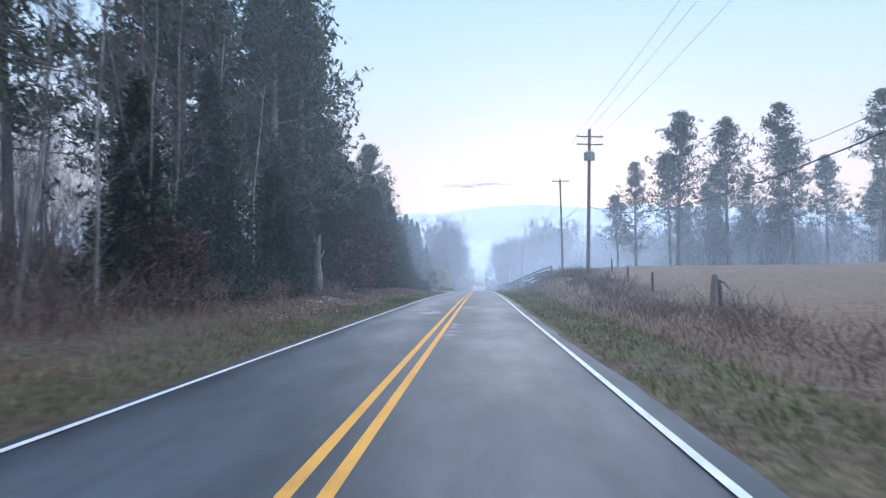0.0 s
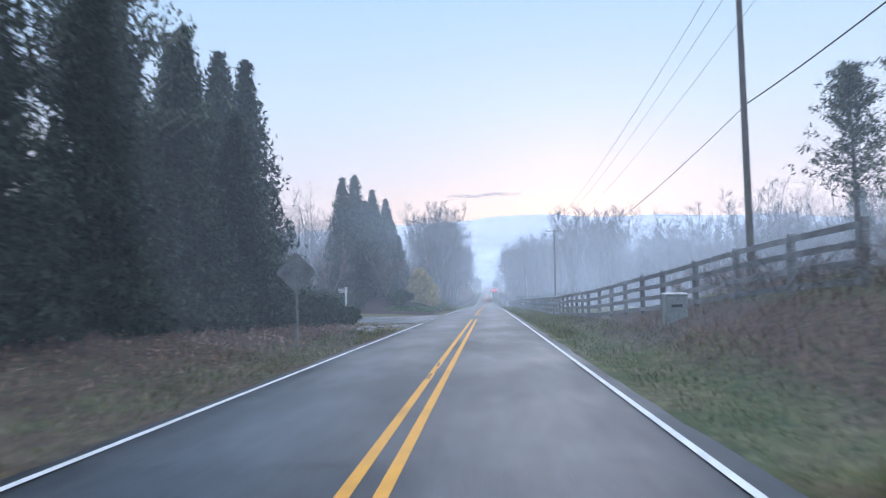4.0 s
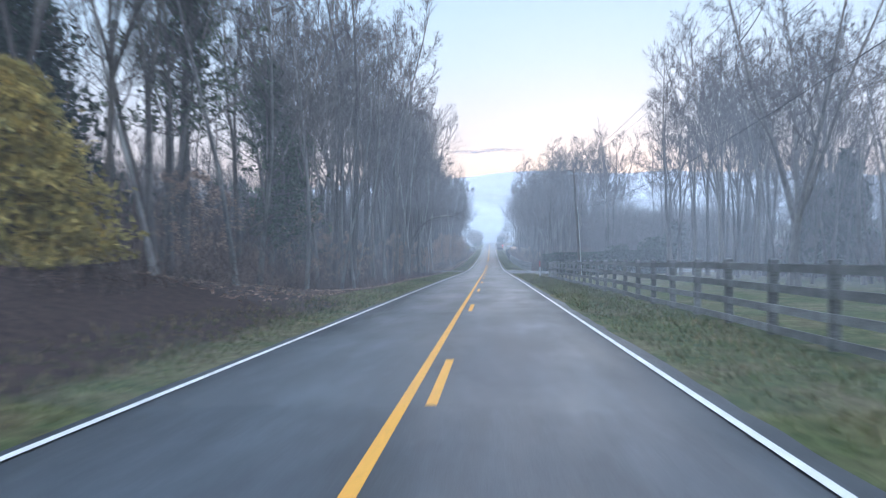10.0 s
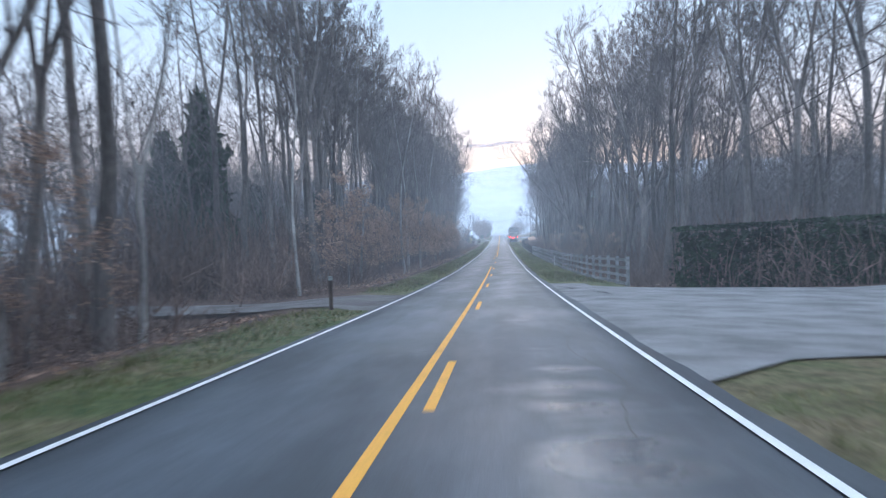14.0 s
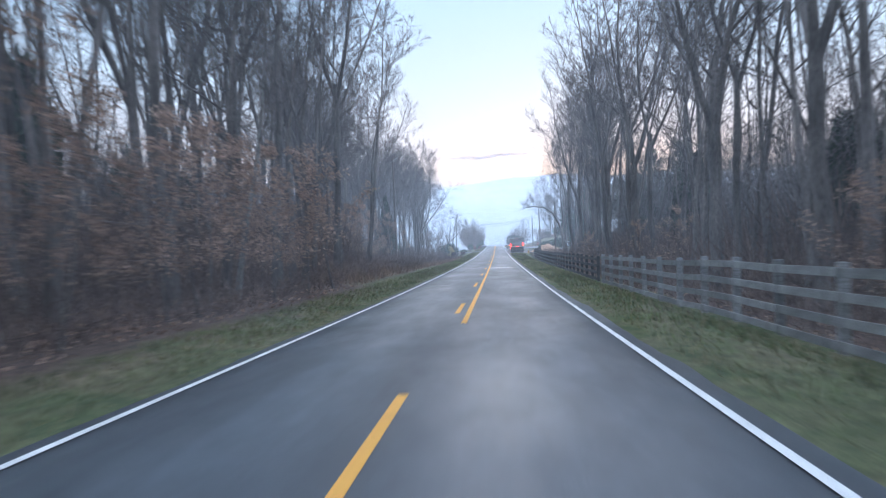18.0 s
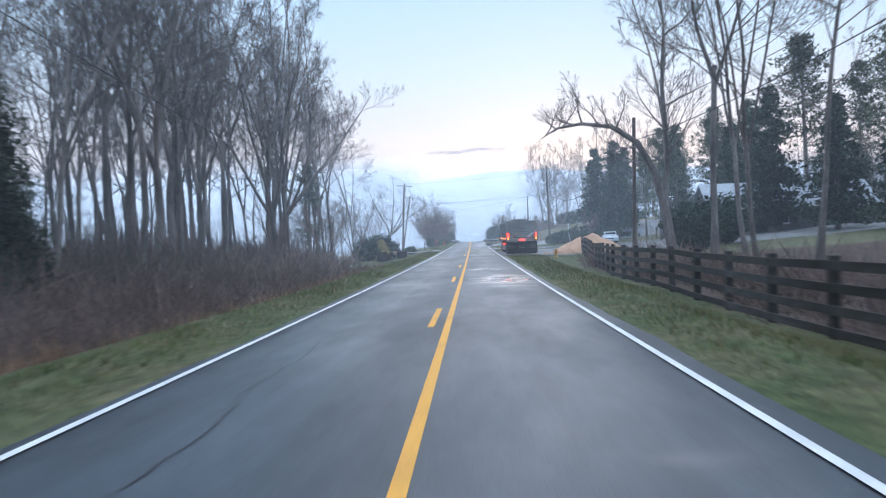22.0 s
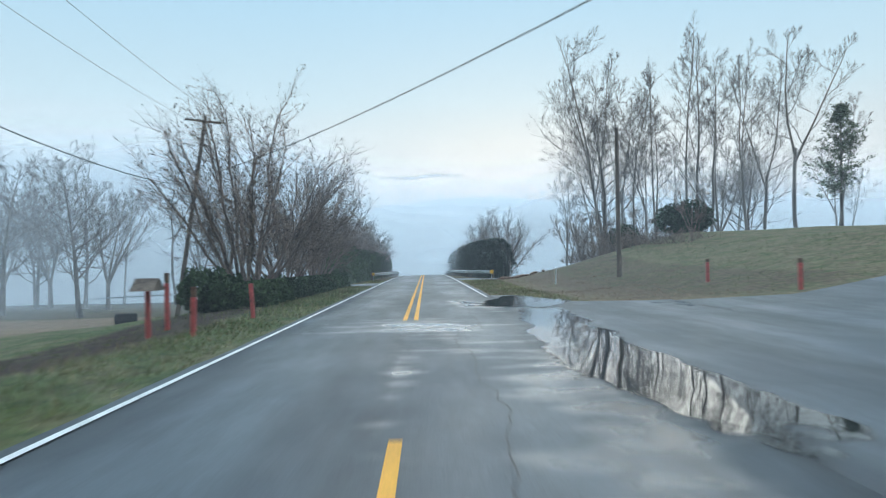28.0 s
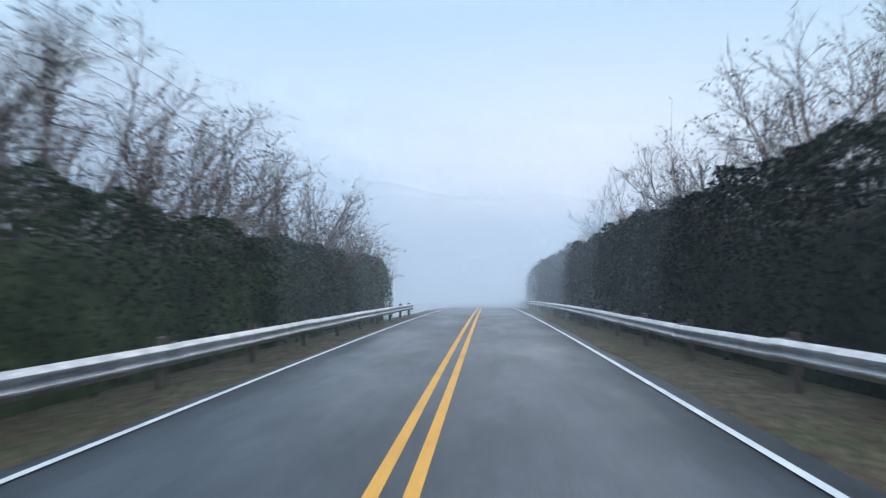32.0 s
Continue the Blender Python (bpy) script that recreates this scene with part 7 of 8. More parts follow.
for y in (1.0, 2.3):
    for sx in (-1, 1):
        wheel(truck, sx * 1.12, y, side=sx)
        wheel(truck, sx * 0.8, y, side=sx)
    part("axle", Shape().tube([(-1.1, y, 0.52), (1.1, y, 0.52)], [0.07, 0.07], 8), BLACK_PAINT, truck)
part("fender", Shape().prism([(0.3, 1.08), (3.0, 1.08), (3.0, 1.2), (0.3, 1.2)], -1.28, -0.7), BLACK_PAINT, truck)
part("landing_gear", Shape().box(-0.7, 5.2, 0.75, 0.14, 0.14, 0.9, 0.01), STEEL, truck)
# tractor
cab = part("cab", Shape().prism([(10.2, 0.9), (12.2, 0.9), (12.2, 1.7), (12.0, 2.0), (11.9, 2.7), (11.6, 2.85), (10.2, 2.85)], -1.1, 1.1), CAB_PAINT, truck)
part("hood", Shape().prism([(12.2, 0.8), (13.9, 0.8), (13.95, 1.45), (12.2, 1.75)], -0.95, 0.95), CAB_PAINT, cab)
part("rear_window", Shape().box(0, 10.19, 2.3, 1.1, 0.02, 0.5, 0.01), GLASS, cab)
for sx in (-1, 1):
    part("side_window", Shape().prism([(10.9, 1.9), (11.85, 1.9), (11.75, 2.6), (10.9, 2.6)], sx * 1.1 - 0.012, sx * 1.1 + 0.012), GLASS, cab)
    part("exhaust_stack", Shape().tube([(sx * 1.08, 9.95, 0.9), (sx * 1.08, 9.95, 3.3), (sx * 1.08, 9.8, 3.65)], [0.075, 0.075, 0.07], 10), CHROME, truck)
    mr_ = part("mirror", Shape().box(sx * 1.42, 12.0, 2.15, 0.1, 0.08, 0.5, 0.02), CHROME, cab)
    part("mirror_arm", Shape().tube([(sx * 1.1, 11.95, 2.3), (sx * 1.4, 12.0, 2.35)], [0.015, 0.015], 5), STEEL, mr_)
    part("tractor_flap", Shape().box(sx * 0.95, 7.95, 0.5, 0.62, 0.02, 0.6, 0.006), WHITE_PAINT if sx < 0 else RUBBER, truck)
    for k in range(3):
        part("tractor_lamp", Shape().box(sx * 0.95 + (k - 1) * 0.17, 7.9, 0.82, 0.11, 0.04, 0.09, 0.01), RED_LAMP, truck, "lit red lamp")
    for y in (8.5, 9.8):
        wheel(truck, sx * 1.05, y, side=sx)
    wheel(truck, sx * 1.0, 13.0, side=sx)
    part("fuel_tank", Shape().tube([(sx * 0.95, 10.3, 0.75), (sx * 0.95, 11.7, 0.75)], [0.32, 0.32], 14), ALU, truck)

# ---------------------------------------------------------------- sand heap
SAND = mat("orange_sand", (0.66, 0.4, 0.25), 0.95, (0.47, 0.27, 0.165), 0.9, 30, 0.6, 0.03)
s = Shape()
NU, NV = 44, 16
for j in range(NV + 1):
    r = j / NV
    for i in range(NU):
        a = 2 * math.pi * i / NU
        rr = r * (1 + 0.12 * math.sin(2 * a + 0.5) + 0.08 * math.sin(5 * a))
        x, y = 3.0 * rr * math.cos(a), 2.7 * rr * math.sin(a)
        h = 1.5 * min(1.25 * max(0, 1 - r) ** 0.85, 1.0 - 0.12 * r) * (1 - 0.16 * math.exp(-((x + 1.3) ** 2) * 1.5))
        h += 0.16 * noise.noise((x * 1.2, y * 1.2, 0)) * (1 - r) * 2 + 0.05 * noise.noise((x * 4, y * 4, 2)) * (1 - r) ** 0.5
        s.v.append((x, y, h - 0.08 if j < NV else -0.25))
    if j:
        k = NU * j
        s.f += [[k - NU + i, k + i, k + (i + 1) % NU, k - NU + (i + 1) % NU] for i in range(NU)]
single("sand_heap", s, SAND, "tall heap of orange-tan sand on a gravel lot", "sand", kind="", smooth=True, at=pose(10.5, 453.6, land(10.5, 453.6)))
rg = np.random.default_rng(21)
s = Shape()
for _ in range(160):
    x, y, r = 8.6 + rg.normal() * 1.2, 453.5 + rg.normal() * 0.8, rg.uniform(0.04, 0.16)
    s.lathe(x, y, land(x, y), [(r, -0.02), (r * 0.9, r * 0.4), (r * 0.4, r * 0.8)], 6)
single("soil_clods", s, SAND, "loose clods of damp sand beside the heap", "soil", kind="stuff")

# ---------------------------------------------------------------- vehicles by the houses
def saloon(x, y, turn, paint, label, pickup=False):
    c = thing("pickup_truck" if pickup else "saloon_car", label, "pickup truck" if pickup else "car", at=pose(x, y, land(x, y), 0, 0, turn))
    if pickup:
        body = [(-2.6, 0.45), (2.6, 0.45), (2.62, 0.8), (2.5, 1.05), (1.3, 1.12), (-2.6, 1.1)]
        roof = [(-0.9, 1.1), (1.35, 1.1), (0.75, 1.72), (0.5, 1.78), (-0.6, 1.78), (-0.8, 1.72)]
    else:
        body = [(-2.3, 0.35), (2.3, 0.35), (2.32, 0.6), (2.2, 0.78), (1.1, 0.93), (-1.5, 0.98), (-2.25, 0.92), (-2.33, 0.6)]
        roof = [(-1.75, 0.93), (1.3, 0.9), (0.5, 1.38), (0.1, 1.43), (-0.7, 1.42), (-1.1, 1.36)]
    part("body", Shape().prism(body, -0.88, 0.88), paint, c)
    cabin = part("cabin", Shape().prism(roof, -0.72, 0.72), paint, c)
    my, mz = sum(p_[0] for p_ in roof) / len(roof), sum(p_[1] for p_ in roof) / len(roof)
    part("side_glass", Shape().prism([((p_[0] - my) * 0.82 + my, (p_[1] - mz) * 0.7 + mz) for p_ in roof], -0.735, 0.735), GLASS, cabin)
    f0, f1 = roof[1], roof[2]
    part("windscreen", Shape().box(0, (f0[0] + f1[0]) / 2, (f0[1] + f1[1]) / 2, 1.25, 0.03, 0.42), GLASS, cabin, at=Matrix.Identity(4))
    b0, b1 = roof[0], roof[-1]
    part("rear_glass", Shape().box(0, (b0[0] + b1[0]) / 2 - 0.02, (b0[1] + b1[1]) / 2 + 0.03, 1.2, 0.03, 0.34), GLASS, cabin)
    for sx in (-1, 1):
        part("headlamp", Shape().box(sx * 0.62, body[1][0] - 0.03, 0.66, 0.38, 0.14, 0.14, 0.03), CHROME, c)
        part("tail_lamp", Shape().box(sx * 0.68, body[0][0] + 0.0, 0.75, 0.28, 0.12, 0.16, 0.03), RED_PAINT, c)
        part("wing_mirror", Shape().box(sx * 0.98, 0.75, 0.98, 0.16, 0.1, 0.12, 0.03), paint, c)
        for yy in (-1.4, 1.42):
            wheel(c, sx * 0.8, yy, 0.33, 0.22, sx, ALU)
    part("grille", Shape().box(0, body[1][0] + 0.0, 0.62, 0.7, 0.05, 0.12, 0.01), BLACK_PAINT, c)
    part("bumper", Shape().box(0, body[1][0] - 0.02, 0.45, 1.7, 0.16, 0.16, 0.04), paint, c)
    if pickup:
        part("bed_liner", Shape().box(0, -1.75, 1.1, 1.5, 1.6, 0.06), BLACK_PAINT, c)
    return c


SILVER = mat("silver_car_paint", (0.55, 0.6, 0.64), 0.3, (0.5, 0.55, 0.6), 2, 40, 0, metal=0.3)
saloon(17.6, 480.5, 172, SILVER, "pale silver saloon car parked on grass")
saloon(20.5, 452.0, 150, WHITE_PAINT, "white pickup truck parked before a house", True)

# ---------------------------------------------------------------- houses
BRICK = mat("pinkish_brick", (0.3, 0.2, 0.18), 0.9, (0.21, 0.14, 0.125), 3, 25, 0.4, 0.01, per_object=0.08)
SLATE = mat("grey_roof_shingle", (0.12, 0.12, 0.13), 0.9, (0.08, 0.08, 0.085), 2, 25, 0.4, 0.01)
TIN = mat("pale_tin_roof", (0.42, 0.45, 0.48), 0.5, (0.33, 0.36, 0.39), 0.8, 15, 0.1, 0.005, metal=0.4)
SIDING = mat("grey_siding", (0.16, 0.15, 0.15), 0.85, (0.11, 0.105, 0.1), 2, 25, 0.2, 0.005)


def house(x, y, turn, w, d, eave, ridge, wall_mt, roof_mt, label, windows, gable=None, over=0.4):
    """Ridge along the local x axis."""
    hs_ = thing("house", label, "house", at=pose(x, y, land(x, y) - 0.1, 0, 0, turn))
    t = 0.25
    part("wall", Shape().box(0, -d / 2 + t / 2, eave / 2, w, t, eave), wall_mt, hs_)
    part("wall", Shape().box(0, d / 2 - t / 2, eave / 2, w, t, eave), wall_mt, hs_)
    for sx in (-1, 1):
        part("gable_wall", Shape().prism([(-d / 2 + t, 0), (d / 2 - t, 0), (d / 2 - t, eave), (0, ridge - 0.15), (-d / 2 + t, eave)], sx * (w / 2 - t / 2) - t / 2, sx * (w / 2 - t / 2) + t / 2), wall_mt, hs_)
        sl = Shape().prism([(sx * 0.0, ridge), (sx * (d / 2 + over), eave - over * (ridge - eave) / (d / 2)), (sx * (d / 2 + over), eave - over * (ridge - eave) / (d / 2) + 0.14), (0, ridge + 0.16)], -w / 2 - over, w / 2 + over)
        rf = part("roof", sl, roof_mt, hs_)
        part("fascia", Shape().box(0, sx * (d / 2 + over + 0.02), eave - over * (ridge - eave) / (d / 2) + 0.03, w + 2 * over, 0.04, 0.2), WHITE_PAINT, rf)
    part("floor", Shape().box(0, 0, 0.05, w - 0.6, d - 0.6, 0.1), wall_mt, hs_)
    for wx, wz, ww, wh_ in windows:
        win = part("window", Shape().box(wx, -d / 2 - 0.01, wz, ww + 0.16, 0.07, wh_ + 0.16, 0.01), WHITE_PAINT, hs_)
        part("pane", Shape().box(wx, -d / 2 - 0.05, wz, ww, 0.03, wh_), GLASS, win)
        part("glazing_bar", Shape().box(wx, -d / 2 - 0.07, wz, ww, 0.02, 0.05), WHITE_PAINT, win)
        part("sill", Shape().box(wx, -d / 2 - 0.07, wz - wh_ / 2 - 0.12, ww + 0.3, 0.12, 0.06), WHITE_PAINT, win)
    return hs_


h1 = house(-27.6, 124.0, 8, 15, 9, 3.4, 7.2, BRICK, SLATE, "brick house with steep grey shingle roof", [(-5, 1.6, 0.9, 1.5), (-2, 1.6, 0.9, 1.5), (5, 1.6, 0.9, 1.5)])
wing = part("gable_wing", Shape().prism([(-3.2, 0), (3.2, 0), (3.2, 3.4), (0, 6.4), (-3.2, 3.4)], -2.2, 2.2), BRICK, h1, at=pose(1.5, -5.6, 0, 0, 0, 90))
for sx in (-1, 1):
    part("wing_roof", Shape().prism([(0, 6.5), (sx * 3.6, 3.1), (sx * 3.6, 3.25), (0, 6.66)], -2.5, 2.6), SLATE, wing)
part("wing_window", Shape().box(-2.24, 0, 1.6, 0.06, 1.0, 1.6, 0.01), GLASS, wing)
dormer = part("dormer", Shape().prism([(-0.7, 4.6), (0.7, 4.6), (0.7, 5.5), (0, 6.0), (-0.7, 5.5)], -1.2, 1.2), SLATE, h1, at=pose(6.2, -2.6, 0, 0, 0, 90))
part("dormer_window", Shape().box(-1.22, 0, 5.2, 0.05, 0.8, 0.8), GLASS, dormer)
part("chimney", Shape().box(-4.5, 1.0, 7.6, 0.9, 0.7, 2.8, 0.03), BRICK, h1)
# low brick wall with a pale plaque by the side road
ob = thing("garden_wall", "low brick entrance wall with a pale plaque", "wall", at=pose(-16.8, 119.5, land(-16.8, 119.5), 0, 0, 6))
part("pier", Shape().box(-1.5, 0, 0.75, 0.6, 0.6, 1.9, 0.03), BRICK, ob)
part("pier", Shape().box(1.5, 0, 0.75, 0.6, 0.6, 1.9, 0.03), BRICK, ob)
part("panel", Shape().box(0, 0, 0.6, 2.4, 0.35, 1.5, 0.02), BRICK, ob)
part("coping", Shape().box(0, 0, 1.39, 2.44, 0.45, 0.08, 0.02), STONE, ob)
part("plaque", Shape().box(0.8, -0.19, 0.95, 0.55, 0.03, 0.55, 0.01), WHITE_PAINT, ob)
# sodium lamp on a slim pole
LAMP_GLOW = glowing("sodium_lamp", (1.0, 0.32, 0.02), 9.0)
ob = thing("yard_lamp", "lit orange sodium yard lamp on a slim pole", "lamp", at=pose(-16.55, 114.3, land(-16.55, 114.3)))
hl = float(road_z(114.3)) + 4.2 - land(-16.55, 114.3)
part("pole", Shape().tube([(0, 0.2, -0.3), (0, 0.2, hl + 0.25)], [0.06, 0.045], 8), BLACK_PAINT, ob)
part("bracket", Shape().tube([(0, 0.2, hl + 0.22), (0, 0.1, hl + 0.26), (0, 0, hl + 0.2)], [0.025] * 3, 6), BLACK_PAINT, ob)
part("hood", Shape().lathe(0, 0, hl, [(0.2, 0.06), (0.19, 0.1), (0.08, 0.2), (0.03, 0.22)], 14), GREY_PAINT, ob)
part("globe", Shape().lathe(0, 0, hl, [(0.03, -0.15), (0.15, -0.13), (0.2, -0.03), (0.16, 0.055)], 14), LAMP_GLOW, ob, "glowing orange globe")
# disc added behind the lamp to catch its light as a halo
haze, hcol = Shape(), []
for j in range(13):
    for i in range(28):
        a, r = 6.2832 * i / 28, 2.2 * (j / 12) ** 1.5
        haze.v.append((r * math.cos(a), 0.0, r * math.sin(a)))
        hcol.append((0.5 * (1 - j / 12) ** 1.6,) * 3 + (1.0,))
    if j:
        haze.f += [[28 * j - 28 + i, 28 * j - 28 + (i + 1) % 28, 28 * j + (i + 1) % 28, 28 * j + i] for i in range(28)]
hme = haze.mesh("lamp_mist", MIST, smooth=True)
hme.color_attributes.new("thick", "FLOAT_COLOR", "POINT").data.foreach_set("color", np.array(hcol, dtype=np.float32).ravel())
single("lamp_mist", hme, None, "see-through disc behind a yard lamp imitating its halo", "mist", kind="stuff", at=pose(-16.55, 114.9, float(road_z(114.3)) + 4.15))
lp = bpy.data.lights.new("yard_lamp_light", "POINT")
lp.energy, lp.color, lp.shadow_soft_size = 120, (1.0, 0.45, 0.1), 0.2
lo = new("yard_lamp_light", lp)
lo.location = (-16.55, 114.3 - 0.1, float(road_z(114.3)) + 3.85)

house(32.0, 466.0, -6, 15, 8, 2.6, 4.9, SIDING, TIN, "low dark house with pale metal roof", [(-5, 1.4, 1.0, 1.1), (-1, 1.4, 1.0, 1.1), (4, 1.4, 1.4, 1.1)])
# metal field gate and lamp stake near the lot
ob = thing("field_gate", "galvanised tube field gate between posts", "gate", at=pose(27.0, 486.0, land(27.0, 486.0), 0, 0, 4))
for z in (0.35, 0.6, 0.85, 1.1, 1.35):
    part("rail", Shape().tube([(-2.2, 0, z), (2.2, 0, z)], [0.025, 0.025], 6), STEEL, ob)
for x in (-2.3, 2.3):
    part("post", Shape().box(x, 0, 0.6, 0.15, 0.15, 1.8, 0.015), POLE_WOOD, ob)
ob = thing("yard_light", "slim yard light pole with a pale head", "lamp post", at=pose(23.2, 483.0, land(23.2, 483.0)))
part("pole", Shape().tube([(0, 0, -0.3), (0, 0, 3.9)], [0.05, 0.04], 8), GREY_PAINT, ob)
part("head", Shape().box(0, -0.1, 3.98, 0.3, 0.4, 0.14, 0.03), WHITE_PAINT, ob)

# hay bale on the far lawn, rocks, culvert
ob = single("bale", Shape().tube([(-0.75, 0, 0.42), (-0.7, 0, 0.42), (0.7, 0, 0.42), (0.75, 0, 0.42)], [0.42, 0.46, 0.46, 0.42], 16), TARP, "dark wrapped bale lying on a lawn", "bale", at=pose(-22.3, 550.5, land(-22.3, 550.5), 0, 0, 15))
ob = thing("culvert", "corrugated steel culvert pipe under a drive", "culvert", at=pose(-7.6, 462.7, land(-7.6, 462.7) + 0.1))
s = Shape()
for r_, flip in ((0.45, 1), (0.4, -1)):
    pts = [(0, k * 0.12, 0.25) for k in range(30)]
    s.tube(pts, [r_ + 0.02 * (k % 2) for k in range(30)], 18, caps=False)
part("pipe", s, RUST, ob, smooth=False)
part("headwall", Shape().box(-1.0, 0.6, 0.3, 1.0, 0.5, 1.0, 0.05), EARTH, ob)
part("headwall", Shape().box(1.0, 0.6, 0.3, 1.0, 0.5, 1.0, 0.05), EARTH, ob)


def rocks(name, x, y, count, spread, size, material, label, seed):
    rg = np.random.default_rng(seed)
    top = thing(name, label, "rocks", at=pose(x, y, land(x, y)))
    for _ in range(count):
        px, py = rg.normal() * spread[0], rg.normal() * spread[1]
        r = size * rg.uniform(0.5, 1.3)
        bm = bmesh.new()
        bmesh.ops.create_icosphere(bm, subdivisions=1, radius=r)
        for v_ in bm.verts:
            v_.co *= 1 + rg.uniform(-0.22, 0.22)
            v_.co.z *= 0.6
        me = bpy.data.meshes.new("rock")
        bm.to_mesh(me)
        bm.free()
        me.materials.append(material)
        part("rock", me, None, top, at=pose(px, py, land(x + px, y + py) - land(x, y) + r * 0.2, 0, 0, rg.uniform(0, 360)))
    return top


s = Shape()
rg = np.random.default_rng(17)
for _ in range(900):
    y = rg.uniform(93.5, 100.5)
    x = -3.05 - max(y - 97.0, 0) * 0.9 - abs(rg.normal()) * 0.55
    r = rg.uniform(0.012, 0.045)
    s.lathe(x, y, land(x, y), [(r, -0.01), (r * 0.9, r * 0.5), (r * 0.4, r * 0.9)], 5)
single("gravel_edge", s, STONE, "loose pale gravel at the broken road corner", "gravel", kind="stuff")
rocks("rock_bed", -5.0, 91.5, 26, (0.45, 1.3), 0.17, STONE, "scattered grey stones at a bed edge", 3)
rocks("rock_pile", 7.4, 555.0, 24, (1.0, 0.5), 0.2, RUST, "low pile of brown stones by the drive", 4)
rocks("rock_pile", -7.6, 549.8, 18, (0.9, 0.4), 0.22, RUST, "low pile of brown stones by a hedge", 5)
rocks("rock_pile", -6.4, 33.0, 16, (0.5, 1.5), 0.14, STONE, "pale stones on a leafy bank", 6)

# ---------------------------------------------------------------- standing water
WATER = bpy.data.materials.new("puddle_water")
WATER.use_nodes = True
w_ = WATER.node_tree.nodes["Principled BSDF"]
w_.inputs["Base Color"].default_value = (0.025, 0.028, 0.03, 1)
w_.inputs["Roughness"].default_value = 0.03
w_.inputs["IOR"].default_value = 1.33
w_.inputs["Specular IOR Level"].default_value = 1.0
_wn = WATER.node_tree.nodes
_wl = WATER.node_tree.links
_wa = _wn.new("ShaderNodeVertexColor")
_wa.layer_name = "depth"
_wt = _wn.new("ShaderNodeTexNoise")
_wt.inputs["Scale"].default_value = 2.2
_wt.inputs["Detail"].default_value = 5.0
_wc = _wn.new("ShaderNodeNewGeometry")
_wl.new(_wc.outputs["Position"], _wt.inputs["Vector"])
_ws = _wn.new("ShaderNodeMath")
_ws.operation = "ADD"
_wl.new(_wa.outputs["Color"], _ws.inputs[0])
_wl.new(_wt.outputs["Fac"], _ws.inputs[1])
_wr = _wn.new("ShaderNodeMapRange")
_wr.interpolation_type = "SMOOTHSTEP"
_wr.inputs["From Min"].default_value = 0.72
_wr.inputs["From Max"].default_value = 0.86
_wl.new(_ws.outputs[0], _wr.inputs["Value"])
_wl.new(_wr.outputs["Result"], w_.inputs["Alpha"])


def wet_level(x, y):
    """Height of the tarmac under a puddle, on the road or in the mouth of a side road."""
    rz, ax = float(road_z(y)), abs(x)
    if ax < 2.3:
        return rz + 0.004
    if ax < half(y) + 0.29:
        return rz - 0.012 * (ax - 2.3) / (half(y) - 2.01)
    return rz - 0.012 if ax < 4.0 else max(land(x, y) + 0.03, rz - 0.016 - 0.03 * (ax - 4.0))


def puddle(pts, widths, label="still shallow puddle on the tarmac", lift=0.005, seed=1):
    """A film of water that thins out to a ragged edge, lying on the surface under it."""
    s = Shape()
    depth = []
    dense = []
    for (a, b_), (w0, w1) in zip(zip(pts, pts[1:]), zip(widths, widths[1:])):
        m_ = max(int(math.hypot(b_[0] - a[0], b_[1] - a[1]) / 0.15), 2)
        dense += [(a[0] + (b_[0] - a[0]) * i / m_, a[1] + (b_[1] - a[1]) * i / m_, w0 + (w1 - w0) * i / m_) for i in range(m_)]
    dense.append((*pts[-1], widths[-1]))
    n, m = len(dense), 13
    for i, (x, y, w) in enumerate(dense):
        a, b_ = dense[max(i - 1, 0)], dense[min(i + 1, n - 1)]
        dx, dy = b_[0] - a[0], b_[1] - a[1]
        q = math.hypot(dx, dy) or 1
        w *= 1.25 + 0.5 * noise.noise((x * 0.7 + seed, y * 0.7, 0))
        for j in range(m):
            u = 2 * j / (m - 1) - 1
            px, py = x + dy / q * u * w / 2, y - dx / q * u * w / 2
            s.v.append((px, py, wet_level(px, py) + lift))
            g = min(1 - u * u, 4.0 * i / n, 4.0 * (n - 1 - i) / n)
            depth.append((max(g, 0.0),) * 3 + (1.0,))
        if i:
            c = m * i
            for j in range(m - 1):
                s.f.append([c - m + j, c - m + j + 1, c + j + 1, c + j])
    me = s.mesh("puddle", WATER, smooth=True)
    me.color_attributes.new("depth", "FLOAT_COLOR", "POINT").data.foreach_set("color", np.array(depth, dtype=np.float32).ravel())
    return single("puddle", me, None, label, "puddle", "puddles")


puddle([(3.5, 501.5), (3.3, 503), (3.2, 504.2), (3.05, 506), (3.0, 508.1), (3.1, 510), (3.25, 511.8), (3.45, 514.5), (3.7, 517.5), (4.0, 519.2)], [0.5, 1.1, 1.2, 1.35, 1.45, 1.3, 1.3, 1.4, 1.2, 0.4], "long wide puddle mirroring trees at the road edge", 0.005, 1)
puddle([(3.2, 518.0), (3.5, 520.0), (3.85, 521.6), (3.9, 523.4), (3.9, 525.2), (3.85, 526.6)], [1.0, 2.6, 3.0, 2.2, 1.0, 0.3], "wide puddle mirroring trees beside the verge", 0.006, 3)
puddle([(3.5, 479.2), (4.0, 480.2), (4.4, 481.0)], [0.12, 0.4, 0.1], "small bright puddle in a driveway", 0.012, 4)
puddle([(4.5, 481.3), (4.9, 482.4), (4.6, 483.2)], [0.1, 0.4, 0.05], "small bright puddle in a driveway", 0.012, 5)
puddle([(8.0, 462.0), (11.0, 463.5), (15.0, 465.0)], [0.4, 1.6, 0.3], "muddy puddle on a gravel lot", 0.012, 7)
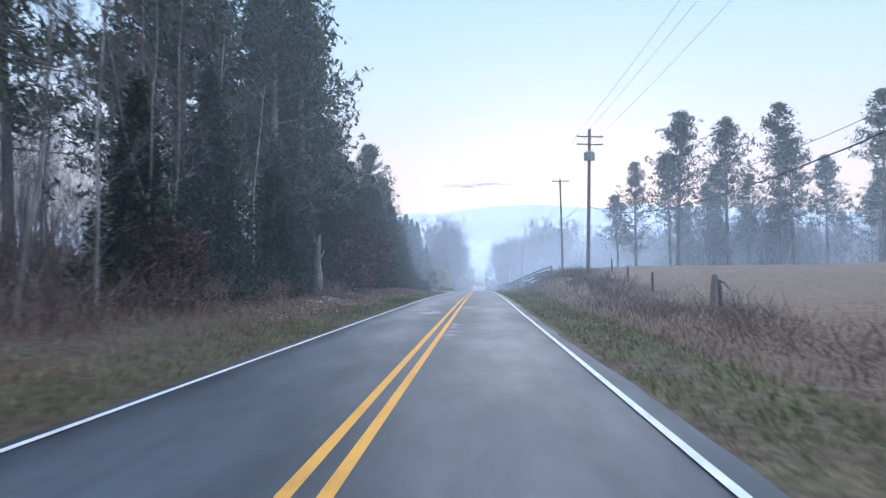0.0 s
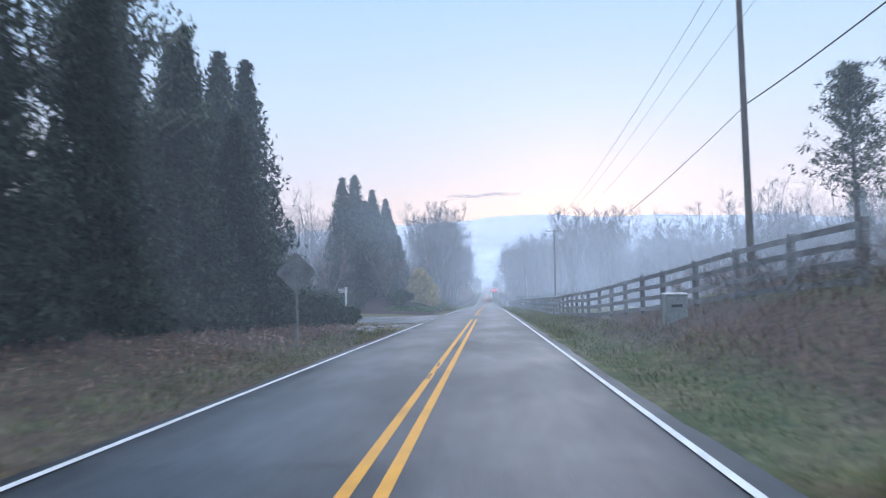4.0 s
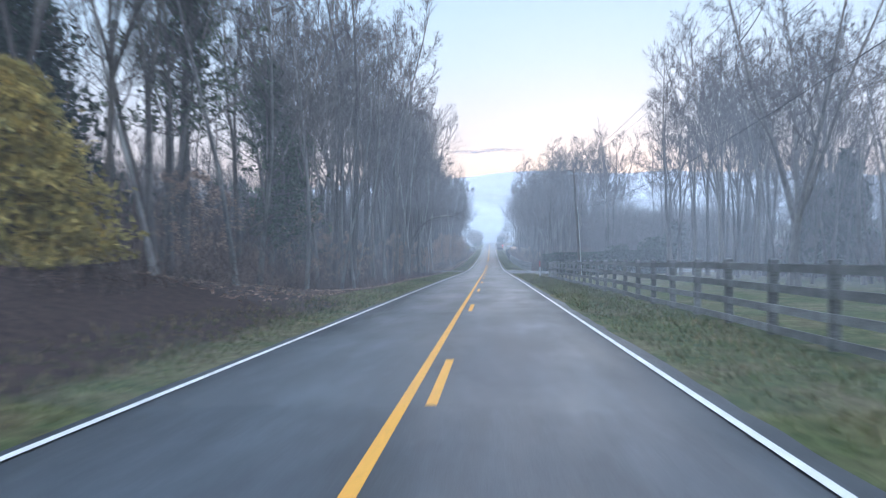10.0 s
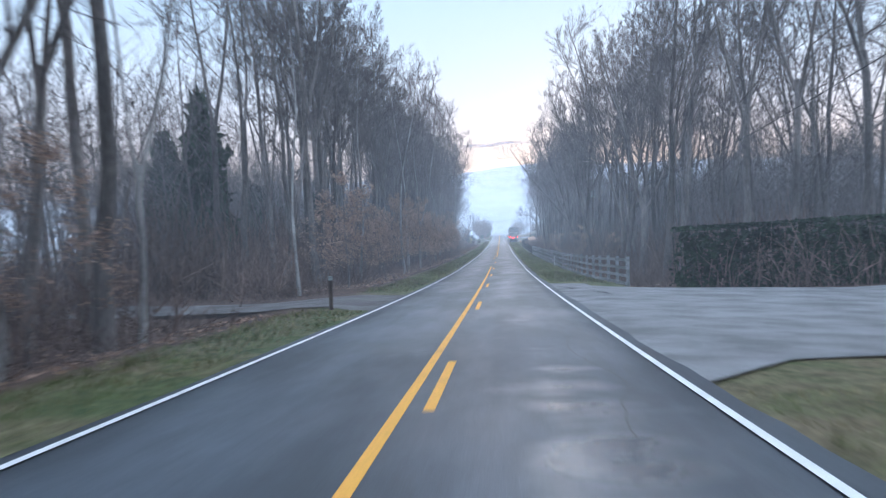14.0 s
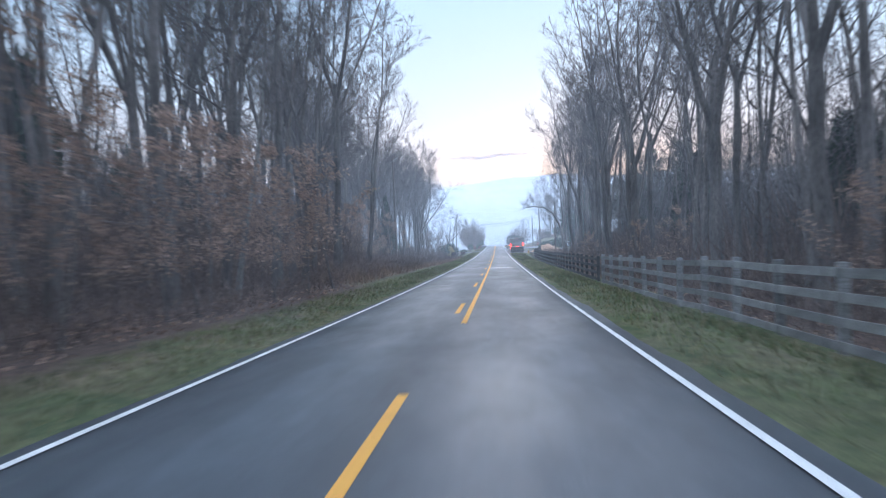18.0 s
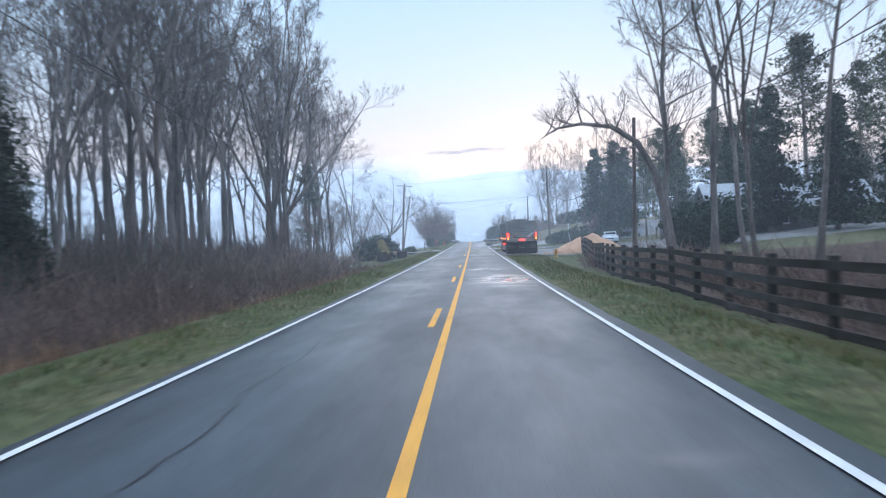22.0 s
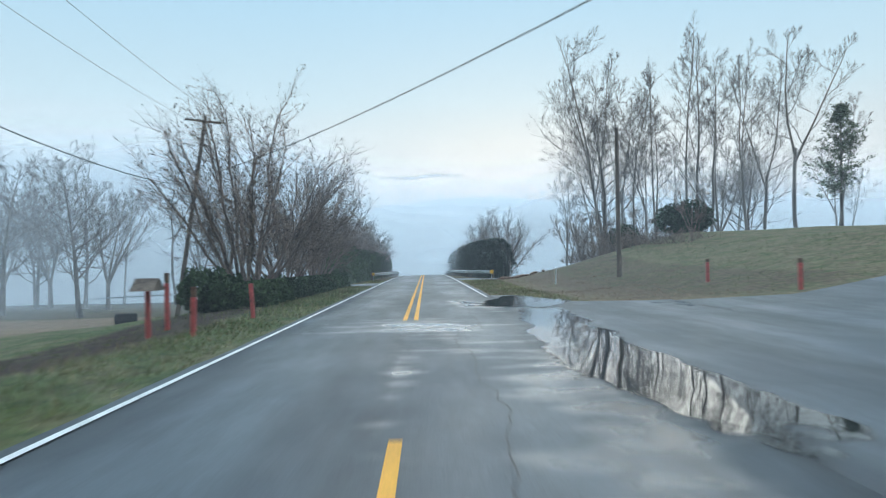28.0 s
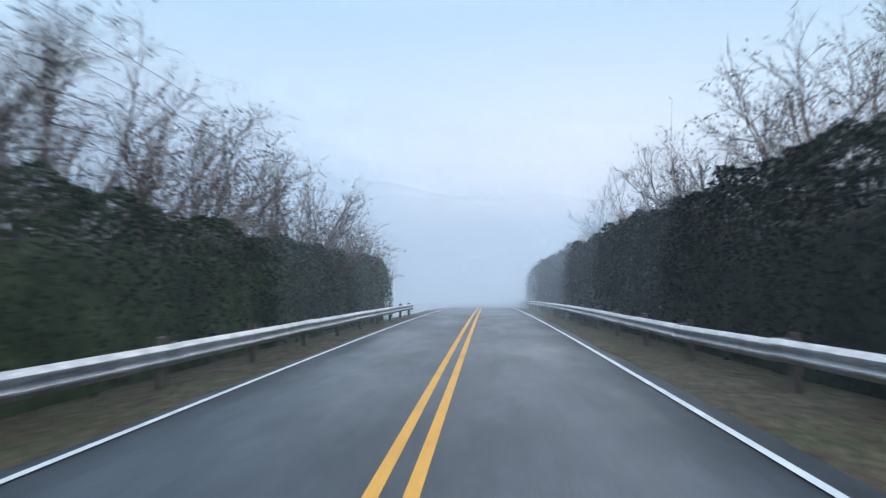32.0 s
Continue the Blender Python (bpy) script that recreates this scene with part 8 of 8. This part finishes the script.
puddle([(-3.25, 482.0), (-3.35, 486.0)], [0.08, 0.18], "narrow puddle at the grass edge", 0.03, 8)

# darker sealed cracks in the tarmac
TAR = mat("crack_sealer", (0.05, 0.054, 0.06), 0.55, None, 4, 30, 0.1, 0.003)


def crack(x, y0, y1, seed, w=0.017, amp=0.35):
    pts = [(x + amp * noise.noise((y * 0.35, seed, 0)) + 0.09 * noise.noise((y * 2.1, seed, 3)), y, float(road_z(y))) for y in np.arange(y0, y1, 0.25)]
    return single("crack", Shape().strip(pts, w, 0.007), TAR, "dark sealed crack along the tarmac", "road crack", "road cracks", kind="structure")


for x, y0, y1, sd in ((1.0, 470, 512, 1), (-1.3, 471, 500, 2), (0.9, 425, 447, 3), (-1.2, 428, 446, 4), (0.6, 292, 300, 5), (1.6, 512, 524, 6), (-1.2, 124, 150, 7), (1.9, 236, 246, 8), (0.7, 84, 100, 9), (-1.6, 395, 404, 10)):
    crack(x, y0, y1, sd)
PATCH = mat("newer_tarmac_patch", (0.075, 0.085, 0.098), 0.6, (0.055, 0.064, 0.074), 0.8, 80, 0.3, 0.005)
for x, y, w, ln in ((1.7, 230.5, 1.5, 3.2),):
    single("road_patch", Shape().strip(road_pts(x, y, y + ln, 1.0), w, 0.0055), PATCH, "darker patch in the tarmac", "road patch", "road patches", kind="structure")

# ---------------------------------------------------------------- grass, leaves and ground cover
def paved(x, y):
    """Where a side road or a drive crosses the verge."""
    spans = ((97, 119), (250, 259), (472.5, 481.5), (543, 551)) if x < 0 else ((238, 264), (449, 470), (474.5, 484), (494 + max(x - 3, 0) * 0.8, 527 - min(max(x - 3.9, 0) * 4.0, 6.0)), (554, 564))
    return any(a < y < b_ for a, b_ in spans)


def blades(y0, y1, x0, x1, count, h, material, label, seed, lean=0.35, name="grass"):
    rg = np.random.default_rng(seed)
    v, f = [], []
    for i in range(count):
        x, y = rg.uniform(x0, x1), rg.uniform(y0, y1)
        if paved(x, y):
            continue
        z = land(x, y)
        a = rg.uniform(0, 6.28)
        hh = h * rg.uniform(0.4, 1.3) * (1 + 0.6 * noise.noise((x * 0.9, y * 0.5, 1)))
        w = 0.007 + 0.012 * rg.uniform()
        lx, ly = rg.normal() * lean * hh, rg.normal() * lean * hh
        v += [(x - w * math.cos(a), y - w * math.sin(a), z - 0.02), (x + w * math.cos(a), y + w * math.sin(a), z - 0.02), (x + lx, y + ly, z + hh)]
        f.append([len(v) - 3, len(v) - 2, len(v) - 1])
    s = Shape()
    s.v, s.f = v, f
    return single(name, s, material, label, "grass", kind="stuff")


DRY_GRASS = leafy("bleached_grass", (0.34, 0.28, 0.165), (0.2, 0.165, 0.095), rough=0.85, through_light=0.3, scale=0.25)
for y0 in range(-4, 560, 47):
    if not 84 < y0 < 110:
        blades(y0, y0 + 47, -4.9, -3.12, 6400, 0.1, GRASS, "short rough roadside grass", y0 + 100)
        blades(y0, y0 + 47, -5.2, -3.1, 3400, 0.12, DRY_GRASS, "bleached dead grass among the green", y0 + 102)
    blades(y0, y0 + 47, 3.2, 5.9, 7600, 0.1, GRASS, "short rough roadside grass", y0 + 101)
    blades(y0, y0 + 47, 3.15, 5.9, 3600, 0.12, DRY_GRASS, "bleached dead grass among the green", y0 + 103)
blades(-5, 95, -8.0, -4.6, 7000, 0.22, STRAW, "dry brown grass on a bank", 900)
blades(0, 84, 5.2, 10.5, 8000, 0.3, STRAW, "dry brown grass in a ditch", 901)
blades(345, 404, -12, -5.4, 12000, 0.5, STRAW, "dry russet grass at the wood edge", 902)
blades(400, 440, -9, -5.2, 3000, 0.3, STRAW, "dry brown grass in a ditch", 903)
blades(440, 546, -9, -3.3, 9000, 0.08, GRASS, "short lawn grass", 904)
blades(440, 470, 4, 9, 3500, 0.1, GRASS, "short rough roadside grass", 905)
blades(484, 498, 3.6, 12, 3200, 0.12, GRASS, "rough grass at a corner", 906)
blades(518, 556, 3.3, 12, 6000, 0.06, STRAW, "thin dormant grass on a slope", 907)
blades(512, 545, 12, 24, 4000, 0.1, GRASS, "rough grass on a slope", 908)


def fallen(y0, y1, x0, x1, count, seed, material=BEECH, label="fallen dry brown leaves"):
    rg = np.random.default_rng(seed)
    s = Shape()
    cs = []
    for _ in range(count):
        x, y = rg.uniform(x0, x1), rg.uniform(y0, y1)
        cs.append(np.array((x, y, land(x, y) + 0.02)))
    s.leaves(cs, 0.07, rg, up=0.0)
    return single("leaf_litter", s, material, label, "leaves", kind="stuff")


fallen(174, 250, -11, -5.2, 5000, 31)
fallen(262, 345, -10, -5.4, 6500, 32)
fallen(266, 400, 7.0, 12, 5000, 33)
fallen(20, 95, -9, -4.6, 4000, 34)


# clumps of trailing groundcover on the mulch bank
def carpet(x, y, rx, ry, count, seed):
    rg = np.random.default_rng(seed)
    s = Shape()
    cs = []
    for _ in range(count):
        a, r = rg.uniform(0, 6.28), math.sqrt(rg.uniform())
        r *= 1 + 0.2 * math.sin(3 * a + seed)
        px, py = x + rx * r * math.cos(a), y + ry * r * math.sin(a)
        cs.append(np.array((px, py, land(px, py) + 0.34 * (1 - r * r) * rg.uniform(0.35, 1.1) + 0.02)))
    s.leaves(cs, 0.06, rg, up=0.5)
    return single("groundcover", s, IVY, "low green juniper groundcover on dark mulch", "groundcover", "groundcover clumps")


for i, (x, y, rx, ry) in enumerate(((-5.9, 129.0, 1.3, 2.2), (-6.3, 133.6, 0.8, 1.4), (-5.6, 138.2, 1.1, 2.4), (-7.6, 139.0, 0.9, 1.2), (-6.0, 147.5, 1.2, 3.0), (-5.7, 153.5, 1.2, 2.4), (-6.4, 158.0, 1.2, 1.8), (-5.7, 163.0, 1.0, 2.2), (-7.0, 124.5, 1.6, 1.6))):
    carpet(x, y, rx * 1.2, ry * 1.15, 4200, 50 + i)

# far streak of cloud low over the ridge
CLOUD = MIST.copy()
CLOUD.name = "grey_cloud"
for q in CLOUD.node_tree.nodes:
    if q.type in ("BSDF_DIFFUSE", "BSDF_TRANSLUCENT"):
        q.inputs[0].default_value = (0.42, 0.44, 0.52, 1)
s, col = Shape(), []
for j in range(5):
    for i in range(21):
        u, w = i / 10 - 1, j / 2 - 1
        s.v.append((u * 190 - 10, 3400, 322 + w * 9 + 6 * u + 3 * math.sin(u * 6)))
        a = 0.75 * max(0, 1 - abs(u)) ** 0.7 * max(0, 1 - w * w)
        col.append((a, a, a, 1))
    if j:
        k = 21 * j
        s.f += [[k - 21 + i, k - 20 + i, k + 1 + i, k + i] for i in range(20)]
me = s.mesh("cloud", CLOUD, smooth=True)
at = me.color_attributes.new("thick", "FLOAT_COLOR", "POINT")
at.data.foreach_set("color", np.array(col, dtype=np.float32).ravel())
single("cloud", me, None, "thin grey streak of cloud low in the sky", "cloud", kind="structure")
